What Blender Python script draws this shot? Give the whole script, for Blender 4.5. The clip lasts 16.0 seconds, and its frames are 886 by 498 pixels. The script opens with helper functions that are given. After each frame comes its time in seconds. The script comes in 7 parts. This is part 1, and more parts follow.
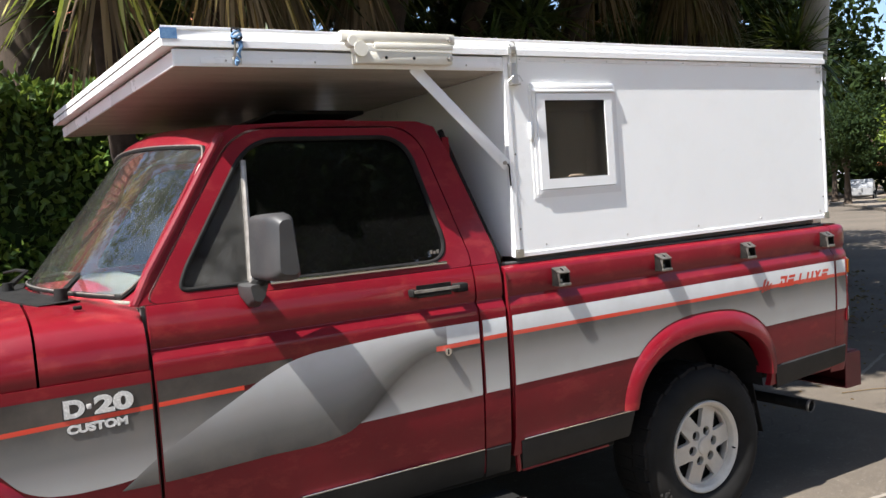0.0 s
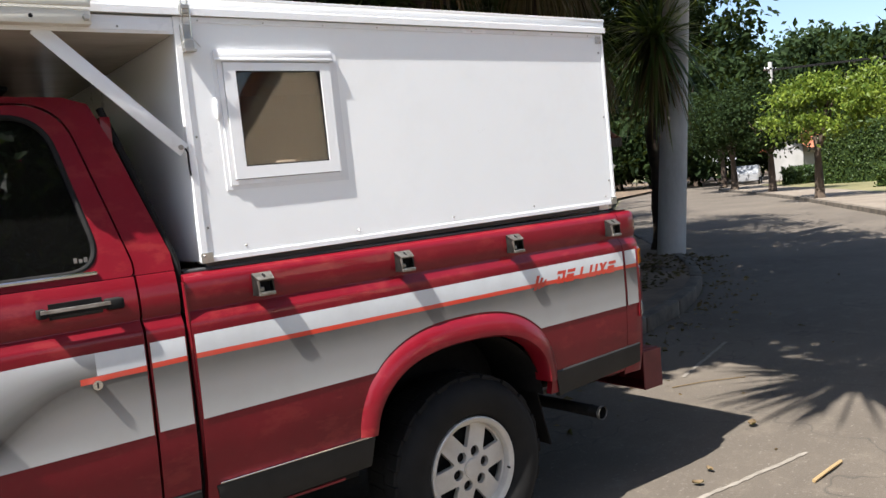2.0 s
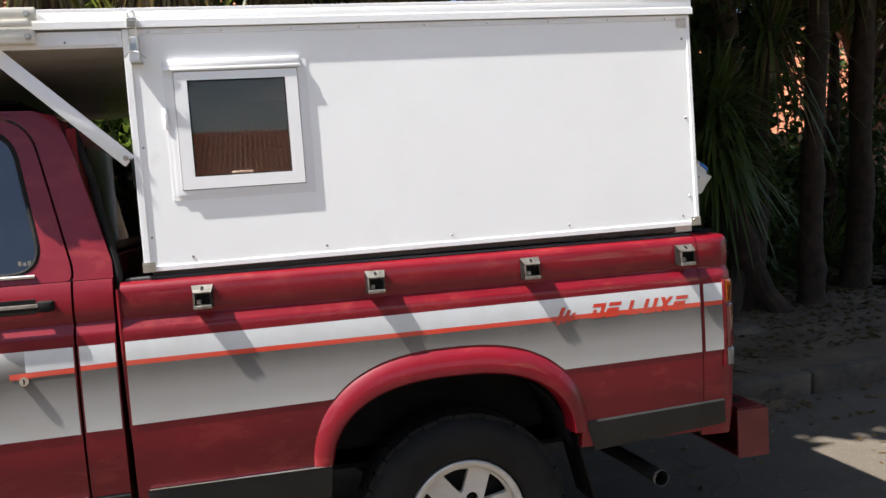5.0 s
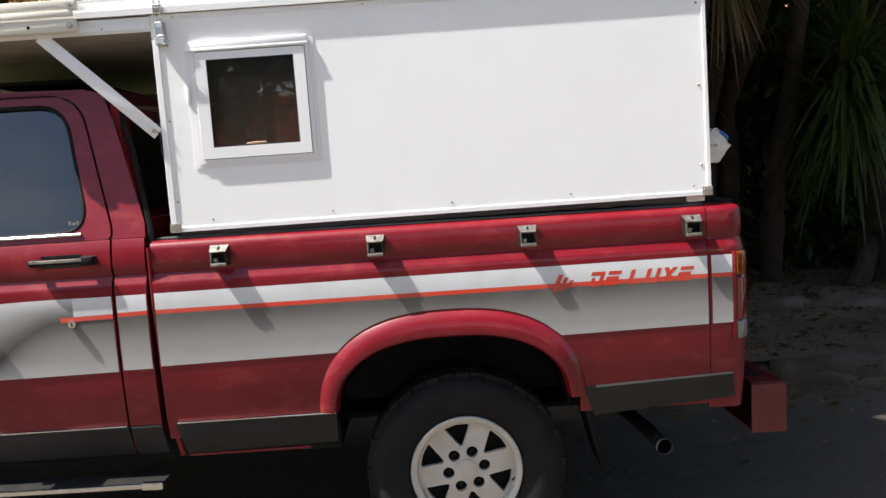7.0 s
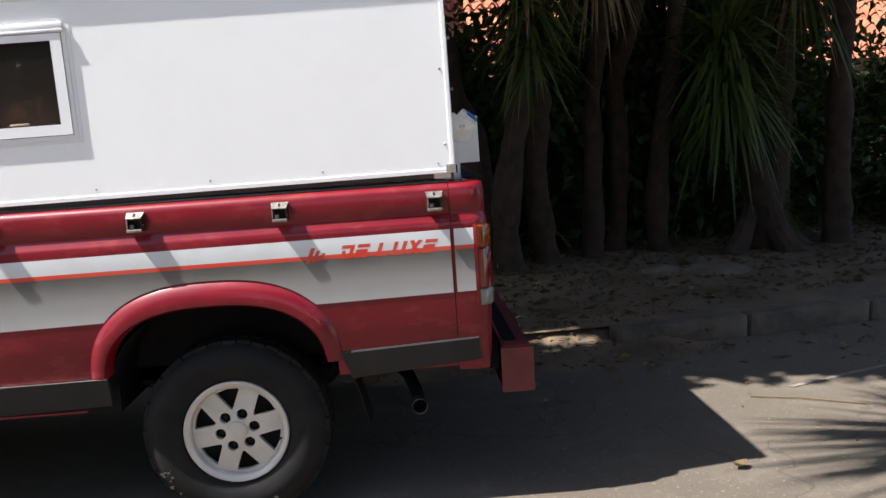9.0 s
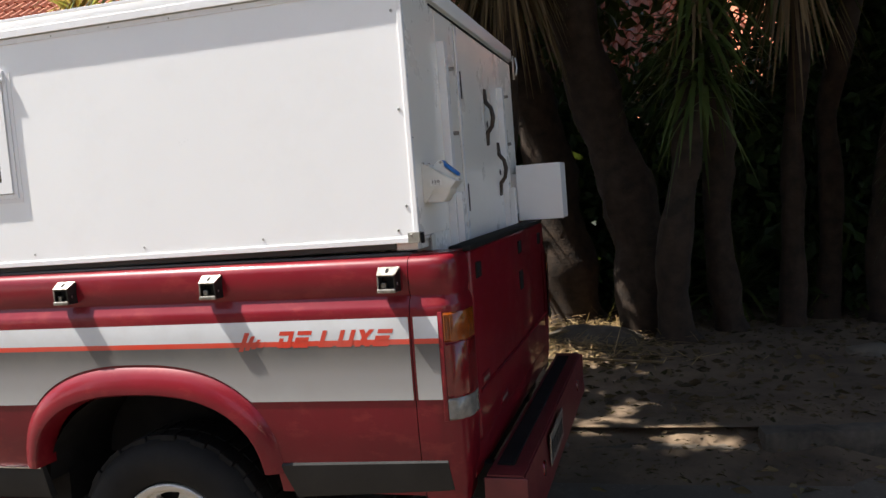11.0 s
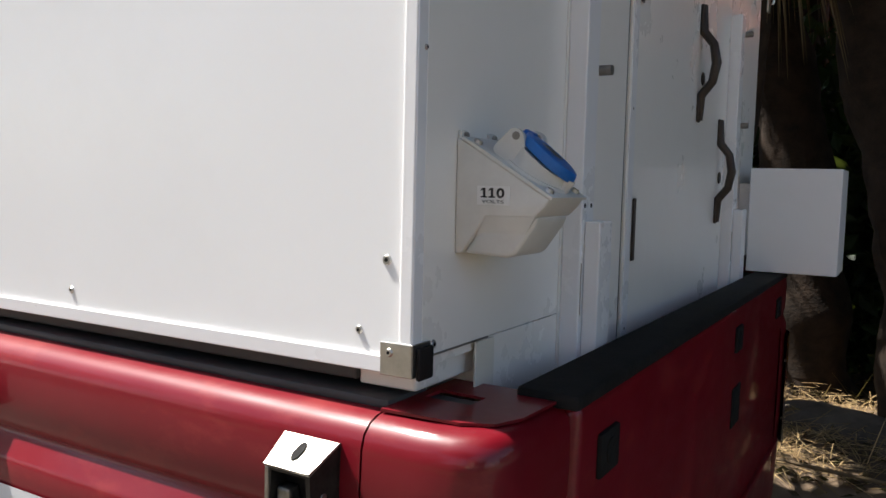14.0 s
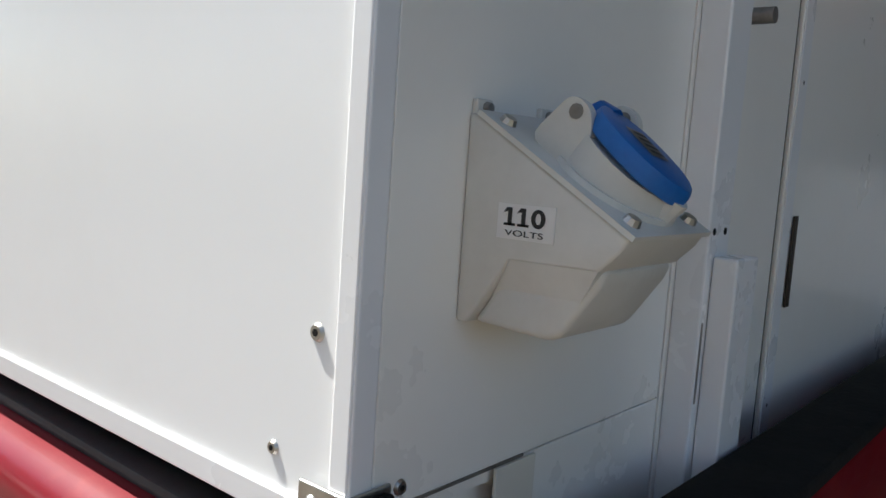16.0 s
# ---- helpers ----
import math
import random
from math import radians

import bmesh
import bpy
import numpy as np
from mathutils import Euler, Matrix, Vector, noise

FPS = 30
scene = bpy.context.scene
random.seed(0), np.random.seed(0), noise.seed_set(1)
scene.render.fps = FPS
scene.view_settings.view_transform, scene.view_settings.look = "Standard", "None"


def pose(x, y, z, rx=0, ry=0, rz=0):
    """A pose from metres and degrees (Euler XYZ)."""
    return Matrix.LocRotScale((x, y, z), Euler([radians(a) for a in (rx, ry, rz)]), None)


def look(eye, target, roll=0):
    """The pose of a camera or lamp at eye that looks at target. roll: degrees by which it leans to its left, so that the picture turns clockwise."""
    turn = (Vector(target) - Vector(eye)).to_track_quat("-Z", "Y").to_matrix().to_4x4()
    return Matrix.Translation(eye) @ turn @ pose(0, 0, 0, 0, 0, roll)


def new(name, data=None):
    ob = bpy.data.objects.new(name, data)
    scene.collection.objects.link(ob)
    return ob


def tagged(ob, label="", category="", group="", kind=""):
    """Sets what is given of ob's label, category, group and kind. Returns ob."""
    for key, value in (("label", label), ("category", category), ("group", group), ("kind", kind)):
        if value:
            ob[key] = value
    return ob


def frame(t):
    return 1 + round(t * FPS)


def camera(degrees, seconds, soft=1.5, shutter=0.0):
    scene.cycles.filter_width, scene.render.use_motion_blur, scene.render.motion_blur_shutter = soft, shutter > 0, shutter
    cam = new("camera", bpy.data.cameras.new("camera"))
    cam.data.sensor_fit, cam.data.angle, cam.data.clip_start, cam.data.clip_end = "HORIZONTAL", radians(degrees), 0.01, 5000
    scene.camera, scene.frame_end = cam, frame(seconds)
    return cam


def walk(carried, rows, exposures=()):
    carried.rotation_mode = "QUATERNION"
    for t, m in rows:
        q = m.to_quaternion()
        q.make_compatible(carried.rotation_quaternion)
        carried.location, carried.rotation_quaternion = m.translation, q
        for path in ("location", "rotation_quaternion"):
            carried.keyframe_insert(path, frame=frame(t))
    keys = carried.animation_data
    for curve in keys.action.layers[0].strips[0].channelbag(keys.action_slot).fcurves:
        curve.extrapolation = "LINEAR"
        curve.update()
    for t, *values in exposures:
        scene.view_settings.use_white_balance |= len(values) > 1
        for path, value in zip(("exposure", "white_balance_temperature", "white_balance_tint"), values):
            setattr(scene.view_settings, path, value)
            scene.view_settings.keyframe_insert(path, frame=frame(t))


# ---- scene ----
cam = camera(57.5, 16.0)
PATH = [
    (0, (0.009, 0.025, 1.577), (1.028, 1.742, 1.463), -3.5),
    (0.5, (0.143, -0.004, 1.542), (1.22, 1.677, 1.422), -4.4),
    (1, (0.322, 0.104, 1.531), (1.531, 1.691, 1.389), -4.7),
    (1.5, (0.583, 0.143, 1.547), (1.842, 1.689, 1.389), -4.9),
    (2, (0.926, 0.061, 1.508), (2.121, 1.658, 1.366), -5.0),
    (2.5, (1.23, -0.045, 1.451), (2.315, 1.632, 1.358), -5.7),
    (3, (1.47, -0.023, 1.531), (2.451, 1.715, 1.411), -4.4),
    (3.5, (1.738, -0.082, 1.518), (2.534, 1.75, 1.42), -4.0),
    (4, (1.976, -0.141, 1.501), (2.608, 1.754, 1.402), -3.9),
    (6.5, (2.573, -0.213, 1.565), (2.734, 1.773, 1.391), -2.5),
    (7, (2.793, -0.378, 1.538), (2.82, 1.612, 1.333), -3.0),
    (7.5, (2.965, -0.555, 1.495), (2.911, 1.435, 1.308), -3.7),
    (8, (3.111, -0.741, 1.488), (3.007, 1.248, 1.303), -4.2),
    (8.5, (3.335, -0.755, 1.504), (3.274, 1.23, 1.263), -4.3),
    (9, (3.62, -0.61, 1.528), (3.709, 1.369, 1.249), -3.3),
    (9.2, (3.745, -0.578, 1.523), (3.879, 1.4, 1.255), -3.3),
    (11.3, (4.598, 0.441, 1.548), (3.964, 2.332, 1.398), -1.7),
    (11.5, (4.629, 0.561, 1.574), (3.937, 2.431, 1.418), -0.3),
    (12, (4.653, 0.849, 1.551), (3.825, 2.666, 1.441), 0.2),
    (12.5, (4.575, 1.171, 1.572), (3.668, 2.947, 1.414), 2.3),
    (13, (4.49, 1.482, 1.563), (3.484, 3.205, 1.419), 4.6),
    (13.5, (4.396, 1.706, 1.559), (3.345, 3.397, 1.366), 2.7),
    (14, (4.232, 1.928, 1.576), (3.234, 3.652, 1.394), 2.3),
    (14.5, (4.125, 2.149, 1.589), (3.087, 3.852, 1.438), 3.1),
    (15, (4.089, 2.291, 1.594), (2.921, 3.901, 1.379), 3.9),
    (15.5, (4.087, 2.332, 1.591), (2.808, 3.855, 1.377), 3.6),
    (16, (4.108, 2.294, 1.593), (2.845, 3.825, 1.348), 4.7),
]
EXPOSURES = [(0.0, 1.60, 6200, 11), (3.0, 1.61, 6220, 11), (7.0, 1.65, 6340, 11), (9.2, 1.67, 6220, 12), (11.3, 1.61, 6500, 12), (13.5, 1.50, 6520, 12), (15.0, 1.43, 6080, 9), (16.0, 1.45, 6250, 8)]
walk(cam, [(t, look(eye, target, roll)) for t, eye, target, roll in PATH], EXPOSURES)

# ---- light ----
SUN_WAY = (1.36, 0.24, -2.2)
world = bpy.data.worlds.new("world")
scene.world = world
world.use_nodes = True
wn = world.node_tree
sky = wn.nodes.new("ShaderNodeTexSky")
sky.sky_type = 'NISHITA'
sky.sun_disc = False
sky.sun_elevation = radians(59.6)
sky.sun_rotation = radians(259.5)
sky.air_density, sky.dust_density, sky.ozone_density = 1.0, 1.3, 1.0
way = wn.nodes.new("ShaderNodeTexCoord")
squash = wn.nodes.new("ShaderNodeMapping")
squash.inputs["Scale"].default_value = (1.0, 1.0, 2.4)
wn.links.new(way.outputs["Generated"], squash.inputs["Vector"])
cloud = wn.nodes.new("ShaderNodeTexNoise")
cloud.inputs["Scale"].default_value = 2.6
cloud.inputs["Detail"].default_value = 8.0
cloud.inputs["Roughness"].default_value = 0.58
wn.links.new(squash.outputs[0], cloud.inputs["Vector"])
cover = wn.nodes.new("ShaderNodeMapRange")
cover.inputs["From Min"].default_value, cover.inputs["From Max"].default_value = 0.50, 0.72
cover.inputs["To Max"].default_value = 0.75
wn.links.new(cloud.outputs["Fac"], cover.inputs["Value"])
grey = wn.nodes.new("ShaderNodeRGBToBW")
wn.links.new(sky.outputs[0], grey.inputs[0])
lift = wn.nodes.new("ShaderNodeMath")
lift.operation = 'MULTIPLY'
lift.inputs[1].default_value = 1.9
wn.links.new(grey.outputs[0], lift.inputs[0])
blend = wn.nodes.new("ShaderNodeMix")
blend.data_type = 'RGBA'
wn.links.new(cover.outputs[0], blend.inputs[0])
wn.links.new(sky.outputs[0], blend.inputs[6])
wn.links.new(lift.outputs[0], blend.inputs[7])
wn.links.new(blend.outputs[2], wn.nodes["Background"].inputs[0])
wn.nodes["Background"].inputs[1].default_value = 0.072
sun = new("sun", bpy.data.lights.new("sun", 'SUN'))
sun.data.energy, sun.data.angle, sun.data.color = 4.7, radians(0.53), (1.0, 0.95, 0.87)
sun.matrix_world = look((0, 0, 30), (SUN_WAY[0], SUN_WAY[1], 30 + SUN_WAY[2]))


# ---- materials ----
def base_mat(name, rough=0.5, metal=0.0, coat=0.0, spec=0.5):
    m = bpy.data.materials.new(name)
    m.use_nodes = True
    nt = m.node_tree
    b = nt.nodes["Principled BSDF"]
    b.inputs["Roughness"].default_value = rough
    b.inputs["Metallic"].default_value = metal
    b.inputs["Coat Weight"].default_value = coat
    b.inputs["Coat Roughness"].default_value = 0.06
    b.inputs["Specular IOR Level"].default_value = spec
    return m, nt, b


def coords(nt, scale=(1, 1, 1)):
    tc = nt.nodes.new("ShaderNodeTexCoord")
    mp = nt.nodes.new("ShaderNodeMapping")
    mp.inputs["Scale"].default_value = scale
    nt.links.new(tc.outputs["Object"], mp.inputs["Vector"])
    return mp.outputs[0]


def noise_tex(nt, vec, scale, detail=4.0, rough=0.55):
    n = nt.nodes.new("ShaderNodeTexNoise")
    n.inputs["Scale"].default_value = scale
    n.inputs["Detail"].default_value = detail
    n.inputs["Roughness"].default_value = rough
    nt.links.new(vec, n.inputs["Vector"])
    return n.outputs["Fac"]


def ramp(nt, fac, stops):
    r = nt.nodes.new("ShaderNodeValToRGB")
    e = r.color_ramp.elements
    while len(e) < len(stops):
        e.new(0.5)
    for i, (p, c) in enumerate(stops):
        e[i].position = p
        e[i].color = (*c, 1) if len(c) == 3 else c
    nt.links.new(fac, r.inputs[0])
    return r.outputs[0]


def mixc(nt, fac, a, b, mode='MIX'):
    m = nt.nodes.new("ShaderNodeMix")
    m.data_type, m.blend_type = 'RGBA', mode
    for sock, v in ((m.inputs[0], fac), (m.inputs[6], a), (m.inputs[7], b)):
        if isinstance(v, (int, float)):
            sock.default_value = v
        elif isinstance(v, tuple):
            sock.default_value = (*v, 1)
        else:
            nt.links.new(v, sock)
    return m.outputs[2]


def bump(nt, b, height, strength=0.2, dist=0.01):
    n = nt.nodes.new("ShaderNodeBump")
    n.inputs["Strength"].default_value = strength
    n.inputs["Distance"].default_value = dist
    nt.links.new(height, n.inputs["Height"])
    nt.links.new(n.outputs[0], b.inputs["Normal"])


def remap(nt, fac, lo, hi):
    m = nt.nodes.new("ShaderNodeMapRange")
    m.inputs["To Min"].default_value = lo
    m.inputs["To Max"].default_value = hi
    nt.links.new(fac, m.inputs["Value"])
    return m.outputs[0]


def simple(name, c1, c2, scale=8.0, rough=0.5, metal=0.0, coat=0.0, bump_s=0.0, bump_scale=120.0, stretch=(1, 1, 1), spec=0.5):
    """Two tones mixed by noise at two scales, uneven gloss and fine relief."""
    m, nt, b = base_mat(name, rough, metal, coat, spec)
    v = coords(nt, stretch)
    big, small = noise_tex(nt, v, scale, 5), noise_tex(nt, v, scale * 9, 3)
    c = ramp(nt, big, [(0.35, c1), (0.68, c2)])
    c = mixc(nt, 0.25, c, ramp(nt, small, [(0.3, c1), (0.7, c2)]))
    nt.links.new(c, b.inputs["Base Color"])
    nt.links.new(remap(nt, small, max(rough - 0.08, 0.02), min(rough + 0.1, 1)), b.inputs["Roughness"])
    if bump_s:
        bump(nt, b, noise_tex(nt, v, bump_scale, 4), bump_s, 0.004)
    return m


def car_paint(name):
    """Red lacquer, sun-faded in patches, with a film of dust."""
    m, nt, b = base_mat(name, 0.3, 0.0, 0.6, 0.22)
    v = coords(nt)
    big, small = noise_tex(nt, v, 2.3, 6, 0.6), noise_tex(nt, v, 38, 5, 0.7)
    c = ramp(nt, big, [(0.3, (0.122, 0.0020, 0.0075)), (0.7, (0.176, 0.0040, 0.0112))])
    dust = ramp(nt, small, [(0.5, (0, 0, 0)), (0.95, (0.13, 0.13, 0.13))])
    c = mixc(nt, dust, c, (0.20, 0.036, 0.034))
    smear = noise_tex(nt, coords(nt, (1.0, 1.0, 2.0)), 8.0, 8, 0.68)
    c = mixc(nt, ramp(nt, smear, [(0.53, (0, 0, 0)), (0.62, (0.30, 0.30, 0.30)), (0.75, (0.50, 0.50, 0.50))]), c, (0.25, 0.028, 0.024))
    nt.links.new(c, b.inputs["Base Color"])
    nt.links.new(remap(nt, smear, 0.26, 0.62), b.inputs["Roughness"])
    b.inputs["Coat Weight"].default_value = 0.45
    nt.links.new(remap(nt, small, 0.02, 0.14), b.inputs["Coat Roughness"])
    bump(nt, b, noise_tex(nt, v, 6.0, 2), 0.03, 0.01)
    return m


def graded(name, stops):
    """A printed tape whose tone runs across its width (the v of its map)."""
    m, nt, b = base_mat(name, 0.38, 0.0, 0.25)
    uv = nt.nodes.new("ShaderNodeUVMap")
    sep = nt.nodes.new("ShaderNodeSeparateXYZ")
    nt.links.new(uv.outputs[0], sep.inputs[0])
    c = ramp(nt, sep.outputs[1], stops)
    v = coords(nt)
    dirt = noise_tex(nt, v, 5, 6, 0.65)
    c = mixc(nt, ramp(nt, dirt, [(0.4, (0, 0, 0)), (0.8, (0.28, 0.28, 0.28))]), c, (0.26, 0.22, 0.18))
    nt.links.new(c, b.inputs["Base Color"])
    nt.links.new(remap(nt, dirt, 0.3, 0.5), b.inputs["Roughness"])
    return m


def white_panel(name, tone=(0.885, 0.888, 0.88), rough=0.28):
    """Coated sheet: faint rolling bands, smudges and thin dust."""
    m, nt, b = base_mat(name, rough, 0.0, 0.15)
    v = coords(nt)
    band = noise_tex(nt, coords(nt, (1.3, 0.4, 0.6)), 1.0, 3)
    smudge = noise_tex(nt, v, 3.0, 6, 0.65)
    t = Vector(tone)
    c = ramp(nt, band, [(0.3, tuple(t * 0.965)), (0.7, tuple(t * 1.015))])
    c = mixc(nt, ramp(nt, smudge, [(0.5, (0, 0, 0)), (0.85, (0.16, 0.16, 0.16))]), c, (0.60, 0.57, 0.52))
    nt.links.new(c, b.inputs["Base Color"])
    nt.links.new(remap(nt, smudge, rough - 0.08, rough + 0.14), b.inputs["Roughness"])
    bump(nt, b, band, 0.05, 0.01)
    return m


def glass(name, tint, rough=0.0, film=0.0, grain=3.5, ior=1.45):
    """Tinted glass under a thin uneven pale film: dust, and haze painted for reflections."""
    m, nt, b = base_mat(name, rough)
    if film:
        haze = nt.nodes.new("ShaderNodeBsdfDiffuse")
        haze.inputs[0].default_value = (0.50, 0.49, 0.46, 1)
        mx = nt.nodes.new("ShaderNodeMixShader")
        spots = ramp(nt, noise_tex(nt, coords(nt), grain, 9, 0.6), [(0.3, (film * 0.5,) * 3), (0.75, (film * 1.6,) * 3)])
        nt.links.new(spots, mx.inputs[0])
        nt.links.new(b.outputs[0], mx.inputs[1])
        nt.links.new(haze.outputs[0], mx.inputs[2])
        nt.links.new(mx.outputs[0], nt.nodes["Material Output"].inputs[0])
    b.inputs["Base Color"].default_value = (*tint, 1)
    b.inputs["Transmission Weight"].default_value = 1.0
    b.inputs["IOR"].default_value = ior
    dirt = noise_tex(nt, coords(nt), 7, 6, 0.7)
    nt.links.new(remap(nt, dirt, rough, rough + 0.03), b.inputs["Roughness"])
    return m


def leaf_mat(name, c1, c2, rough=0.45, through_light=0.25, spec=0.22):
    """Leaves: each one its own tone, a little light passing through."""
    m, nt, b = base_mat(name, rough, spec=spec)
    geo = nt.nodes.new("ShaderNodeNewGeometry")
    c = ramp(nt, geo.outputs["Random Per Island"], [(0.0, c1), (0.55, tuple((Vector(c1) + Vector(c2)) / 2)), (1.0, c2)])
    nt.links.new(c, b.inputs["Base Color"])
    tr = nt.nodes.new("ShaderNodeBsdfTranslucent")
    nt.links.new(mixc(nt, 0.5, c, (0.35, 0.45, 0.06), 'MIX'), tr.inputs[0])
    mx = nt.nodes.new("ShaderNodeMixShader")
    mx.inputs[0].default_value = through_light
    nt.links.new(b.outputs[0], mx.inputs[1])
    nt.links.new(tr.outputs[0], mx.inputs[2])
    nt.links.new(mx.outputs[0], nt.nodes["Material Output"].inputs[0])
    return m


def asphalt_mat():
    m, nt, b = base_mat("asphalt", 0.9, spec=0.25)
    v = coords(nt)
    big, mid, grit = noise_tex(nt, v, 0.35, 6, 0.6), noise_tex(nt, v, 4, 6, 0.7), noise_tex(nt, v, 160, 3, 0.6)
    c = ramp(nt, big, [(0.3, (0.080, 0.066, 0.051)), (0.7, (0.130, 0.108, 0.084))])
    c = mixc(nt, ramp(nt, mid, [(0.52, (0, 0, 0)), (0.75, (0.45, 0.45, 0.45))]), c, (0.195, 0.162, 0.122))
    fleck = noise_tex(nt, v, 42, 4, 0.6)
    c = mixc(nt, ramp(nt, fleck, [(0.60, (0, 0, 0)), (0.70, (0.55, 0.55, 0.55))]), c, (0.27, 0.24, 0.20))
    c = mixc(nt, ramp(nt, grit, [(0.45, (0, 0, 0)), (0.7, (0.6, 0.6, 0.6))]), c, (0.04, 0.037, 0.035))
    vor = nt.nodes.new("ShaderNodeTexVoronoi")
    vor.feature = 'DISTANCE_TO_EDGE'
    vor.inputs["Scale"].default_value = 0.45
    wob = nt.nodes.new("ShaderNodeVectorMath")
    wob.operation = 'ADD'
    nn = nt.nodes.new("ShaderNodeTexNoise")
    nn.inputs["Scale"].default_value = 2.5
    nt.links.new(v, nn.inputs["Vector"])
    nt.links.new(v, wob.inputs[0])
    nt.links.new(nn.outputs["Color"], wob.inputs[1])
    nt.links.new(wob.outputs[0], vor.inputs["Vector"])
    crack = ramp(nt, vor.outputs["Distance"], [(0.0, (0.55, 0.55, 0.55)), (0.006, (0, 0, 0))])
    c = mixc(nt, crack, c, (0.03, 0.028, 0.026))
    nt.links.new(c, b.inputs["Base Color"])
    bump(nt, b, grit, 0.5, 0.006)
    return m


RED = car_paint("red_lacquer")
RED_BUMPER = simple("red_enamel", (0.085, 0.006, 0.009), (0.13, 0.016, 0.017), 9, 0.45, bump_s=0.1)
DARK_GREY = simple("grey_plastic", (0.035, 0.035, 0.036), (0.06, 0.06, 0.058), 7, 0.55, bump_s=0.12)
MIRROR_GREY = simple("mirror_plastic", (0.026, 0.026, 0.027), (0.044, 0.043, 0.042), 9, 0.5, bump_s=0.15, bump_scale=220)
SKIRT = simple("skirt_paint", (0.014, 0.014, 0.0135), (0.027, 0.026, 0.025), 6, 0.6, bump_s=0.15, spec=0.3)
BLACK = simple("black_rubber", (0.007, 0.007, 0.007), (0.018, 0.017, 0.016), 14, 0.75, bump_s=0.2, spec=0.15)
TYRE = simple("tyre_rubber", (0.005, 0.005, 0.005), (0.013, 0.012, 0.011), 9, 0.75, bump_s=0.2, spec=0.25)
ALLOY = simple("wheel_paint", (0.48, 0.45, 0.40), (0.60, 0.57, 0.52), 12, 0.38, 0.25, bump_s=0.05)
WORN_ZINC = simple("worn_zinc", (0.16, 0.15, 0.13), (0.40, 0.38, 0.34), 40, 0.42, 0.9, bump_s=0.15)
# hook steel with the shade of its cheeks put into the colour
HOOK_SHADED = simple("shaded_hook_steel", (0.02, 0.019, 0.018), (0.06, 0.057, 0.052), 30, 0.35, 0.7, bump_s=0.05)
CHROME = simple("chrome", (0.62, 0.61, 0.60), (0.75, 0.74, 0.73), 20, 0.14, 1.0)
STEEL = simple("zinc_steel", (0.42, 0.41, 0.38), (0.60, 0.58, 0.54), 30, 0.36, 1.0, bump_s=0.1)
DULL_STEEL = simple("weathered_steel", (0.20, 0.18, 0.16), (0.40, 0.37, 0.33), 25, 0.5, 0.8, bump_s=0.2)
BADGE = simple("badge_chrome", (0.60, 0.60, 0.59), (0.72, 0.72, 0.71), 25, 0.25, 0.25)
TAPE_ORANGE = graded("orange_tape", [(0, (0.58, 0.036, 0.014)), (1, (0.64, 0.048, 0.018))])
TAPE_WHITE = graded("silver_tape", [(0, (0.58, 0.60, 0.61)), (1, (0.68, 0.70, 0.71))])
TAPE_BED = graded("shaded_tape", [(0, (0.46, 0.455, 0.44)), (0.45, (0.28, 0.275, 0.265)), (0.85, (0.105, 0.102, 0.097)), (1, (0.065, 0.063, 0.06))])
TAPE_DARK = graded("dark_tape", [(0, (0.042, 0.037, 0.033)), (1, (0.030, 0.026, 0.024))])
TAPE_FENDER = graded("fender_tape", [(0, (0.40, 0.395, 0.385)), (0.5, (0.165, 0.162, 0.157)), (1, (0.042, 0.040, 0.038))])
TAPE_SWIRL = graded("swirl_tape", [(0, (0.045, 0.043, 0.04)), (0.25, (0.11, 0.108, 0.103)), (0.6, (0.28, 0.28, 0.275)), (0.85, (0.46, 0.465, 0.47)), (1, (0.56, 0.565, 0.57))])
WHITE = white_panel("white_panel")
WHITE_REAR = white_panel("white_rear_panel", (0.885, 0.86, 0.80), 0.26)
TRIM = white_panel("white_trim", (0.84, 0.84, 0.84), 0.25)
PVC = white_panel("window_plastic", (0.83, 0.83, 0.83), 0.22)
BEIGE = simple("beige_enamel", (0.66, 0.63, 0.54), (0.74, 0.71, 0.63), 7, 0.42, bump_s=0.06)
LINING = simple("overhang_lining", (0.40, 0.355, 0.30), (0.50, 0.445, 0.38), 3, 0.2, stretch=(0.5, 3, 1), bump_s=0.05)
SOCKET = simple("socket_plastic", (0.60, 0.59, 0.54), (0.67, 0.66, 0.61), 22, 0.4, bump_s=0.06)
BLUE = simple("blue_plastic", (0.010, 0.11, 0.40), (0.018, 0.16, 0.50), 30, 0.4, bump_s=0.08)
STICKER = simple("sticker_film", (0.72, 0.71, 0.68), (0.80, 0.79, 0.76), 30, 0.35)
INK = simple("black_ink", (0.012, 0.012, 0.012), (0.03, 0.03, 0.03), 40, 0.5)
BROWN = simple("bronze_handle", (0.030, 0.022, 0.017), (0.06, 0.045, 0.035), 25, 0.4, 0.5)
GLASS_DARK = glass("tinted_glass", (0.009, 0.012, 0.022), 0.0, 0.006, 3.5, 1.8)
GLASS_QUARTER = glass("dusty_glass", (0.05, 0.05, 0.05), 0.02, 0.075, 14)
# film here also lifts the screen in place of a brighter reflection
GLASS_CLEAR = glass("windscreen_glass", (0.72, 0.82, 0.80), 0.0, 0.014)
GLASS_CAMPER = glass("camper_glass", (0.50, 0.40, 0.31), 0.0, 0.018)
AMBER = simple("amber_lens", (0.17, 0.036, 0.003), (0.26, 0.058, 0.005), 40, 0.15, coat=0.6)
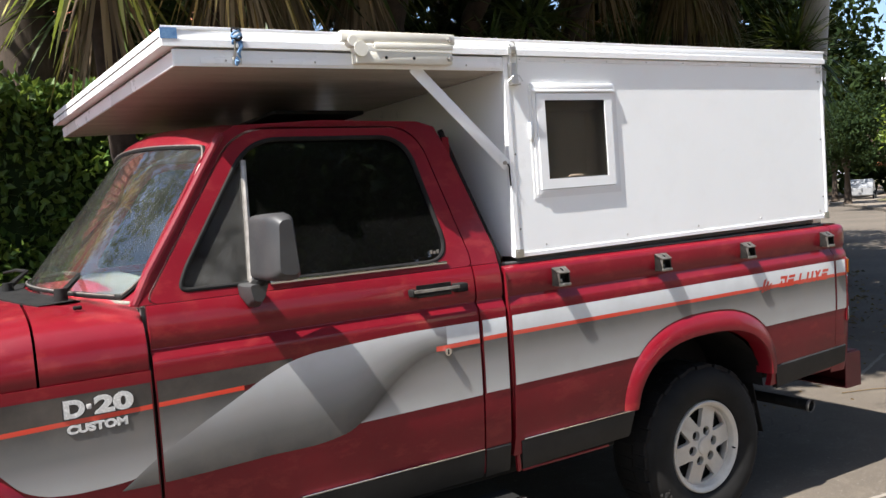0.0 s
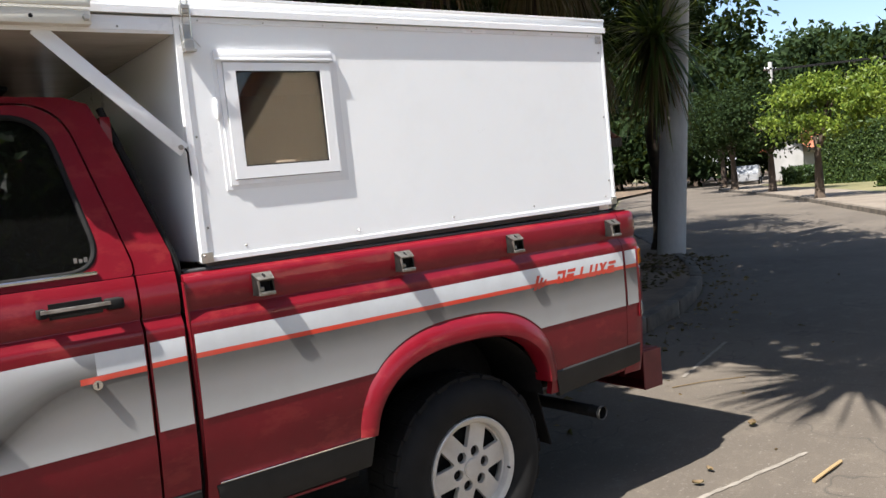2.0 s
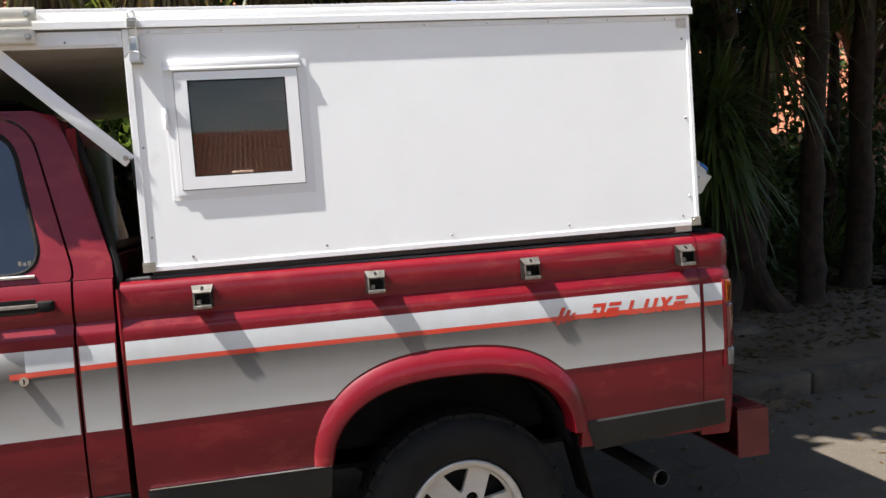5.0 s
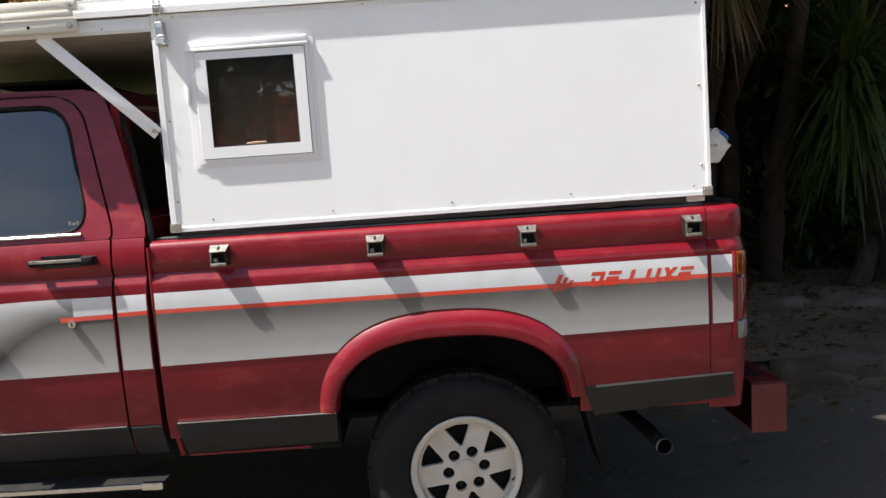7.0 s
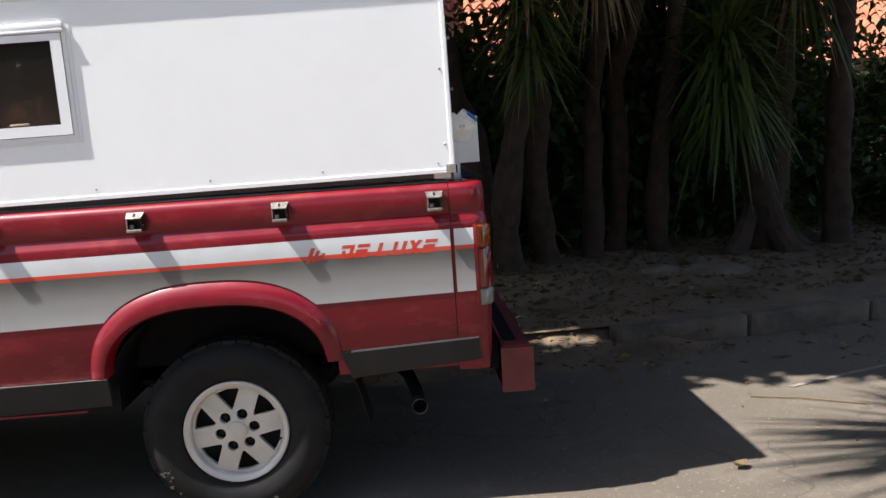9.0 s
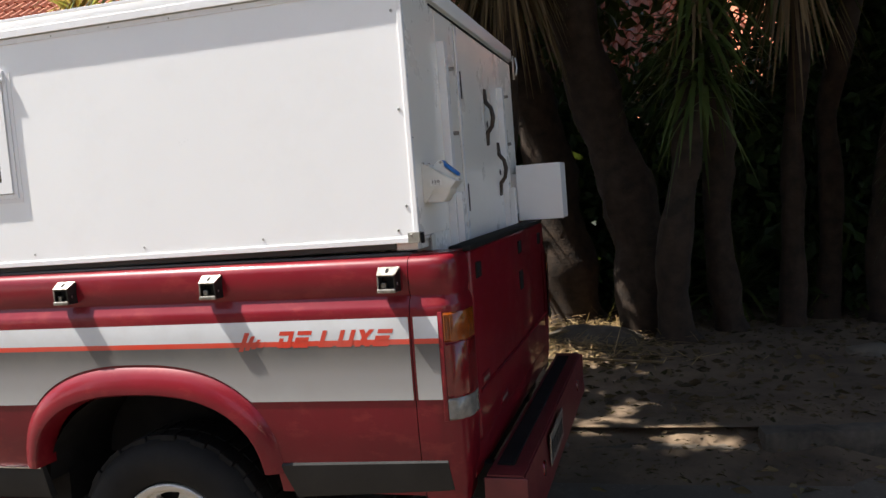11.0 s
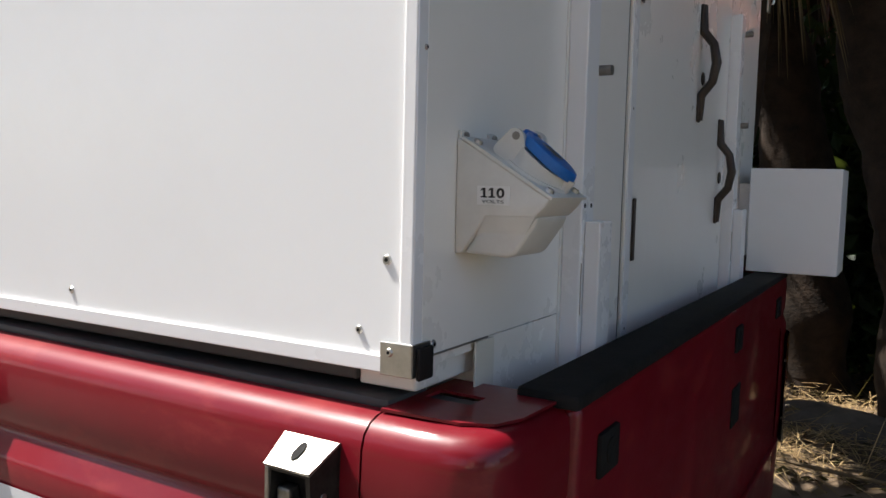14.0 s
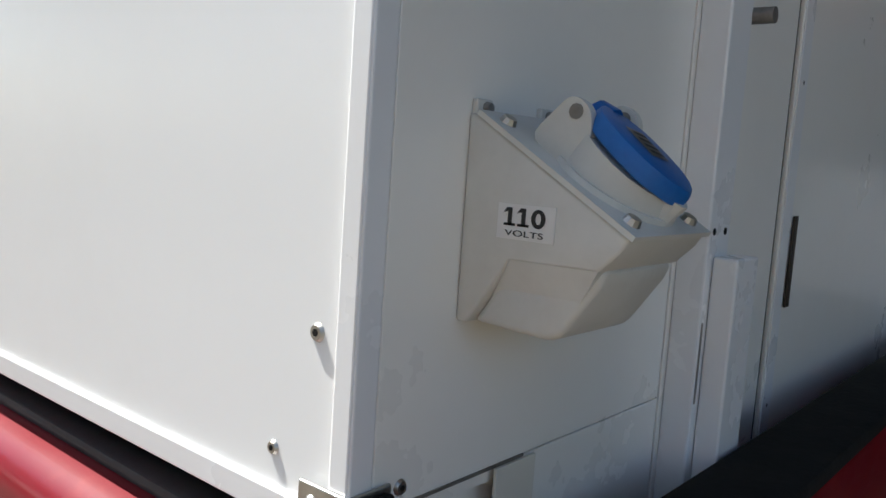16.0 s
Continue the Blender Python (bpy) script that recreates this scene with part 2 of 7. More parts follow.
RED_LENS = simple("red_lens", (0.11, 0.003, 0.005), (0.16, 0.006, 0.008), 40, 0.15, coat=0.6)
CLEAR_LENS = simple("clear_lens", (0.13, 0.125, 0.11), (0.22, 0.21, 0.19), 40, 0.18, coat=0.6)
INTERIOR = simple("dark_upholstery", (0.10, 0.095, 0.085), (0.18, 0.17, 0.155), 10, 0.8, bump_s=0.2)
DASH = simple("dashboard_plastic", (0.045, 0.041, 0.036), (0.075, 0.07, 0.06), 8, 0.8, bump_s=0.2, spec=0.1)
ASPHALT = asphalt_mat()
SOIL = simple("leaf_strewn_soil", (0.050, 0.034, 0.021), (0.175, 0.121, 0.074), 1.6, 0.95, bump_s=0.8, bump_scale=30)
GRASS_GROUND = simple("dry_grass_ground", (0.065, 0.07, 0.024), (0.19, 0.16, 0.075), 0.6, 0.95, bump_s=0.8, bump_scale=20)
KERB = simple("kerb_concrete", (0.034, 0.027, 0.019), (0.155, 0.126, 0.094), 3.2, 0.9, bump_s=0.5, bump_scale=60)
CHALK = simple("chalk_dust", (0.13, 0.112, 0.09), (0.235, 0.208, 0.172), 14, 0.95, bump_s=0.3)
PAVING = simple("concrete_paving", (0.12, 0.095, 0.07), (0.20, 0.165, 0.125), 0.9, 0.9, bump_s=0.4, bump_scale=40)
CONCRETE = simple("pole_concrete", (0.30, 0.29, 0.27), (0.46, 0.44, 0.41), 2.5, 0.85, bump_s=0.3, stretch=(1, 1, 0.3))
BARK = simple("bark", (0.028, 0.019, 0.012), (0.095, 0.066, 0.044), 5, 0.95, bump_s=1.0, bump_scale=28, stretch=(1, 1, 0.35))
# trunk bark with the deep shade under the crowns put into its colour
PALM_BARK = simple("shaded_ringed_bark", (0.010, 0.006, 0.003), (0.050, 0.030, 0.017), 8, 0.95, bump_s=1.0, bump_scale=45, stretch=(1, 1, 1.15))
LEAF_HEDGE = leaf_mat("hedge_leaf", (0.034, 0.075, 0.017), (0.13, 0.195, 0.042), 0.35, 0.22)
BLADE = leaf_mat("sword_leaf", (0.020, 0.036, 0.010), (0.076, 0.102, 0.028), 0.40, 0.17)
# lit copy of the sword leaf: sunshine put into a paler colour
BLADE_SUN = leaf_mat("sunlit_sword_leaf", (0.12, 0.15, 0.03), (0.42, 0.38, 0.12), 0.4, 0.3)
DEAD = leaf_mat("dead_leaf", (0.055, 0.034, 0.018), (0.20, 0.14, 0.075), 0.7, 0.12)
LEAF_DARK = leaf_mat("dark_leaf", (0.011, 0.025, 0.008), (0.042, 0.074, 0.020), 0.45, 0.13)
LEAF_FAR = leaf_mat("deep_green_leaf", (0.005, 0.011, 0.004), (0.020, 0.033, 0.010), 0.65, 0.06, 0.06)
LEAF_MID = leaf_mat("mid_leaf", (0.018, 0.036, 0.010), (0.060, 0.090, 0.022), 0.45, 0.2)
LEAF_BRIGHT = leaf_mat("bright_leaf", (0.036, 0.070, 0.008), (0.17, 0.215, 0.028), 0.42, 0.28)
PINE = leaf_mat("pine_needles", (0.014, 0.029, 0.014), (0.040, 0.062, 0.028), 0.65, 0.1, 0.08)
LITTER = leaf_mat("litter_leaf", (0.024, 0.016, 0.009), (0.115, 0.078, 0.042), 0.75, 0.08)
GOLD = leaf_mat("golden_dead_leaf", (0.26, 0.16, 0.045), (0.58, 0.42, 0.16), 0.6, 0.25)
MUD = simple("dried_mud", (0.05, 0.046, 0.041), (0.10, 0.092, 0.08), 30, 0.95, bump_s=0.3)
STRAW = leaf_mat("straw", (0.17, 0.105, 0.045), (0.46, 0.33, 0.17), 0.8, 0.1)
TILE = simple("clay_tile", (0.26, 0.075, 0.035), (0.38, 0.145, 0.075), 3, 0.85, bump_s=0.3)
PINK_WALL = simple("pink_plaster", (0.40, 0.22, 0.18), (0.52, 0.31, 0.25), 1.5, 0.9, bump_s=0.3)
CREAM_WALL = simple("cream_plaster", (0.70, 0.62, 0.46), (0.78, 0.70, 0.54), 1.2, 0.9, bump_s=0.3)
DENIM = simple("faded_blue_tape", (0.05, 0.14, 0.32), (0.18, 0.32, 0.50), 30, 0.6, bump_s=0.2)
PLASTER = simple("beige_plaster", (0.52, 0.43, 0.28), (0.62, 0.53, 0.37), 1.2, 0.9, bump_s=0.3)
# white plaster greyed in its colour for the shade on the far house
WHITE_WALL_SHADED = simple("shaded_white_plaster", (0.24, 0.235, 0.22), (0.31, 0.30, 0.285), 1.2, 0.85, bump_s=0.2)
WINDOW_DARK = simple("far_window", (0.02, 0.022, 0.025), (0.05, 0.055, 0.06), 3, 0.15)
CAR_WHITE = simple("white_car_paint", (0.24, 0.245, 0.25), (0.30, 0.305, 0.31), 3, 0.25, coat=0.5)


# ---- building helpers ----
def finish(name, bm, mat, parent=None, label="", xf=None, smooth=False, recalc=True):
    if xf is not None:
        bm.transform(xf)
    if recalc:
        bmesh.ops.recalc_face_normals(bm, faces=bm.faces)
    me = bpy.data.meshes.new(name)
    if smooth:
        for f in bm.faces:
            f.smooth = True
    bm.to_mesh(me)
    bm.free()
    if smooth:
        me.set_sharp_from_angle(angle=radians(32))
    me.materials.append(mat)
    ob = new(name, me)
    if parent is not None:
        ob.parent = parent
    if label:
        ob["label"] = label
    return ob


def part(name, bm, mat, parent, label="", xf=None, smooth=True):
    return finish(name, bm, mat, parent, label, xf, smooth)


def thing(name, label, category, group="", kind="", at=(0, 0, 0)):
    ob = new(name)
    ob.location = at
    return tagged(ob, label, category, group, kind)


def box(x0, x1, y0, y1, z0, z1, bev=0.0, seg=2, bm=None):
    own = bmesh.new()
    bmesh.ops.create_cube(own, size=1.0)
    for v in own.verts:
        v.co = Vector((x0 + (v.co.x + 0.5) * (x1 - x0), y0 + (v.co.y + 0.5) * (y1 - y0), z0 + (v.co.z + 0.5) * (z1 - z0)))
    if bev:
        bmesh.ops.bevel(own, geom=own.edges[:], offset=bev, segments=seg, affect='EDGES', profile=0.5)
    if bm is None:
        return own
    return add(bm, own)


def add(bm, other):
    me = bpy.data.meshes.new("tmp")
    other.to_mesh(me)
    other.free()
    bm.from_mesh(me)
    bpy.data.meshes.remove(me)
    return bm


def cyl(p0, p1, r0, r1=None, n=16, bm=None, cap=True):
    own = bm if bm is not None else bmesh.new()
    r1 = r0 if r1 is None else r1
    p0, p1 = Vector(p0), Vector(p1)
    q = (p1 - p0).to_track_quat('Z', 'Y')
    rings = []
    for p, r in ((p0, r0), (p1, r1)):
        rings.append([own.verts.new(p + q @ Vector((r * math.cos(2 * math.pi * i / n), r * math.sin(2 * math.pi * i / n), 0))) for i in range(n)])
    for i in range(n):
        own.faces.new((rings[0][i], rings[0][(i + 1) % n], rings[1][(i + 1) % n], rings[1][i]))
    if cap:
        own.faces.new(rings[0][::-1])
        own.faces.new(rings[1])
    return own


def tube(pts, radii, n=10, bm=None, cap=True):
    own = bm if bm is not None else bmesh.new()
    pts = [Vector(p) for p in pts]
    if isinstance(radii, (int, float)):
        radii = [radii] * len(pts)
    rings = []
    for i, p in enumerate(pts):
        d = (pts[min(i + 1, len(pts) - 1)] - pts[max(i - 1, 0)]).normalized()
        side = d.orthogonal().normalized() if i == 0 else (side - d * side.dot(d)).normalized()
        up = d.cross(side)
        rings.append([own.verts.new(p + radii[i] * (math.cos(a) * side + math.sin(a) * up)) for a in (2 * math.pi * k / n for k in range(n))])
    for a, b in zip(rings, rings[1:]):
        for k in range(n):
            own.faces.new((a[k], a[(k + 1) % n], b[(k + 1) % n], b[k]))
    if cap:
        own.faces.new(rings[0][::-1])
        own.faces.new(rings[-1])
    return own


def lathe(profile, axis_at, n=64, bm=None):
    """Turn (radius, y) points about an axis along y through axis_at."""
    own = bm if bm is not None else bmesh.new()
    ax, ay, az = axis_at
    rings = []
    for r, y in profile:
        rings.append([own.verts.new((ax + r * math.cos(2 * math.pi * i / n), ay + y, az + r * math.sin(2 * math.pi * i / n))) for i in range(n)])
    for a, b in zip(rings, rings[1:]):
        for i in range(n):
            own.faces.new((a[i], a[(i + 1) % n], b[(i + 1) % n], b[i]))
    return own


def plate(loops, y_of, thick, bm=None):
    """A flat piece in x and z with holes: loops of (x, z), the first the outer one. y_of(x, z) gives its face; thick goes inward (+y)."""
    own = bmesh.new()
    edges = []
    for lp in loops:
        vs = [own.verts.new((x, y_of(x, z), z)) for x, z in lp]
        edges += [own.edges.new((vs[i], vs[(i + 1) % len(vs)])) for i in range(len(vs))]
    bmesh.ops.triangle_fill(own, use_beauty=True, use_dissolve=False, edges=edges)
    geo = bmesh.ops.extrude_face_region(own, geom=own.faces[:])
    for v in geo["geom"]:
        if isinstance(v, bmesh.types.BMVert):
            v.co.y += thick
    return own if bm is None else add(bm, own)


def rounded(pts, radius, n=5):
    """A polygon of (x, z) with its corners rounded."""
    out = []
    for i, p in enumerate(pts):
        a, b, c = Vector(pts[i - 1]), Vector(p), Vector(pts[(i + 1) % len(pts)])
        r = min(radius, (a - b).length * 0.45, (c - b).length * 0.45)
        s, e = b + (a - b).normalized() * r, b + (c - b).normalized() * r
        for k in range(n + 1):
            t = k / n
            q = s * (1 - t) ** 2 + b * 2 * t * (1 - t) + e * t * t
            out.append((q.x, q.y))
    return out


def curve_through(pts):
    """A smooth function z(x) through the points."""
    xs, zs = np.array(pts, float).T
    m = np.gradient(zs, xs)

    def f(x):
        i = int(np.clip(np.searchsorted(xs, x) - 1, 0, len(xs) - 2))
        h = xs[i + 1] - xs[i]
        t = min(max((x - xs[i]) / h, 0), 1)
        return float((2 * t**3 - 3 * t * t + 1) * zs[i] + (t**3 - 2 * t * t + t) * h * m[i] + (3 * t * t - 2 * t**3) * zs[i + 1] + (t**3 - t * t) * h * m[i + 1])
    return f


def lettering(name, body, size, mat, parent, at, width=None, shear=0.0, extrude=0.002, label="", xf=None, bold=0.0):
    """Words in the built-in font on a face that looks along -y; at: lower left corner."""
    cu = bpy.data.curves.new(name, 'FONT')
    cu.body, cu.size, cu.shear, cu.extrude, cu.offset = body, size, shear, extrude, bold
    ob = bpy.data.objects.new("tmp", cu)
    scene.collection.objects.link(ob)
    me = bpy.data.meshes.new_from_object(ob.evaluated_get(bpy.context.evaluated_depsgraph_get()))
    bpy.data.objects.remove(ob)
    co = np.array([v.co[:] for v in me.vertices])
    lo, hi = co.min(0), co.max(0)
    k = (width / (hi[0] - lo[0])) if width else 1.0
    for v in me.vertices:
        x, y, z = v.co
        v.co = Vector((at[0] + (x - lo[0]) * k, at[1] - z, at[2] + (y - lo[1])))
    if xf is not None:
        me.transform(xf)
    me.materials.clear()
    me.materials.append(mat)
    out = new(name, me)
    out.parent = parent
    if label:
        out["label"] = label
    return out


def leaves(name, pos, way, length, width, mat, parent=None, fold=0.15, seed=1, kind=""):
    """Many small leaves, each a folded diamond at pos pointing along way."""
    rng = np.random.default_rng(seed)
    n = len(pos)
    way = way / np.linalg.norm(way, axis=1, keepdims=True)
    side = np.cross(way, rng.normal(size=(n, 3)))
    side /= np.linalg.norm(side, axis=1, keepdims=True) + 1e-9
    nor = np.cross(way, side)
    L, W = np.broadcast_to(length, n)[:, None], np.broadcast_to(width, n)[:, None]
    v = np.stack([pos, pos + way * L * 0.45 + side * W * 0.5 + nor * W * fold, pos + way * L, pos + way * L * 0.45 - side * W * 0.5 + nor * W * fold], 1).reshape(-1, 3)
    i = np.arange(n)[:, None] * 4
    faces = np.concatenate([i + [0, 1, 2], i + [0, 2, 3]]).tolist()
    me = bpy.data.meshes.new(name)
    me.from_pydata(v.tolist(), [], faces)
    me.materials.append(mat)
    ob = new(name, me)
    if parent is not None:
        ob.parent = parent
    if kind:
        ob["kind"] = kind
    return ob


def blades(name, base, way, length, width, droop, mat, parent=None, segs=5, seed=1):
    """Long strap leaves that arch over: strips of quads with a keel."""
    rng = np.random.default_rng(seed)
    n = len(base)
    way = way / np.linalg.norm(way, axis=1, keepdims=True)
    side = np.cross(way, np.array([0, 0, 1.0])) + rng.normal(size=(n, 3)) * 0.15
    side /= np.linalg.norm(side, axis=1, keepdims=True) + 1e-9
    L, W, D = (np.broadcast_to(q, n)[:, None] for q in (length, width, droop))
    rows = []
    for k in range(segs + 1):
        t = k / segs
        c = base + way * L * t + np.array([0, 0, -1.0]) * D * L * t * t
        w = W * (0.55 + 1.2 * t * (1 - t)) * (1 - t**3) + 0.002
        rows += [c - side * w / 2, c + side * w / 2]
    v = np.stack(rows, 1).reshape(-1, 3)
    faces = []
    m = 2 * (segs + 1)
    i = np.arange(n)[:, None] * m
    for k in range(segs):
        faces.append(i + [2 * k, 2 * k + 1, 2 * k + 3, 2 * k + 2])
    faces = np.concatenate(faces).tolist()
    me = bpy.data.meshes.new(name)
    me.from_pydata(v.tolist(), [], faces)
    me.materials.append(mat)
    ob = new(name, me)
    if parent is not None:
        ob.parent = parent
    return ob


# ---- ground and street ----
NEAR = [(-60, 4.60), (-6, 4.60), (3, 4.62), (4.4, 4.66), (5.6, 4.76), (6.9, 5.0), (8.2, 5.45), (9.4, 6.1), (10.6, 7.0), (11.8, 8.1), (14.5, 11.0), (19.5, 16.2), (27, 22.8), (40, 33.5), (70, 50), (140, 70)]
FAR = [(-60, -4.5), (-6, -4.5), (3, -4.5), (6, -4.3), (9, -3.2), (12, -1.0), (15, 2.0), (18, 5.9), (20.6, 8.8), (25.6, 12.8), (30, 16.3), (36, 21.5), (46, 30.6), (72, 41), (141, 60)]


def dense(pts, step):
    out = []
    for a, b in zip(pts, pts[1:]):
        n = max(1, int((Vector(b) - Vector(a)).length / step))
        out += [tuple(Vector(a).lerp(Vector(b), i / n)) for i in range(n)]
    return out + [pts[-1]]


bm = bmesh.new()
bmesh.ops.create_grid(bm, x_segments=2, y_segments=2, size=900)
ground = finish("ground", bm, GRASS_GROUND, xf=Matrix.Translation((0, 0, -0.03)))
tagged(ground, "dry grassy ground reaching the horizon", "ground", kind="structure")
bm = bmesh.new()
fa = [bm.verts.new((x, y, 0)) for x, y in FAR]
na = [bm.verts.new((x, y, 0)) for x, y in NEAR]
loop = fa + na[::-1]
bmesh.ops.triangle_fill(bm, use_beauty=True, edges=[bm.edges.new((loop[i], loop[(i + 1) % len(loop)])) for i in range(len(loop))])
road = finish("road", bm, ASPHALT)
tagged(road, "worn grey asphalt street with cracks and pale patches", "road", kind="structure")


def verge(name, line, off, z, mat, label):
    bm = bmesh.new()
    a = [bm.verts.new((x, y, z)) for x, y in line]
    b = [bm.verts.new((x + dx, y + dy, z)) for (x, y), (dx, dy) in zip(line, off)]
    for i in range(len(a) - 1):
        bm.faces.new((a[i], a[i + 1], b[i + 1], b[i]))
    ob = finish(name, bm, mat)
    return tagged(ob, label, "ground", kind="structure")


verge("verge", [(x - 0.04, y + 0.15) for x, y in NEAR], [(-2, 40)] * 8 + [(-14, 30)] * 2 + [(-30, 22)] * 6, 0.135, SOIL, "bare shaded soil verge strewn with dry leaves")
verge("far_verge", FAR, [(0, -30)] * 4 + [(14, -22)] * 4 + [(26, -14)] * 7, 0.09, GRASS_GROUND, "sunny grass verge across the street")


# ---- the pickup ----
YC = 3.49
MT = Matrix.Translation((1.775, 0, 1.0)) @ Matrix.Rotation(radians(-0.6), 4, 'Y') @ Matrix.Translation((-1.775, 0, -1.0))
MIRROR = Matrix.Translation((0, 2 * YC, 0)) @ Matrix.Diagonal((1, -1, 1, 1))
LOW = [(0.50, 2.600), (0.56, 2.574), (0.66, 2.546), (0.80, 2.533), (0.95, 2.528), (1.10, 2.528), (1.150, 2.529), (1.166, 2.530), (1.176, 2.533), (1.197, 2.5485), (1.205, 2.5500), (1.215, 2.5445), (1.224, 2.5425)]
BED_PROFILE = LOW + [(1.250, 2.541), (1.290, 2.5425), (1.304, 2.5465), (1.3135, 2.556), (1.3185, 2.570), (1.3205, 2.590), (1.321, 2.640)]
DOOR_PROFILE = LOW + [(1.250, 2.541), (1.290, 2.546), (1.320, 2.553), (1.336, 2.560)]


def side_y(z, prof=DOOR_PROFILE):
    zs, ys = zip(*prof)
    return float(np.interp(z, zs, ys))


def arch(x, xc, a, b, z0=0.60, e=2.5):
    t = abs(x - xc) / a
    return z0 + b * max(1 - t**e, 0.0) ** (1 / e) if t < 1 else -9.0


def side_panel(x0, x1, z0, z1, prof, cut=None, step=0.06, depth=0.03):
    """An outer body panel that follows the side's cross-section, its edges turned in; cut(x): the height below which it is cut away."""
    xs = list(np.linspace(x0, x1, max(2, int((x1 - x0) / step) + 1)))
    if cut:
        xc, a = cut[0], cut[1]
        xs = sorted(set(xs) | {xc + a * math.sin(t) for t in np.linspace(-1.5707, 1.5707, 41)} | {xc - a - 1e-4, xc + a + 1e-4})
        xs = [x for x in xs if x0 <= x <= x1]
    zs = sorted({z0, z1} | {z for z, _ in prof if z0 < z < z1})
    bm = bmesh.new()
    cols = []
    for x in xs:
        lo = arch(x, *cut) if cut else -9
        cols.append([bm.verts.new((x, side_y(max(z, min(lo, z1)), prof), max(z, min(lo, z1)))) for z in zs])
    for c, d in zip(cols, cols[1:]):
        for k in range(len(zs) - 1):
            bm.faces.new((c[k], d[k], d[k + 1], c[k + 1]))
    bmesh.ops.remove_doubles(bm, verts=bm.verts, dist=1e-5)
    bmesh.ops.dissolve_degenerate(bm, dist=1e-5, edges=bm.edges)
    rim = [e for e in bm.edges if e.is_boundary]
    g = bmesh.ops.extrude_edge_only(bm, edges=rim)["geom"]
    for v in g:
        if isinstance(v, bmesh.types.BMVert):
            v.co.y += depth
    return bm


def tape(x0, x1, lo, hi, prof=DOOR_PROFILE, n=40, rows=8, off=0.003, tone=None):
    """A strip of printed tape that lies on the side between two curves."""
    bm = bmesh.new()
    uvl = bm.loops.layers.uv.new("UVMap")
    grid = []
    for i in range(n + 1):
        x = x0 + (x1 - x0) * i / n
        a, b = lo(x), hi(x)
        b = max(a + 0.0004, b)
        grid.append([(bm.verts.new((x, side_y(a + (b - a) * k / rows, prof) - off, a + (b - a) * k / rows)), (i / n, tone(x, a + (b - a) * k / rows, k / rows) if tone else k / rows)) for k in range(rows + 1)])
    for c, d in zip(grid, grid[1:]):
        for k in range(rows):
            q = (c[k], d[k], d[k + 1], c[k + 1])
            f = bm.faces.new([v for v, _ in q])
            for lp, (_, uv) in zip(f.loops, q):
                lp[uvl].uv = uv
    return bm


def mirrored(name, ob, parent):
    """The same panel on the pickup's other side."""
    me = ob.data.copy()
    me.transform(MIRROR)
    me.flip_normals()
    out = new(name, me)
    out.parent = parent
    return out


truck = thing("pickup_truck", "dark red pickup with silver and orange side tape, parked", "pickup truck")
REAR_ARCH, FRONT_ARCH = (2.84, 0.474, 0.345), (-0.33, 0.44, 0.315)

fender = part("front_fender", side_panel(-1.15, 0.460, 0.50, 1.146, DOOR_PROFILE, FRONT_ARCH), RED, truck, xf=MT)
mirrored("front_fender", fender, truck)
door = part("door", side_panel(0.470, 1.632, 0.535, 1.336, DOOR_PROFILE), RED, truck, xf=MT)
mirrored("door", door, truck)
pillar = part("cab_corner", side_panel(1.640, 1.756, 0.535, 1.336, DOOR_PROFILE), RED, truck, xf=MT)
mirrored("cab_corner", pillar, truck)
bedside = part("bed_side", side_panel(1.778, 3.797, 0.578, 1.321, BED_PROFILE, REAR_ARCH), RED, truck, xf=MT)
mirrored("bed_side", bedside, truck)

# rear corner of the bed, rounded in plan
bm = bmesh.new()
plan = [(3.7995, 2.530), (3.86, 2.530), (3.895, 2.533), (3.920, 2.542), (3.938, 2.560), (3.947, 2.590), (3.950, 2.640), (3.950, 2.715)]
cols = []
for i, (px, py) in enumerate(plan):
    w = 1 - i / (len(plan) - 1)
    cols.append([bm.verts.new((px - (y - 2.53) * (1 - w) * 0.6, py + (y - 2.53) * w, z)) for z, y in BED_PROFILE if z > 0.55])
for c, d in zip(cols, cols[1:]):
    for k in range(len(c) - 1):
        bm.faces.new((c[k], d[k], d[k + 1], c[k + 1]))
corner = part("bed_corner", bm, RED, truck, xf=MT)
mirrored("bed_corner", corner, truck)

# flat top of the corner with its stake pocket
bm = bmesh.new()
edges = []
for q in ([(3.7995, 2.572), (3.885, 2.576), (3.915, 2.592), (3.928, 2.625), (3.932, 2.700), (3.932, 2.7205), (3.7995, 2.7205)], [(3.812, 2.634), (3.866, 2.634), (3.866, 2.668), (3.812, 2.668)]):
    vs = [bm.verts.new((a, b, 1.3215)) for a, b in q]
    edges += [bm.edges.new((vs[k], vs[(k + 1) % len(vs)])) for k in range(len(vs))]
bmesh.ops.triangle_fill(bm, use_beauty=True, edges=edges)
g = bmesh.ops.extrude_face_region(bm, geom=bm.faces[:])
for v in g["geom"]:
    if isinstance(v, bmesh.types.BMVert):
        v.co.z += 0.003
corner_top = part("corner_top", bm, RED, truck, xf=MT, smooth=False)
mirrored("corner_top", corner_top, truck)

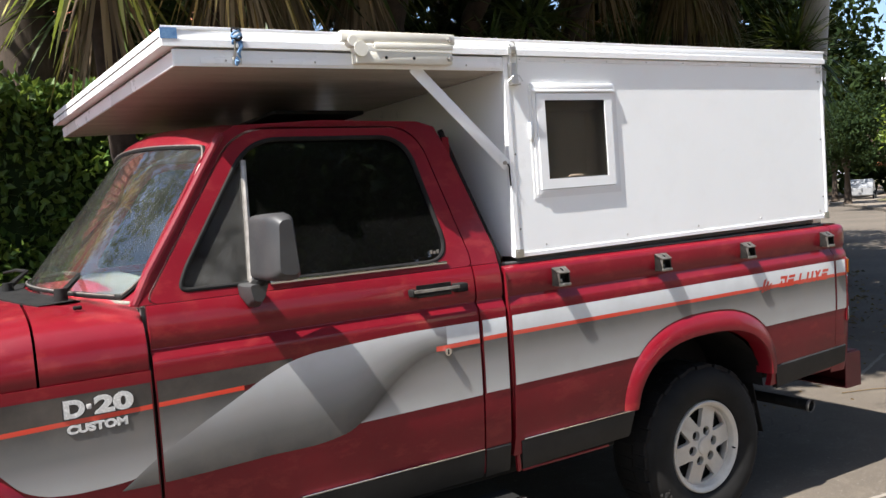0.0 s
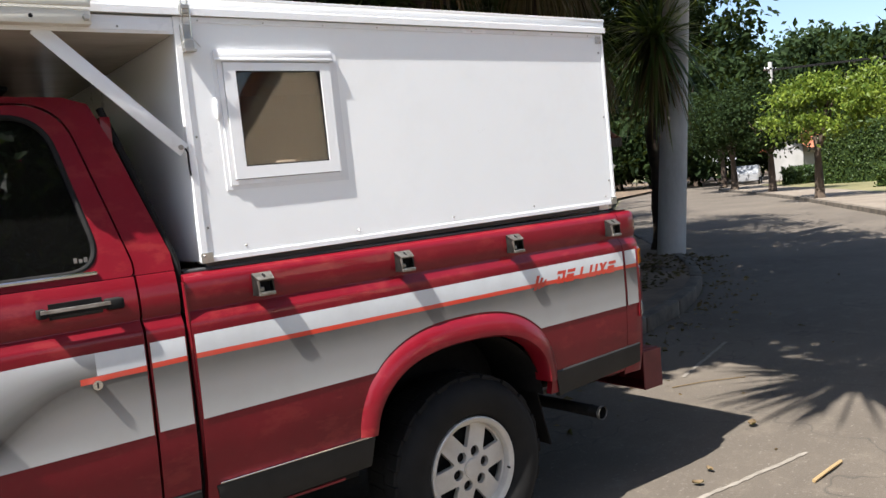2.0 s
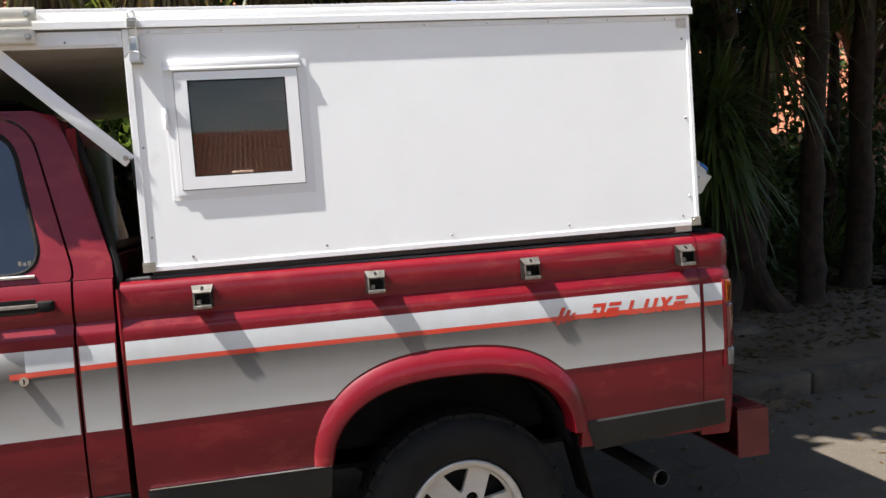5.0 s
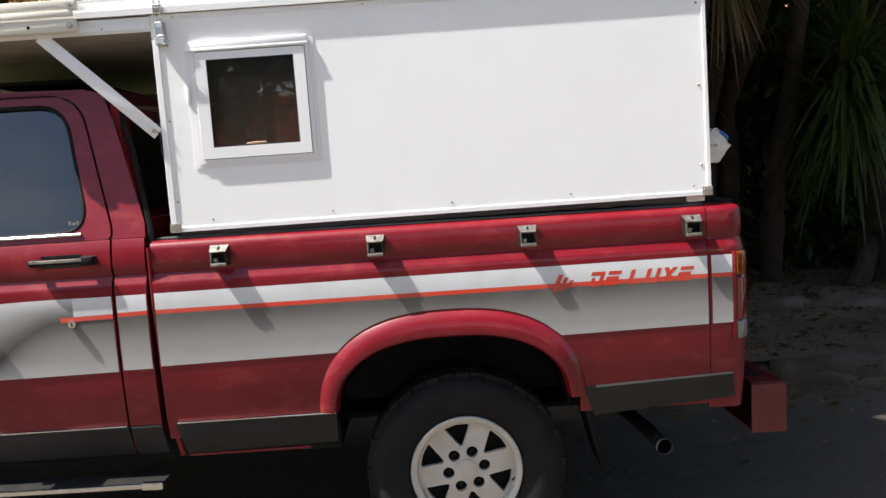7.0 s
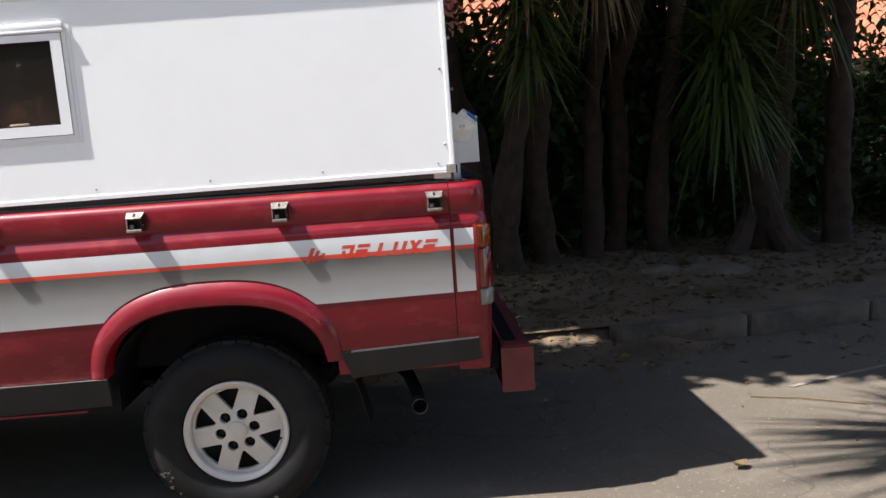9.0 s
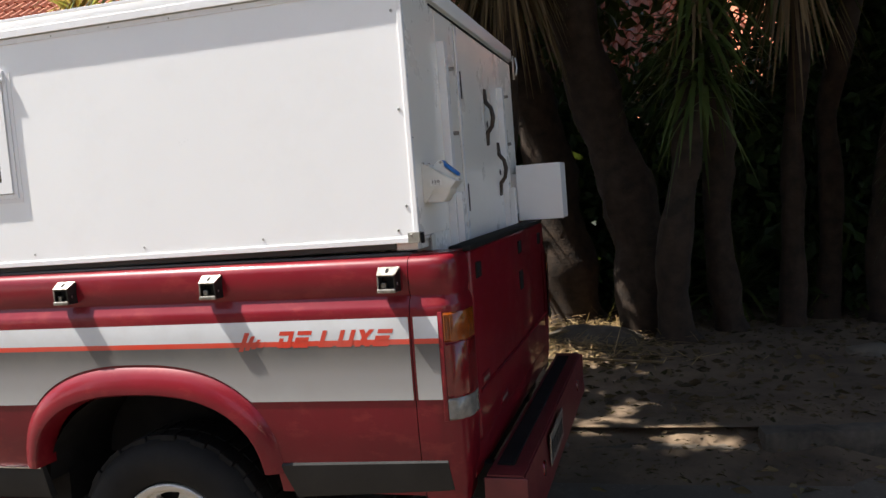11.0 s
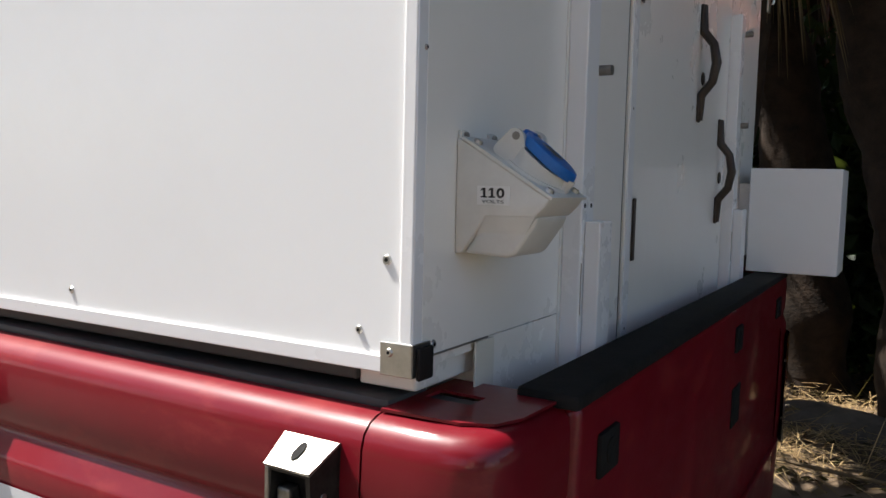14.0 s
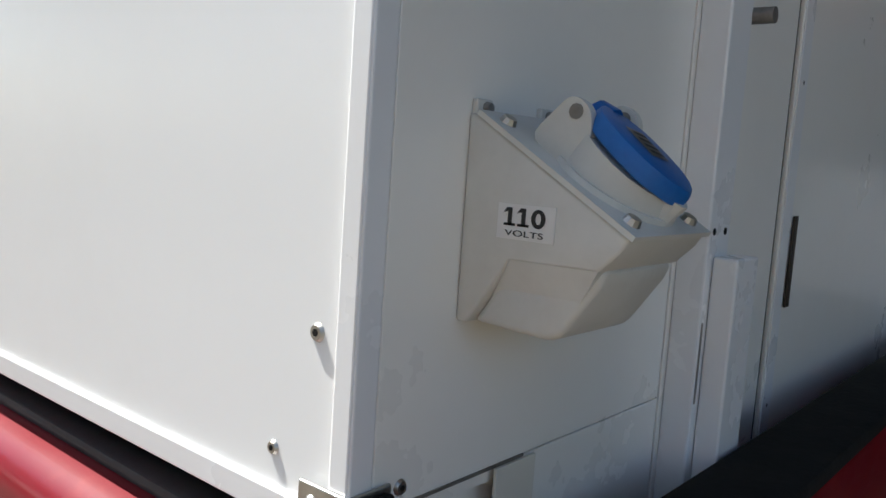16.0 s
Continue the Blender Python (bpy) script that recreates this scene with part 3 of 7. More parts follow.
# wheel-arch flares
def flare(xc):
    bm = bmesh.new()
    rings = []
    N = 44
    for i in range(N + 1):
        t = -math.pi / 2 + math.pi * i / N
        ring = []
        for k, (a, b, yo) in enumerate(((0.502, 0.404, 0.004), (0.492, 0.394, -0.008), (0.474, 0.366, -0.022), (0.453, 0.334, -0.029), (0.440, 0.314, -0.028), (0.432, 0.306, -0.012), (0.430, 0.304, 0.06))):
            s, c = math.sin(t), math.cos(t)
            x = xc + a * math.copysign(abs(s) ** 0.8, s)
            z = 0.60 + b * abs(c) ** 0.8
            if i in (0, N):
                z = 0.60
            z = max(z, 0.648)
            ring.append(bm.verts.new((x, side_y(max(z, 0.56)) + yo, z)))
        rings.append(ring)
    for a, b in zip(rings, rings[1:]):
        for k in range(len(a) - 1):
            bm.faces.new((a[k], b[k], b[k + 1], a[k + 1]))
    return bm


for xc in (2.84, -0.33):
    fl = part("wheel_arch_flare", flare(xc), RED, truck, xf=MT)
    mirrored("wheel_arch_flare", fl, truck)
    # dark wheel well
    bm = bmesh.new()
    rr = []
    for i in range(17):
        t = math.pi * i / 16
        rr.append([bm.verts.new((xc + 0.446 * math.cos(t), y, 0.58 + 0.342 * math.sin(t))) for y in (2.588, 2.92)])
    for a, b in zip(rr, rr[1:]):
        bm.faces.new((a[0], a[1], b[1], b[0]))
    bm.faces.new([r[1] for r in rr])
    well = part("wheel_well", bm, BLACK, truck, xf=MT)
    mirrored("wheel_well", well, truck)

# lower dark cladding
def cladding(x0, x1, zt0, zt1, zb0, zb1, cut_back=0.0, cut_front=0.0):
    bm = bmesh.new()
    n = 8
    cols = []
    for i in range(n + 1):
        t = i / n
        zt, zb = zt0 + (zt1 - zt0) * t, zb0 + (zb1 - zb0) * t
        c = []
        for k, (f, o) in enumerate(((0, 0.012), (0.0, -0.002), (0.06, -0.006), (0.92, -0.008), (1, -0.004), (1, 0.02))):
            z = zt + (zb - zt) * f
            x = x0 + (x1 - x0) * t + cut_back * f * (t == 1) + cut_front * f * (t == 0)
            c.append(bm.verts.new((x, side_y(z) + o, z)))
        cols.append(c)
    for a, b in zip(cols, cols[1:]):
        for k in range(5):
            bm.faces.new((a[k], b[k], b[k + 1], a[k + 1]))
    bm.faces.new(cols[0])
    bm.faces.new(cols[-1][::-1])
    return bm


for x0, x1, a, b, c, d, cb, cf in ((1.806, 2.404, 0.636, 0.650, 0.507, 0.520, -0.008, 0.026), (3.322, 3.882, 0.680, 0.700, 0.556, 0.600, 0.012, 0.046),
                                   (0.476, 1.632, 0.640, 0.641, 0.525, 0.522, 0.01, 0), (1.642, 1.754, 0.641, 0.641, 0.52, 0.52, 0.01, 0.01), (0.14, 0.460, 0.640, 0.640, 0.53, 0.53, 0, 0)):
    cl = part("side_cladding", cladding(x0, x1, a, b, c, d, cb, cf), SKIRT, truck, "dark grey lower cladding", xf=MT)
    mirrored("side_cladding", cl, truck)
part("bed_sill", box(1.835, 2.29, 2.594, 2.604, 0.497, 0.507, 0.002), RED, truck, "red lower edge of the bed side", xf=MT)
part("bed_front_edge", tube([(1.772, 2.540, 1.30), (1.774, 2.536, 1.10), (1.779, 2.545, 0.85), (1.790, 2.565, 0.66), (1.812, 2.590, 0.508)], [0.006, 0.007, 0.008, 0.010, 0.011], 8), RED, truck, xf=MT)
for x0, x1 in ((1.815, 2.402), (0.9, 1.63)):
    part("cladding_strip", box(x0, x1, side_y(0.645) - 0.011, side_y(0.645) - 0.002, 0.641, 0.647, 0.002), CHROME, truck, "thin bright strip", xf=MT)

# ---- tape on the side ----
orange = lambda x: 1.030 + 0.0203 * x if x < 1.775 else 1.066 + 0.001 * (x - 1.775)
top_line = lambda x: 1.133 + 0.004 * (x - 1.6)
bed_low = lambda x: 0.864 + 0.0125 * (x - 1.775)
bed_tone = lambda x, z, v: min(max((z - 0.862) / 0.20, 0.0), 1.0)
fender_tone = lambda x, z, v: min(max((z - 0.835) / 0.20, 0.0), 1.0)
wave_tone = lambda x, z, v: v * (0.30 + 0.70 * min(max((x - 0.36) / 0.55, 0.0), 1.0))
bed_floor = lambda x: max(bed_low(x), arch(x, 2.84, 0.498, 0.408))
for x0, x1 in ((1.782, 3.793), (3.808, 3.884), (1.645, 1.752)):
    n = max(4, int((x1 - x0) / 0.02))
    lowf = bed_floor if x0 > 1.7 else (lambda x: 0.858)
    part("silver_tape", tape(x0, x1, lambda x: orange(x) + 0.008, top_line, BED_PROFILE, n), TAPE_WHITE, truck, xf=MT)
    part("shaded_tape", tape(x0, x1, lowf, lambda x: orange(x) - 0.008, BED_PROFILE, n, tone=bed_tone), TAPE_BED, truck, xf=MT)
    part("orange_tape", tape(x0, x1, lambda x: orange(x) - 0.008, lambda x: orange(x) + 0.008, BED_PROFILE, n, 2), TAPE_ORANGE, truck, xf=MT)
swirl_top = curve_through([(0.352, 0.806), (0.47, 0.889), (0.60, 0.960), (0.729, 1.027), (0.80, 1.064), (0.888, 1.100), (0.96, 1.115), (1.052, 1.122), (1.27, 1.132), (1.64, 1.133)])
swirl_low = curve_through([(0.352, 0.804), (0.464, 0.802), (0.789, 0.810), (1.03, 0.818), (1.09, 0.832), (1.14, 0.862), (1.22, 0.930), (1.306, 0.994), (1.39, 1.036), (1.487, 1.052), (1.64, 1.056)])
fender_low = curve_through([(-0.02, 0.975), (0.032, 0.935), (0.09, 0.870), (0.142, 0.842), (0.20, 0.830), (0.30, 0.827), (0.44, 0.836)])
DOOR0, DOOR1 = 0.474, 1.628
part("swirl_tape", tape(0.474, 1.487, swirl_low, swirl_top, DOOR_PROFILE, 90, 10, tone=wave_tone), TAPE_SWIRL, truck, "silver wave tape shading to dark", xf=MT)
part("swirl_tape", tape(0.352, 0.456, swirl_low, swirl_top, DOOR_PROFILE, 12, 6, tone=wave_tone), TAPE_SWIRL, truck, xf=MT)
part("silver_tape", tape(1.487, DOOR1, lambda x: orange(x) + 0.006, swirl_top, DOOR_PROFILE, 10), TAPE_WHITE, truck, xf=MT)
part("orange_tape", tape(1.44, DOOR1, lambda x: max(swirl_low(x) - 0.004, orange(x) - 0.012), lambda x: orange(x) + 0.006, DOOR_PROFILE, 12, 2, 0.0045), TAPE_ORANGE, truck, xf=MT)
part("shaded_tape", tape(1.125, DOOR1, lambda x: 0.850 + 0.008 * (x - 1.1), lambda x: min(swirl_low(x), orange(x) - 0.01), DOOR_PROFILE, 40), TAPE_BED, truck, xf=MT)
for x0, x1, n in ((-0.10, 0.456, 20), (DOOR0, 0.90, 24)):
    part("dark_tape", tape(x0, x1, lambda x: max(orange(x) + 0.007, swirl_top(x) if x > 0.44 else 0), lambda x: 1.112, DOOR_PROFILE, n), TAPE_DARK, truck, xf=MT)
for x0, x1, n in ((-0.06, 0.456, 40), (DOOR0, 0.735, 20)):
    low = (lambda x: max(fender_low(x), swirl_top(x) if x > 0.352 else 0)) if x0 < 0.4 else swirl_top
    part("fender_tape", tape(x0, x1, low, lambda x: orange(x) - 0.007, DOOR_PROFILE, n, tone=fender_tone), TAPE_FENDER, truck, xf=MT)
    part("orange_tape", tape(x0, min(x1, 0.742), lambda x: orange(x) - 0.007, lambda x: orange(x) + 0.007, DOOR_PROFILE, n, 2), TAPE_ORANGE, truck, xf=MT)
STROKES = {"D": ((0, 0.74, 1, 1), (0.70, 0, 1, 1), (0.12, 0, 1, 0.26), (0.12, 0, 0.40, 0.58)), "E": ((0, 0, 0.28, 0.62), (0, 0, 1, 0.25), (0, 0.38, 0.92, 0.62), (0.05, 0.75, 1, 1)),
           "L": ((0, 0, 0.30, 1), (0, 0, 0.95, 0.26)), "U": ((0, 0, 0.30, 1), (0, 0, 1, 0.26), (0.70, 0, 1, 1))}
bm = bmesh.new()
lx = 3.352
for ch in "DE LUXE":
    if ch == " ":
        lx += 0.026
        continue
    w, h = 0.050, 0.052
    if ch == "X":
        quads = [((0, 0), (0.34, 0), (1, 1), (0.66, 1)), ((0.66, 0), (1, 0), (0.34, 1), (0, 1))]
    else:
        quads = [((a, b), (c, b), (c, d), (a, d)) for a, b, c, d in STROKES[ch]]
    for n, q in enumerate(quads):
        bm.faces.new([bm.verts.new((lx + a * w + 0.38 * b * h, side_y(1.08) - 0.0034 - 0.00002 * n, 1.056 + b * h)) for a, b in q])
    lx += w + 0.0095
part("tape_lettering", bm, TAPE_ORANGE, truck, "orange slanted block lettering", xf=MT, smooth=False)
bm = bmesh.new()
for k in range(4):
    x = 3.222 + k * 0.022
    vs = [bm.verts.new((x + dx, side_y(1.07) - 0.0035, z)) for dx, z in ((0, 1.046 + 0.004 * k), (0.016, 1.046 + 0.004 * k), (0.044 - 0.003 * k, 1.106 - 0.011 * k), (0.027, 1.106 - 0.011 * k))]
    bm.faces.new(vs)
part("tape_flash", bm, TAPE_ORANGE, truck, "orange flash of slanted bars", xf=MT, smooth=False)
for body, x, w in (("D", 0.216, 0.056), ("20", 0.296, 0.108)):
    lettering("badge_backing", body, 0.068, INK, truck, (x - 0.004, side_y(1.05) - 0.0036, 1.044), w + 0.008, 0.0, 0.0006, "black edge round the letters", MT, 0.0055)
    lettering("model_badge", body, 0.066, BADGE, truck, (x, side_y(1.05) - 0.0050, 1.047), w, 0.0, 0.0012, "raised chrome letters", MT, 0.0035)
part("badge_dash", box(0.2765, 0.2895, side_y(1.05) - 0.006, side_y(1.05) - 0.003, 1.066, 1.080, 0.001), BADGE, truck, xf=MT)
lettering("badge_backing", "CUSTOM", 0.034, INK, truck, (0.218, side_y(1.0) - 0.0036, 0.9995), 0.168, 0.0, 0.0005, xf=MT, bold=0.0028)
lettering("trim_badge", "CUSTOM", 0.032, BADGE, truck, (0.220, side_y(1.0) - 0.0046, 1.001), 0.164, 0.0, 0.0010, "raised chrome letters", MT, 0.0018)

# ---- cab ----
lean = lambda x, z: 2.560 + max(z - 1.336, 0) * 0.27
GLASS_LINE = [(0.572, 1.368), (0.600, 1.432), (0.866, 1.838), (1.462, 1.836), (1.556, 1.366), (1.02, 1.366)]
DOOR_LINE = [(0.470, 1.338), (0.525, 1.420), (0.828, 1.874), (1.510, 1.871), (1.634, 1.38), (1.634, 1.338)]
GAP_LINE = [(0.464, 1.338), (0.519, 1.423), (0.825, 1.881), (1.515, 1.878), (1.641, 1.38), (1.641, 1.338)]
gl, dl = rounded(GLASS_LINE, 0.11, 8), rounded(DOOR_LINE, 0.12, 8)
shell = [(0.425, 1.338)] + [(0.482, 1.440), (0.708, 1.785), (0.762, 1.850), (0.83, 1.888), (1.15, 1.903), (1.53, 1.894), (1.60, 1.872), (1.645, 1.76), (1.756, 1.39), (1.758, 1.338)]
gap_top = rounded(GAP_LINE, 0.12, 8)
ring = shell + [p for p in gap_top[::-1]]
cabside = part("cab_side", plate([ring], lambda x, z: lean(x, z) + 0.004, 0.03), RED, truck, xf=MT)
mirrored("cab_side", cabside, truck)
frame_up = part("door_frame", plate([dl, gl], lean, 0.03), RED, door, xf=MT)
mirrored("door_frame", frame_up, truck)
seal = part("window_seal", tube([(x, lean(x, z) + 0.004, z) for x, z in gl + gl[:1]], 0.0085, 8), BLACK, door, "black rubber seal", xf=MT)
part("window_strip", tube([(x, lean(x, 1.36) - 0.004, 1.361) for x in np.linspace(0.86, 1.53, 12)], 0.006, 6), CHROME, door, "bright window strip", xf=MT)
qx = lambda z: 0.800 + 0.095 * (z - 1.366)
main = [p for p in gl if p[0] > qx(p[1]) + 0.008]
quarter = [p for p in gl if p[0] < qx(p[1]) - 0.008]
main_loop = [(0.840, 1.766)] + main + [(0.802, 1.366)]
part("door_glass", plate([main_loop], lambda x, z: lean(x, z) + 0.012, 0.004), GLASS_DARK, door, "dark tinted glass", xf=MT, smooth=False)
qg = part("quarter_glass", plate([[(0.797, 1.366)] + quarter + [(0.832, 1.762)]], lambda x, z: lean(x, z) + 0.012, 0.004), GLASS_QUARTER, door, "smoked quarter window", xf=MT, smooth=False)
part("window_divider", tube([(0.798, lean(0, 1.36) + 0.003, 1.362), (0.818, lean(0, 1.55) + 0.003, 1.55), (0.838, lean(0, 1.76) + 0.003, 1.766)], 0.0105, 8), DULL_STEEL, door, xf=MT)
for k in range(3):
    part("glass_mark", box(1.478 + 0.014 * k, 1.488 + 0.014 * k, lean(0, 1.40) + 0.0108, lean(0, 1.40) + 0.0114, 1.392, 1.410 - 0.004 * (k % 2)), DULL_STEEL, door, "small pale etched bars", xf=MT, smooth=False)
qg.visible_shadow = False
part("door_glass", plate([gl], lambda x, z: 2 * YC - lean(x, z) - 0.012, -0.004), GLASS_DARK, truck, xf=MT, smooth=False)

# roof
bm = bmesh.new()
rows = []
for i in range(19):
    u = i / 18
    r = []
    for x, drop in ((0.732, 0.082), (0.755, 0.045), (0.80, 0.018), (0.90, 0.004), (1.15, 0), (1.45, 0.002), (1.55, 0.012), (1.605, 0.04), (1.625, 0.075)):
        e = abs(2 * u - 1)
        bow = (0.12 * (1 - e * e)) if x < 0.85 else 0.12 * (1 - e * e) * max(0, (1.15 - x) / 0.35)
        y0 = lean(0, 1.885)
        r.append(bm.verts.new((x - bow * 1.0, y0 + (2 * (YC - y0)) * u, 1.885 - drop + 0.055 * (1 - e**2.6))))
    rows.append(r)
for a, b in zip(rows, rows[1:]):
    for k in range(len(a) - 1):
        bm.faces.new((a[k], a[k + 1], b[k + 1], b[k]))
part("roof", bm, RED, truck, xf=MT)
# rear wall of the cab with its window
bm = box(1.715, 1.745, 2.60, 2 * YC - 2.60, 0.60, 1.40)
box(1.63, 1.66, 2.70, 2 * YC - 2.70, 1.40, 1.83, bm=bm)
part("cab_back", bm, RED, truck, xf=MT)
part("rear_glass", box(1.665, 1.669, 2.80, 2 * YC - 2.80, 1.44, 1.78), GLASS_DARK, truck, "dark rear window", xf=MT, smooth=False)
part("cab_edge_seal", tube([(1.640, lean(0, 1.85) + 0.03, 1.86), (1.70, lean(0, 1.7) + 0.03, 1.66), (1.772, 2.585, 1.36), (1.776, 2.58, 1.20)], 0.012, 8), BLACK, truck, "black rubber edge", xf=MT)

# windscreen, frame and cowl
def screen_point(u, v):
    e = 2 * u - 1
    xb, xt = 0.448 - 0.235 * (1 - e * e), 0.750 - 0.140 * (1 - e * e)
    yb, yt = 2.588, 2.690
    y0 = yb + (yt - yb) * v
    return Vector((xb + (xt - xb) * v, y0 + 2 * (YC - y0) * u, 1.352 + 0.015 * (1 - e * e) + (0.470 + 0.03 * (1 - e * e)) * v))


def inset(u, v):
    """The same point drawn in towards the middle where the corners are rounded."""
    low, high = max(0, 1 - v / 0.22), max(0, (v - 0.84) / 0.16)
    return screen_point(0.5 + (u - 0.5) * (1 - 0.075 * low**2.2 - 0.07 * high**2.2), v)


bm = bmesh.new()
VS = [0.02, 0.04, 0.07, 0.11, 0.16, 0.22, 0.4, 0.6, 0.84, 0.90, 0.95, 0.98]
rows = [[bm.verts.new(inset(0.008 + 0.984 * i / 24, v)) for v in VS] for i in range(25)]
for a, b in zip(rows, rows[1:]):
    for k in range(len(VS) - 1):
        bm.faces.new((a[k], b[k], b[k + 1], a[k + 1]))
g = bmesh.ops.extrude_face_region(bm, geom=bm.faces[:])
for v in g["geom"]:
    if isinstance(v, bmesh.types.BMVert):
        v.co += Vector((0.004, 0, -0.003))
ws = part("windscreen", bm, GLASS_CLEAR, truck, "clear windscreen full of reflections", xf=MT)
ws.visible_shadow = False
border = [inset(u, 0.015) for u in np.linspace(0.02, 0.98, 25)] + [inset(0.995, v) for v in VS] + [inset(u, 0.985) for u in np.linspace(0.98, 0.02, 25)] + [inset(0.005, v) for v in VS[::-1]]
for edge in (0.0, 1.0):
    bm = bmesh.new()
    cc = [[bm.verts.new(p + Vector((0.002, 0, -0.002))) for p in (screen_point(edge, v), inset(abs(edge - 0.004), v))] for v in [0.0] + VS + [1.0]]
    for a, b in zip(cc, cc[1:]):
        bm.faces.new((a[0], b[0], b[1], a[1]))
    part("screen_corner", bm, RED, truck, xf=MT)
part("windscreen_seal", tube(border + border[:1], 0.009, 8), BLACK, truck, "grey rubber windscreen seal", xf=MT)
part("seal_strip", tube([p + Vector((-0.006, -0.004, 0.006)) for p in border], 0.0028, 6), DULL_STEEL, truck, "bright strip set in the seal", xf=MT)
apil = part("windscreen_pillar", tube([(0.440, 2.578, 1.338), (0.490, 2.592, 1.43), (0.620, 2.642, 1.62), (0.735, 2.684, 1.795), (0.775, 2.702, 1.855)], [0.016, 0.014, 0.013, 0.013, 0.016], 10), RED, truck, xf=MT)
mirrored("windscreen_pillar", apil, truck)

HOOD = [(2.532, 1.156), (2.535, 1.20), (2.545, 1.245), (2.565, 1.282), (2.605, 1.310), (2.68, 1.328), (2.85, 1.342), (3.10, 1.353), (YC, 1.360)]
HOOD = HOOD + [(2 * YC - y, z) for y, z in HOOD[-2::-1]]


def hood(x0, x1, n, lift=0.0):
    bm = bmesh.new()
    cols = []
    for i in range(n + 1):
        x = x0 + (x1 - x0) * i / n
        f = max(0, (0.16 - x)) * 0.055
        cols.append([bm.verts.new((x, y, z - f * min(1, (z - 1.156) / 0.05) + lift)) for y, z in HOOD])
    for a, b in zip(cols, cols[1:]):
        for k in range(len(HOOD) - 1):
            bm.faces.new((a[k], b[k], b[k + 1], a[k + 1]))
    g = bmesh.ops.extrude_edge_only(bm, edges=[e for e in bm.edges if e.is_boundary])["geom"]
    for v in g:
        if isinstance(v, bmesh.types.BMVert):
            v.co.z -= 0.03
            v.co.y += 0.014 if v.co.y < YC else -0.014
    return bm


part("hood", hood(-1.16, 0.156, 14), RED, truck, xf=MT)
part("cowl_panel", hood(0.164, 0.458, 4), RED, truck, "red scuttle panel below the windscreen", xf=MT)
# black vent in front of the screen
bm = bmesh.new()
cc = []
hood_z = lambda y: float(np.interp(y, [p[0] for p in HOOD], [p[1] for p in HOOD]))
for i in range(15):
    u = 0.14 + 0.72 * i / 14
    e = 2 * u - 1
    y = 2.62 + 2 * (YC - 2.62) * u
    x1 = 0.425 - 0.235 * (1 - e * e)
    z = hood_z(y)
    cc.append([bm.verts.new(p) for p in ((x1 - 0.11, y, z - 0.004), (x1 - 0.11, y, z + 0.004), (x1 + 0.012, y, z + 0.006), (x1 + 0.012, y, z - 0.004))])
for a, b in zip(cc, cc[1:]):
    for k in range(3):
        bm.faces.new((a[k], b[k], b[k + 1], a[k + 1]))
part("cowl_vent", bm, BLACK, truck, "dark vent strip", xf=MT)
part("washer_nozzle", box(0.285, 0.31, 2.70, 2.715, 1.335, 1.347, 0.003), BLACK, truck, xf=MT)
for y0, y1 in ((2.86, 3.34), (3.45, 3.95)):
    e = (2 * (y0 - 2.62) / (2 * (YC - 2.62))) - 1
    xb = 0.440 - 0.235 * (1 - e * e) - 0.03
    w = part("wiper", tube([(xb - 0.03, y0, 1.375), (xb + 0.0, y0 + 0.03, 1.398), (xb + 0.045, y0 + 0.12, 1.425), (xb + 0.02, y0 + 0.32, 1.425), (xb - 0.02, y1, 1.41)], [0.014, 0.011, 0.008, 0.006, 0.005], 6), BLACK, truck, "black wiper arm", xf=MT)
    part("wiper_pivot", cyl((xb - 0.03, y0, 1.355), (xb - 0.03, y0, 1.395), 0.022, 0.018, 12), BLACK, w, xf=MT)

# door handle, lock, mirror
bm = box(1.352, 1.545, 2.508, 2.524, 1.258, 1.278, 0.005)
box(1.352, 1.375, 2.508, 2.55, 1.255, 1.281, 0.004, bm=bm)
box(1.535, 1.584, 2.506, 2.55, 1.252, 1.284, 0.006, bm=bm)
part("door_handle", bm, BLACK, door, "black pull handle", xf=MT)
part("handle_recess", box(1.385, 1.530, 2.5405, 2.5435, 1.246, 1.292, 0.001), BLACK, door, xf=MT, smooth=False)
part("handle_grip", box(1.358, 1.545, 2.505, 2.5085, 1.268, 1.279, 0.001), DULL_STEEL, door, xf=MT, smooth=False)
lk = part("door_lock", cyl((1.483, 2.532, 1.042), (1.483, 2.512, 1.042), 0.017, 0.014, 20), CHROME, door, xf=MT)
part("keyhole", box(1.481, 1.485, 2.5105, 2.513, 1.034, 1.050), BLACK, lk, xf=MT, smooth=False)

mirror = new("mirror")
mirror.parent = truck
mirror["label"] = "grey plastic door mirror on a short arm"
bm = bmesh.new()
sec = [(0.0, (0.785, 1.405, 0.848, 1.574)), (0.03, (0.768, 1.388, 0.862, 1.588)), (0.16, (0.768, 1.388, 0.864, 1.590)), (0.205, (0.775, 1.395, 0.858, 1.584)), (0.225, (0.788, 1.41, 0.848, 1.569))]
rings = []
for o, (xa, za, xb, zb) in sec:
    pts = rounded([(xa, za), (xb, za - 0.006), (xb - 0.014, zb), (xa + 0.008, zb - 0.006)], 0.022, 4)
    rings.append([bm.verts.new((x, 2.505 - o * 1.14, z)) for x, z in pts])
for a, b in zip(rings, rings[1:]):
    n = len(a)
    for k in range(n):
        bm.faces.new((a[k], a[(k + 1) % n], b[(k + 1) % n], b[k]))
bm.faces.new(rings[0])
bm.faces.new(rings[-1][::-1])
part("mirror_housing", bm, MIRROR_GREY, mirror, xf=MT)
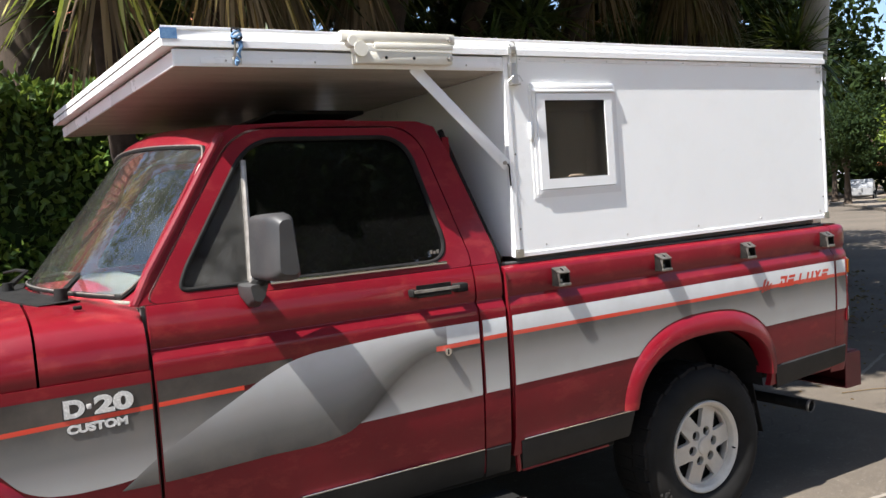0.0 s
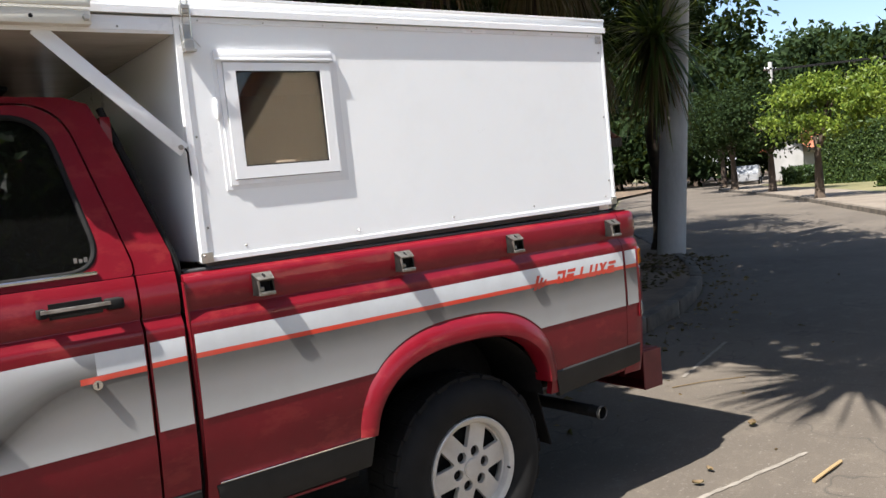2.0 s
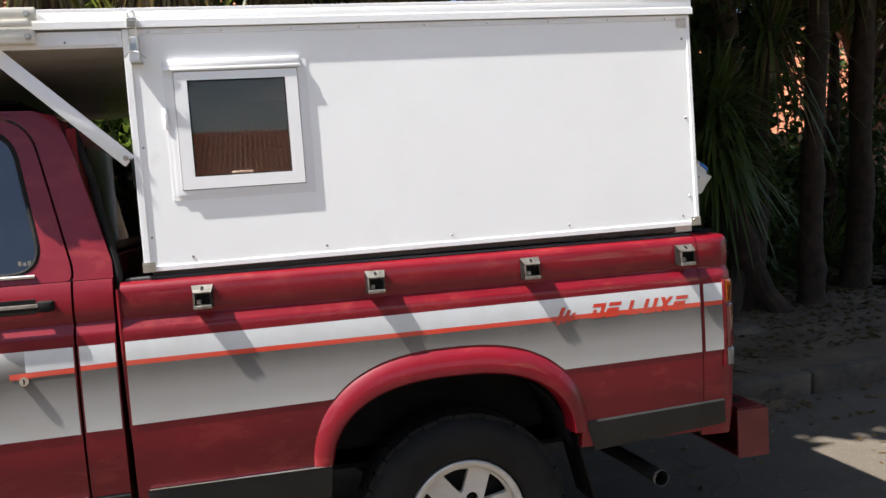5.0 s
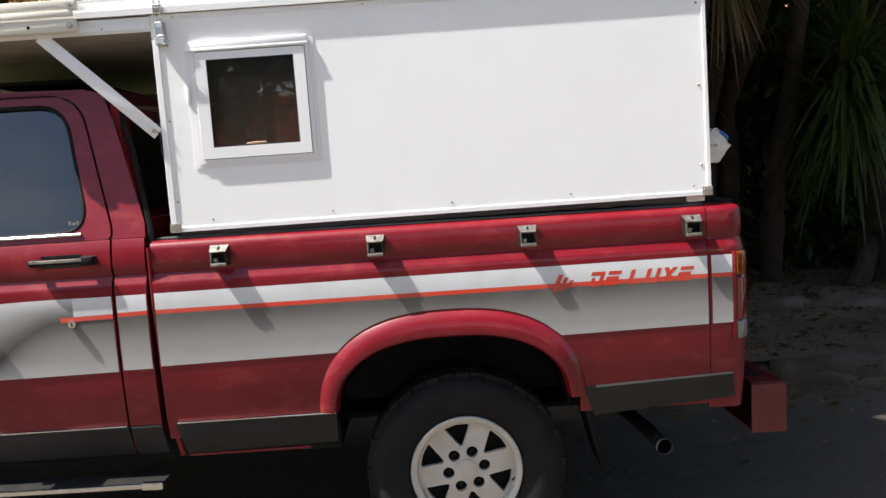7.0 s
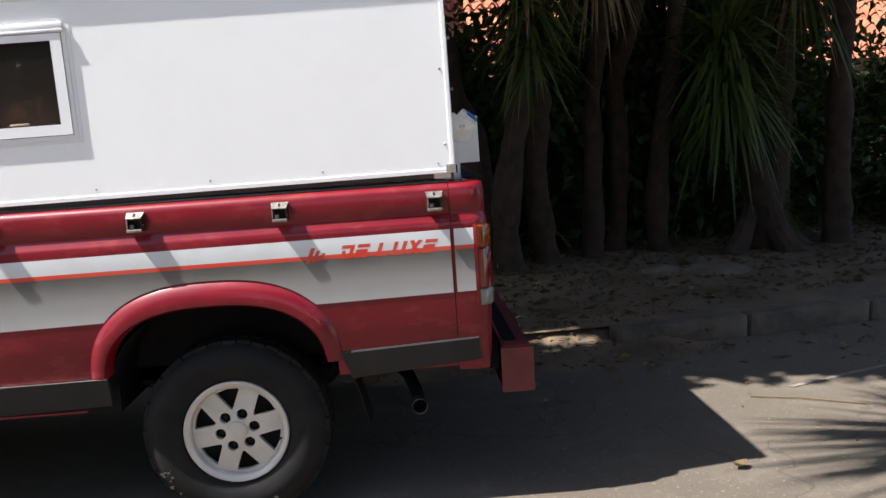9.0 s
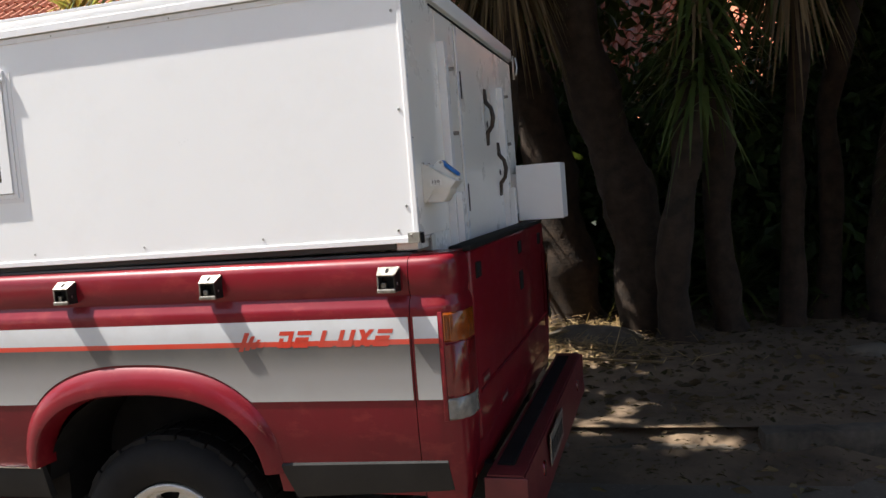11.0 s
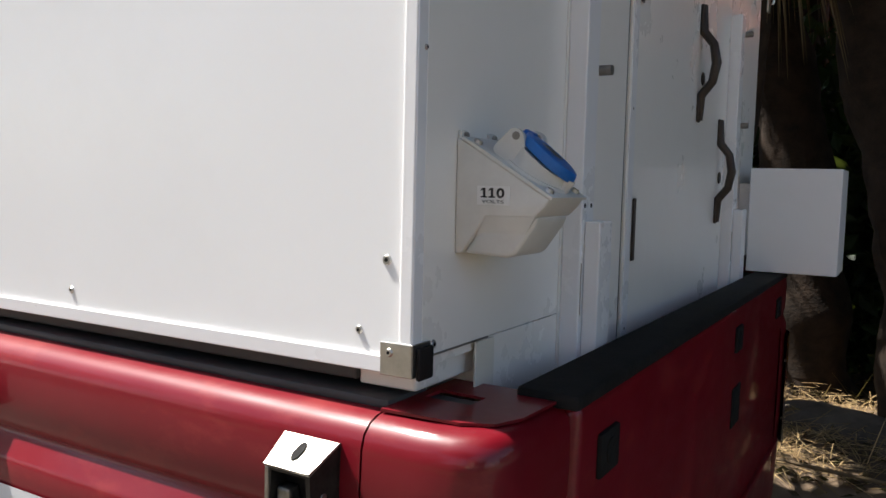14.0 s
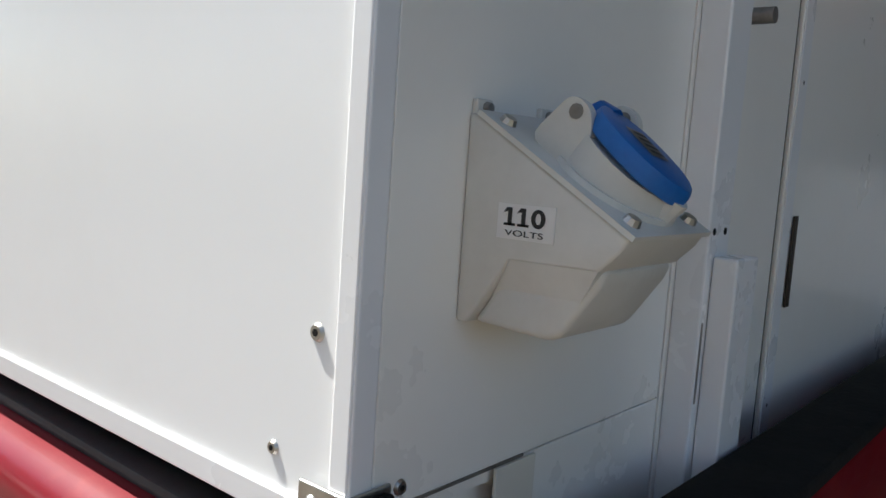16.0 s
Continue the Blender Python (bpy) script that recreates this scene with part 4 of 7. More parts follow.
part("mirror_glass", box(0.846, 0.852, 2.29, 2.46, 1.42, 1.555, 0.003), CHROME, mirror, xf=MT)
bm = bmesh.new()
rings = [[bm.verts.new((x, y, z)) for x, z in rounded(q, 0.012, 3)] for y, q in ((2.56, [(0.755, 1.325), (0.83, 1.325), (0.815, 1.372), (0.75, 1.372)]), (2.50, [(0.76, 1.30), (0.80, 1.295), (0.825, 1.375), (0.745, 1.372)]), (2.44, [(0.765, 1.32), (0.795, 1.32), (0.815, 1.375), (0.755, 1.372)]))]
for a, b in zip(rings, rings[1:]):
    n = len(a)
    for k in range(n):
        bm.faces.new((a[k], a[(k + 1) % n], b[(k + 1) % n], b[k]))
bm.faces.new(rings[0])
bm.faces.new(rings[-1][::-1])
part("mirror_foot", bm, MIRROR_GREY, mirror, xf=MT)
part("mirror_arm", tube([(0.79, 2.50, 1.365), (0.795, 2.44, 1.385), (0.81, 2.40, 1.41)], 0.018, 10), BLACK, mirror, xf=MT)

# rope hooks along the bed rail
def hook(x):
    y, zc = 2.541, 1.256
    bm = bmesh.new()
    # sloping top plate, two cheeks, lower lip: a cup open to the front
    q_b = [(-0.033, -0.036), (0.033, -0.036), (0.033, 0.036), (-0.033, 0.036)]
    q_f = [(-0.029, -0.034), (0.029, -0.034), (0.026, 0.016), (-0.026, 0.016)]
    i_f = [(-0.024, -0.029), (0.024, -0.029), (0.021, 0.010), (-0.021, 0.010)]
    i_b = [(-0.022, -0.027), (0.022, -0.027), (0.020, 0.012), (-0.020, 0.012)]
    rings = [[bm.verts.new((x + a, y - d, zc + b)) for a, b in q] for q, d in ((q_b, -0.004), (q_b, 0.004), (q_f, 0.037), (i_f, 0.037), (i_b, 0.004))]
    for a, b in zip(rings, rings[1:]):
        for k in range(4):
            bm.faces.new((a[k], a[(k + 1) % 4], b[(k + 1) % 4], b[k]))
    hk = part("rope_hook", bm, HOOK_SHADED, truck, "zinc-plated rope hook, its cheeks coloured dark as shaded", xf=MT, smooth=False)
    bm = bmesh.new()
    slope = [[(-0.034, 0.003, 0.0375), (0.034, 0.003, 0.0375), (0.028, 0.041, 0.0165), (-0.028, 0.041, 0.0165)], [(-0.034, 0.003, 0.0345), (0.034, 0.003, 0.0345), (0.028, 0.039, 0.0135), (-0.028, 0.039, 0.0135)]]
    ra, rb = [[bm.verts.new((x + a, y - d, zc + b)) for a, d, b in q] for q in slope]
    for k in range(4):
        bm.faces.new((ra[k], ra[(k + 1) % 4], rb[(k + 1) % 4], rb[k]))
    bm.faces.new(ra)
    bm.faces.new(rb[::-1])
    part("hook_top", bm, WORN_ZINC, hk, xf=MT, smooth=False)
    part("hook_lip", box(x - 0.029, x + 0.029, y - 0.043, y - 0.004, zc - 0.0375, zc - 0.0255, 0.003), WORN_ZINC, hk, xf=MT, smooth=False)
    part("hook_edge", box(x - 0.0285, x - 0.0235, y - 0.0385, y - 0.004, zc - 0.026, zc + 0.013, 0.001), WORN_ZINC, hk, xf=MT, smooth=False)
    # black block in the cup stands for the shade inside it
    part("hook_recess", box(x - 0.0215, x + 0.0215, y - 0.014, y - 0.004, zc - 0.0265, zc + 0.0105), BLACK, hk, xf=MT, smooth=False)
    part("hook_tongue", box(x - 0.021, x - 0.004, y - 0.030, y - 0.014, zc - 0.0255, zc - 0.008, 0.003), WORN_ZINC, hk, xf=MT, smooth=False)
    part("hook_bolt", cyl((x + 0.0275, y - 0.020, zc - 0.012), (x + 0.0305, y - 0.020, zc - 0.012), 0.0045, 0.004, 8), STEEL, hk, xf=MT, smooth=False)
    part("hook_bolt", cyl((x - 0.010, y - 0.042, zc - 0.0315), (x - 0.010, y - 0.0445, zc - 0.0315), 0.0042, 0.0038, 8), DULL_STEEL, hk, xf=MT, smooth=False)
    # oval hole in the sloping top
    hole = [Vector((x + 0.0050 * math.cos(a), y - 0.0215 - 0.0105 * math.sin(a), zc + 0.0278 - 0.0058 * math.sin(a))) for a in np.linspace(0, 2 * math.pi, 17)[:-1]]
    bm = bmesh.new()
    ra, rb = [bm.verts.new(p) for p in hole], [bm.verts.new(p + Vector((0, -0.0007, 0.0010))) for p in hole]
    for k in range(16):
        bm.faces.new((ra[k], ra[(k + 1) % 16], rb[(k + 1) % 16], rb[k]))
    bm.faces.new(rb)
    part("hook_hole", bm, BLACK, hk, xf=MT, smooth=False)


for x in (2.030, 2.592, 3.143, 3.741):
    hook(x)
part("bed_rail_cap", box(1.79, 3.80, 2.585, 2.66, 1.318, 1.330, 0.004), DARK_GREY, truck, "black rail cap", xf=MT)
part("bed_rail_cap", box(1.79, 3.80, 2 * YC - 2.66, 2 * YC - 2.585, 1.318, 1.330, 0.004), BLACK, truck, xf=MT)

# bed box, tailgate
bm = box(1.78, 3.90, 2.94, 2 * YC - 2.94, 0.80, 0.84)
box(1.78, 1.81, 2.60, 2 * YC - 2.60, 0.60, 1.315, bm=bm)
box(1.80, 3.90, 2.64, 2.665, 0.94, 1.32, bm=bm)
box(1.80, 3.90, 2 * YC - 2.665, 2 * YC - 2.64, 0.94, 1.32, bm=bm)
part("bed_floor", bm, DARK_GREY, truck, xf=MT)
tailgate = part("tailgate", box(3.90, 3.950, 2.722, 2 * YC - 2.722, 0.70, 1.318, 0.014, 3), RED, truck, "dark red tailgate", xf=MT)
part("tailgate_cap", box(3.885, 3.957, 2.70, 2 * YC - 2.70, 1.316, 1.334, 0.005), BLACK, tailgate, "black plastic cap strip", xf=MT)
for y, z, w, h in ((2.815, 1.245, 0.033, 0.026), (3.62, 1.25, 0.030, 0.026), (4.17, 1.245, 0.033, 0.026)):
    lt = part("gate_latch", box(3.948, 3.956, y - w, y + w, z - h, z + h, 0.003), BLACK, tailgate, xf=MT)
    part("latch_hole", cyl((3.9555, y, z), (3.9575, y, z), 0.016, 0.016, 14), BLACK, lt, xf=MT)
part("gate_opening", box(3.949, 3.953, 3.59, 3.67, 1.07, 1.15, 0.001), BLACK, tailgate, xf=MT)
# first a faint worn badge, then a pale bar painted for a highlight
for y0, y1, z in ((2.775, 2.885, 0.885), (3.05, 3.17, 0.745)):
    badge = part("gate_badge", box(3.9495, 3.9525, y0, y1, z - 0.018, z + 0.018, 0.001), RED, tailgate, xf=MT)
    part("badge_bar", box(3.9520, 3.9540, y0 + 0.012, y1 - 0.012, z - 0.006, z + 0.006, 0.0006), DULL_STEEL, badge, "pale tailgate bar, one a worn badge, one a painted highlight", xf=MT, smooth=False)
part("gate_crease", tube([(3.952, 2.74, 0.86), (3.955, 3.5, 0.86), (3.952, 4.29, 0.86)], 0.006, 6), RED, tailgate, xf=MT)


def tail_lamp(sign):
    lamp = new("tail_lamp")
    lamp.parent = truck
    lamp["label"] = "amber, red and clear tail lamp wrapping the corner"
    path = [(3.900, 2.526), (3.914, 2.530), (3.935, 2.545), (3.952, 2.568), (3.960, 2.60), (3.962, 2.66)]
    hs = part("lamp_housing", box(3.8845, 3.8985, 2.5262, 2.5320, 0.824, 1.153, 0.0015), RED, lamp, xf=MT)
    if sign < 0:
        hs.data.transform(MIRROR)
        hs.data.flip_normals()
    for nm, mat, z0, z1 in (("amber_lens", AMBER, 1.062, 1.150), ("red_lens", RED_LENS, 0.895, 1.059), ("clear_lens", CLEAR_LENS, 0.826, 0.892)):
        bm = bmesh.new()
        ri = []
        for x, y in path:
            ri.append([bm.verts.new((x + ox, y + oy, z)) for ox, oy, z in ((0, 0.006, z0), (0, 0, z0 + 0.006), (0, 0, z1 - 0.006), (0, 0.006, z1))])
        for a, b in zip(ri, ri[1:]):
            for k in range(3):
                bm.faces.new((a[k], b[k], b[k + 1], a[k + 1]))
        bm.faces.new(ri[0])
        ob = part(nm, bm, mat, lamp, xf=MT)
        if sign < 0:
            ob.data.transform(MIRROR)
            ob.data.flip_normals()
        if nm == "amber_lens":
            for k in range(3):
                rb = box(3.903 + 0.008 * k, 3.9055 + 0.008 * k, 2.5235 + 0.002 * k, 2.5275 + 0.003 * k, 1.072, 1.14)
                r2 = part("lens_rib", rb, AMBER, ob, xf=MT, smooth=False)
                if sign < 0:
                    r2.data.transform(MIRROR)
                    r2.data.flip_normals()


tail_lamp(1)
tail_lamp(-1)
part("rear_valance", box(3.905, 3.94, 2.66, 2 * YC - 2.66, 0.60, 0.705, 0.01), RED, truck, xf=MT)

# rear bumper: folded channel with its open end at the side
def profile_along_y(pts, y0, y1, thick):
    bm = bmesh.new()
    for i in range(len(pts) - 1):
        (xa, za), (xb, zb) = pts[i], pts[i + 1]
        d = Vector((xb - xa, zb - za)).normalized()
        nx, nz = -d.y * thick, d.x * thick
        v = [bm.verts.new(p) for p in ((xa, y0, za), (xb, y0, zb), (xb + nx, y0, zb + nz), (xa + nx, y0, za + nz), (xa, y1, za), (xb, y1, zb), (xb + nx, y1, zb + nz), (xa + nx, y1, za + nz))]
        for f in ((0, 1, 2, 3), (7, 6, 5, 4), (0, 4, 5, 1), (1, 5, 6, 2), (2, 6, 7, 3), (3, 7, 4, 0)):
            bm.faces.new([v[k] for k in f])
    return bm


bumper = new("rear_bumper")
bumper.parent = truck
bumper["label"] = "dark red folded-steel rear bumper"
part("bumper_beam", profile_along_y([(3.985, 0.650), (4.098, 0.650), (4.112, 0.466), (3.985, 0.466)], 2.612, 2 * YC - 2.612, 0.006), RED_BUMPER, bumper, smooth=False)
part("bumper_end", box(3.978, 4.113, 2.602, 2.610, 0.460, 0.650, 0.003), RED_BUMPER, bumper, smooth=False)
part("bumper_end", box(3.978, 4.113, 2 * YC - 2.610, 2 * YC - 2.602, 0.460, 0.650, 0.003), RED_BUMPER, bumper, smooth=False)
part("bumper_bracket", box(3.90, 3.985, 2.76, 2.80, 0.52, 0.64, 0.004), BLACK, bumper, smooth=False)
part("bumper_step", box(4.00, 4.055, 2.70, 4.28, 0.654, 0.662, 0.002), BLACK, bumper, "black step pad", smooth=False)
pl = part("licence_plate", box(4.117, 4.122, 3.06, 3.42, 0.525, 0.640, 0.002), DULL_STEEL, bumper, "grey licence plate with dark bars", smooth=False)
for k in range(7):
    part("plate_bar", box(4.1225, 4.1240, 3.085 + k * 0.045, 3.113 + k * 0.045, 0.55, 0.61), INK, pl, smooth=False)
for y in (2.95, 4.08):
    part("bumper_lamp", cyl((4.104, y, 0.56), (4.116, y, 0.56), 0.03, 0.026, 16), RED_LENS, bumper)

# running gear
bm = box(-1.1, 3.9, 2.95, 3.05, 0.52, 0.66)
box(-1.1, 3.9, 2 * YC - 3.05, 2 * YC - 2.95, 0.52, 0.66, bm=bm)
# wide boxes added between the rails to stop light passing under the body
box(0.3, 3.7, 2.96, 4.02, 0.66, 0.70, bm=bm)
box(0.5, 2.40, 2.68, 2 * YC - 2.68, 0.47, 0.64, bm=bm)
box(3.36, 3.88, 2.95, 2 * YC - 2.70, 0.50, 0.66, bm=bm)
box(2.40, 3.36, 2.95, 2 * YC - 2.95, 0.50, 0.80, bm=bm)
part("chassis", bm, BLACK, truck, smooth=False)
for x in (2.880, -0.296):
    bm = cyl((x, 2.75, 0.38), (x, 2 * YC - 2.75, 0.38), 0.05, 0.05, 12)
    cyl((x, YC - 0.16, 0.38), (x, YC + 0.16, 0.38), 0.13, 0.13, 14, bm=bm)
    part("axle", bm, BLACK, truck)
# black pipe colour stands in for the shadow under the body
ex = part("exhaust_pipe", tube([(3.2, 3.40, 0.50), (3.50, 3.26, 0.46), (3.59, 3.02, 0.444), (3.622, 2.78, 0.438), (3.632, 2.575, 0.436)], 0.028, 16, cap=False), BLACK, truck, "exhaust tail pipe coloured black for its shade")
part("exhaust_mouth", cyl((3.631, 2.584, 0.4366), (3.633, 2.568, 0.4354), 0.0310, 0.0325, 18, cap=False), DULL_STEEL, ex)
part("exhaust_inside", cyl((3.627, 2.640, 0.4390), (3.6276, 2.633, 0.4385), 0.029, 0.029, 14), BLACK, ex)
part("mud_flap", box(3.346, 3.354, 2.70, 2.90, 0.31, 0.60, 0.002), BLACK, truck, "black rubber mud flap", xf=Matrix.Translation((3.35, 0, 0.6)) @ Matrix.Rotation(radians(-14), 4, 'Y') @ Matrix.Translation((-3.35, 0, -0.6)))
bm = box(0.50, 1.765, 2.49, 2.62, 0.415, 0.440, 0.006)
st = part("side_step", bm, BLACK, truck, "black side step with bright edge")
part("step_edge", box(0.50, 1.69, 2.480, 2.492, 0.424, 0.442, 0.003), CHROME, st, xf=None)
part("step_end", box(1.69, 1.768, 2.478, 2.50, 0.418, 0.446, 0.004), CHROME, st)
part("front_panel", box(-1.18, -1.15, 2.56, 2 * YC - 2.56, 0.60, 1.25, 0.01), DARK_GREY, truck, xf=MT)
part("engine_bay", box(-1.14, 0.40, 2.66, 2 * YC - 2.66, 0.66, 1.10), BLACK, truck, xf=MT, smooth=False)

# inside the cab
part("cab_floor", box(0.40, 1.72, 2.62, 2 * YC - 2.62, 0.60, 0.66), INTERIOR, truck, xf=MT, smooth=False)
part("inner_door", box(0.46, 1.70, 2.600, 2.625, 0.62, 1.33, 0.004), INTERIOR, truck, xf=MT)
part("inner_door", box(0.46, 1.70, 2 * YC - 2.625, 2 * YC - 2.600, 0.62, 1.33, 0.004), INTERIOR, truck, xf=MT)
bm = bmesh.new()
rings = []
for i in range(17):
    u = 0.04 + 0.92 * i / 16
    p = screen_point(u, 0.0)
    rings.append([bm.verts.new(q) for q in ((p.x + 0.05, p.y, 1.05), (p.x + 0.05, p.y, 1.335), (p.x + 0.12, p.y, 1.352), (0.66, p.y, 1.352), (0.70, p.y, 1.325), (0.70, p.y, 1.05))])
for a, b in zip(rings, rings[1:]):
    for k in range(5):
        bm.faces.new((a[k], b[k], b[k + 1], a[k + 1]))
bm.faces.new(rings[0])
bm.faces.new(rings[-1][::-1])
part("dashboard", bm, DASH, truck, "grey-brown dashboard", xf=MT)
bm = box(1.05, 1.60, 2.66, 2 * YC - 2.66, 0.75, 0.98, 0.04, 3)
part("bench_seat", bm, INTERIOR, truck, xf=MT)
part("seat_back", box(1.45, 1.62, 2.66, 2 * YC - 2.66, 0.95, 1.50, 0.05, 3), INTERIOR, truck, xf=MT)
wc, tilt_m = Vector((0.80, 3.02, 1.30)), Matrix.Rotation(radians(-62), 3, 'Y')
sw = part("steering_wheel", tube([wc + tilt_m @ Vector((0.19 * math.cos(a), 0.19 * math.sin(a), 0)) for a in np.linspace(0, 2 * math.pi, 33)], 0.013, 8, cap=False), BLACK, truck, xf=MT)
part("wheel_spoke", tube([wc + tilt_m @ Vector((-0.19, 0, 0)), wc, wc + tilt_m @ Vector((0.19, 0, 0))], 0.014, 8), BLACK, sw, xf=MT)
part("roof_lining", box(0.86, 1.60, 2.74, 2 * YC - 2.74, 1.868, 1.876), LINING, truck, xf=MT, smooth=False)


# wheels
def wheel(x, side):
    w = new("wheel")
    w.parent = truck
    y0 = 2.580
    c = (x, y0, 0.380)
    prof = [(0.213, 0.022), (0.222, 0.006), (0.236, -0.004), (0.275, -0.016), (0.315, -0.016), (0.341, -0.004), (0.360, 0.018), (0.373, 0.042), (0.376, 0.07), (0.376, 0.20), (0.372, 0.225), (0.354, 0.25), (0.30, 0.27), (0.21, 0.25)]
    ty = part("tyre", lathe(prof, c, 72), TYRE, w, "worn black off-road tyre")
    bm = bmesh.new()
    for i in range(40):
        a = 2 * math.pi * i / 40
        blk = box(0.356, 0.3790, 0.020 + 0.008 * (i % 2), 0.085, -0.0278, 0.0278, 0.003, 1)
        blk.transform(Matrix.Translation(c) @ Matrix.Rotation(-a, 4, 'Y'))
        add(bm, blk)
        blk = box(0.366, 0.3800, 0.10, 0.20, -0.02, 0.02)
        blk.transform(Matrix.Translation(c) @ Matrix.Rotation(-a - 0.05, 4, 'Y'))
        add(bm, blk)
    part("tread", bm, TYRE, ty, smooth=False)
    rg = random.Random(int(x * 10) + 7)
    bm = bmesh.new()
    for k in range(46):
        an, rad = radians(rg.uniform(205, 300)), rg.uniform(0.300, 0.352)
        q = rg.uniform(0.003, 0.011)
        cx, cz = c[0] + rad * math.cos(an), c[2] + rad * math.sin(an)
        vs = [bm.verts.new((cx + q * rg.uniform(0.4, 1.5) * math.cos(b), y0 - 0.0175 + (0.012 if rad > 0.335 else 0.0), cz + q * rg.uniform(0.4, 1.5) * math.sin(b))) for b in np.linspace(0, 5.5, 7)]
        bm.faces.new(vs)
    tagged(part("dried_mud", bm, MUD, ty, smooth=False), "flecks of dried grey mud", kind="stuff")
    rim_prof = [(0.200, 0.13), (0.190, 0.06), (0.184, 0.03), (0.190, 0.012), (0.200, 0.004), (0.208, 0.002), (0.213, 0.006), (0.214, 0.03)]
    rim = part("rim", lathe(rim_prof, c, 72), ALLOY, w, "light grey six-spoke wheel")
    N = 60
    loops = [[(c[0] + 0.189 * math.cos(2 * math.pi * i / N), c[2] + 0.189 * math.sin(2 * math.pi * i / N)) for i in range(N)]]
    lug_at = []
    for k in range(6):
        a = radians(100 + 60 * k)
        rad, tan = Vector((math.cos(a), math.sin(a))), Vector((-math.sin(a), math.cos(a)))
        tri = [rad * 0.092 + tan * 0.005, rad * 0.092 - tan * 0.005, rad * 0.168 - tan * 0.050, rad * 0.176, rad * 0.168 + tan * 0.050]
        loops.append([(c[0] + p.x, c[2] + p.y) for p in [Vector(q) for q in rounded([tuple(t) for t in tri], 0.008, 2)]])
        b = radians(70 + 60 * k)
        lc = Vector((math.cos(b), math.sin(b))) * 0.070
        lug_at.append(lc)
        loops.append([(c[0] + lc.x + 0.0225 * math.cos(2 * math.pi * i / 16), c[2] + lc.y + 0.0225 * math.sin(2 * math.pi * i / 16)) for i in range(16)])
    face = lambda px, pz: c[1] + 0.040 - 0.016 * min(1, max(0, 1.25 - math.hypot(px - c[0], pz - c[2]) / 0.15))
    part("wheel_face", plate(loops, face, 0.022), ALLOY, rim, smooth=False)
    part("wheel_back", cyl((c[0], c[1] + 0.085, c[2]), (c[0], c[1] + 0.095, c[2]), 0.19, 0.19, 40), BLACK, rim)
    cap = part("hub_cap", cyl((c[0], c[1] + 0.028, c[2]), (c[0], c[1] + 0.016, c[2]), 0.042, 0.039, 32), ALLOY, rim)
    part("cap_disc", cyl((c[0], c[1] + 0.016, c[2]), (c[0], c[1] + 0.0145, c[2]), 0.034, 0.033, 28), ALLOY, cap)
    for lc in lug_at:
        part("wheel_nut", cyl((c[0] + lc.x, c[1] + 0.056, c[2] + lc.y), (c[0] + lc.x, c[1] + 0.042, c[2] + lc.y), 0.013, 0.011, 6), BLACK, rim, smooth=False)
    part("valve", cyl((c[0] + 0.178, c[1] + 0.012, c[2] - 0.04), (c[0] + 0.172, c[1] - 0.008, c[2] - 0.038), 0.004, 0.004, 8), BLACK, rim)
    if side < 0:
        for o in w.children_recursive:
            o.data.transform(MIRROR)
            o.data.flip_normals()


for x in (2.880, -0.296):
    wheel(x, 1)
    wheel(x, -1)


# ---- the camper on its bed ----
MC = Matrix.Translation((1.85, 0, 1.35)) @ Matrix.Rotation(radians(-1.03), 4, 'Y') @ Matrix.Translation((-1.85, 0, -1.35))
camper = thing("camper_shell", "white pop-up camper box with cab-over roof on a pickup bed", "camper")
CX0, CX1, CY0, CY1, CZ0, CZ1 = 1.852, 3.826, 2.576, 4.395, 1.350, 2.122
WX0, WX1, WZ0, WZ1 = 1.992, 2.388, 1.600, 2.000
part("side_wall", plate([[(CX0, CZ0), (CX1, CZ0), (CX1, CZ1), (CX0, CZ1)], [(WX0, WZ0), (WX1, WZ0), (WX1, WZ1 - 0.015), (WX0, WZ1 - 0.015)]], lambda x, z: CY0, 0.025), WHITE, camper, xf=MC, smooth=False)
part("side_wall", box(CX0, CX1, CY1 - 0.025, CY1, CZ0, CZ1), WHITE, camper, xf=MC, smooth=False)
part("front_wall", box(CX0 + 0.002, CX0 + 0.025, CY0 + 0.026, CY1 - 0.026, CZ0, CZ1), WHITE, camper, xf=MC, smooth=False)
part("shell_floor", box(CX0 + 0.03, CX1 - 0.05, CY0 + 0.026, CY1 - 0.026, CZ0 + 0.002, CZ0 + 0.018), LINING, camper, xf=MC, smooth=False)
part("lower_tub", box(1.95, CX1 - 0.004, 2.725, 4.24, 0.95, CZ0 + 0.001, 0.003), WHITE_REAR, camper, "white lower box standing in the bed", xf=MC, smooth=False)
part("seal_strip", box(1.87, 3.745, 2.600, 2.70, 1.326, CZ0 + 0.002, 0.003), DARK_GREY, camper, "dark grey foam strip on the rail", xf=MC, smooth=False)
part("strip_end", box(3.745, 3.815, 2.605, 2.80, 1.322, CZ0 - 0.002, 0.003), WHITE_REAR, camper, xf=MC, smooth=False)

# aluminium edge trim with its screws


E0 = CY0 - 0.004
def corner_trim(name, bmx):
    return part(name, bmx, TRIM, camper, "white angle trim", xf=MC, smooth=False)


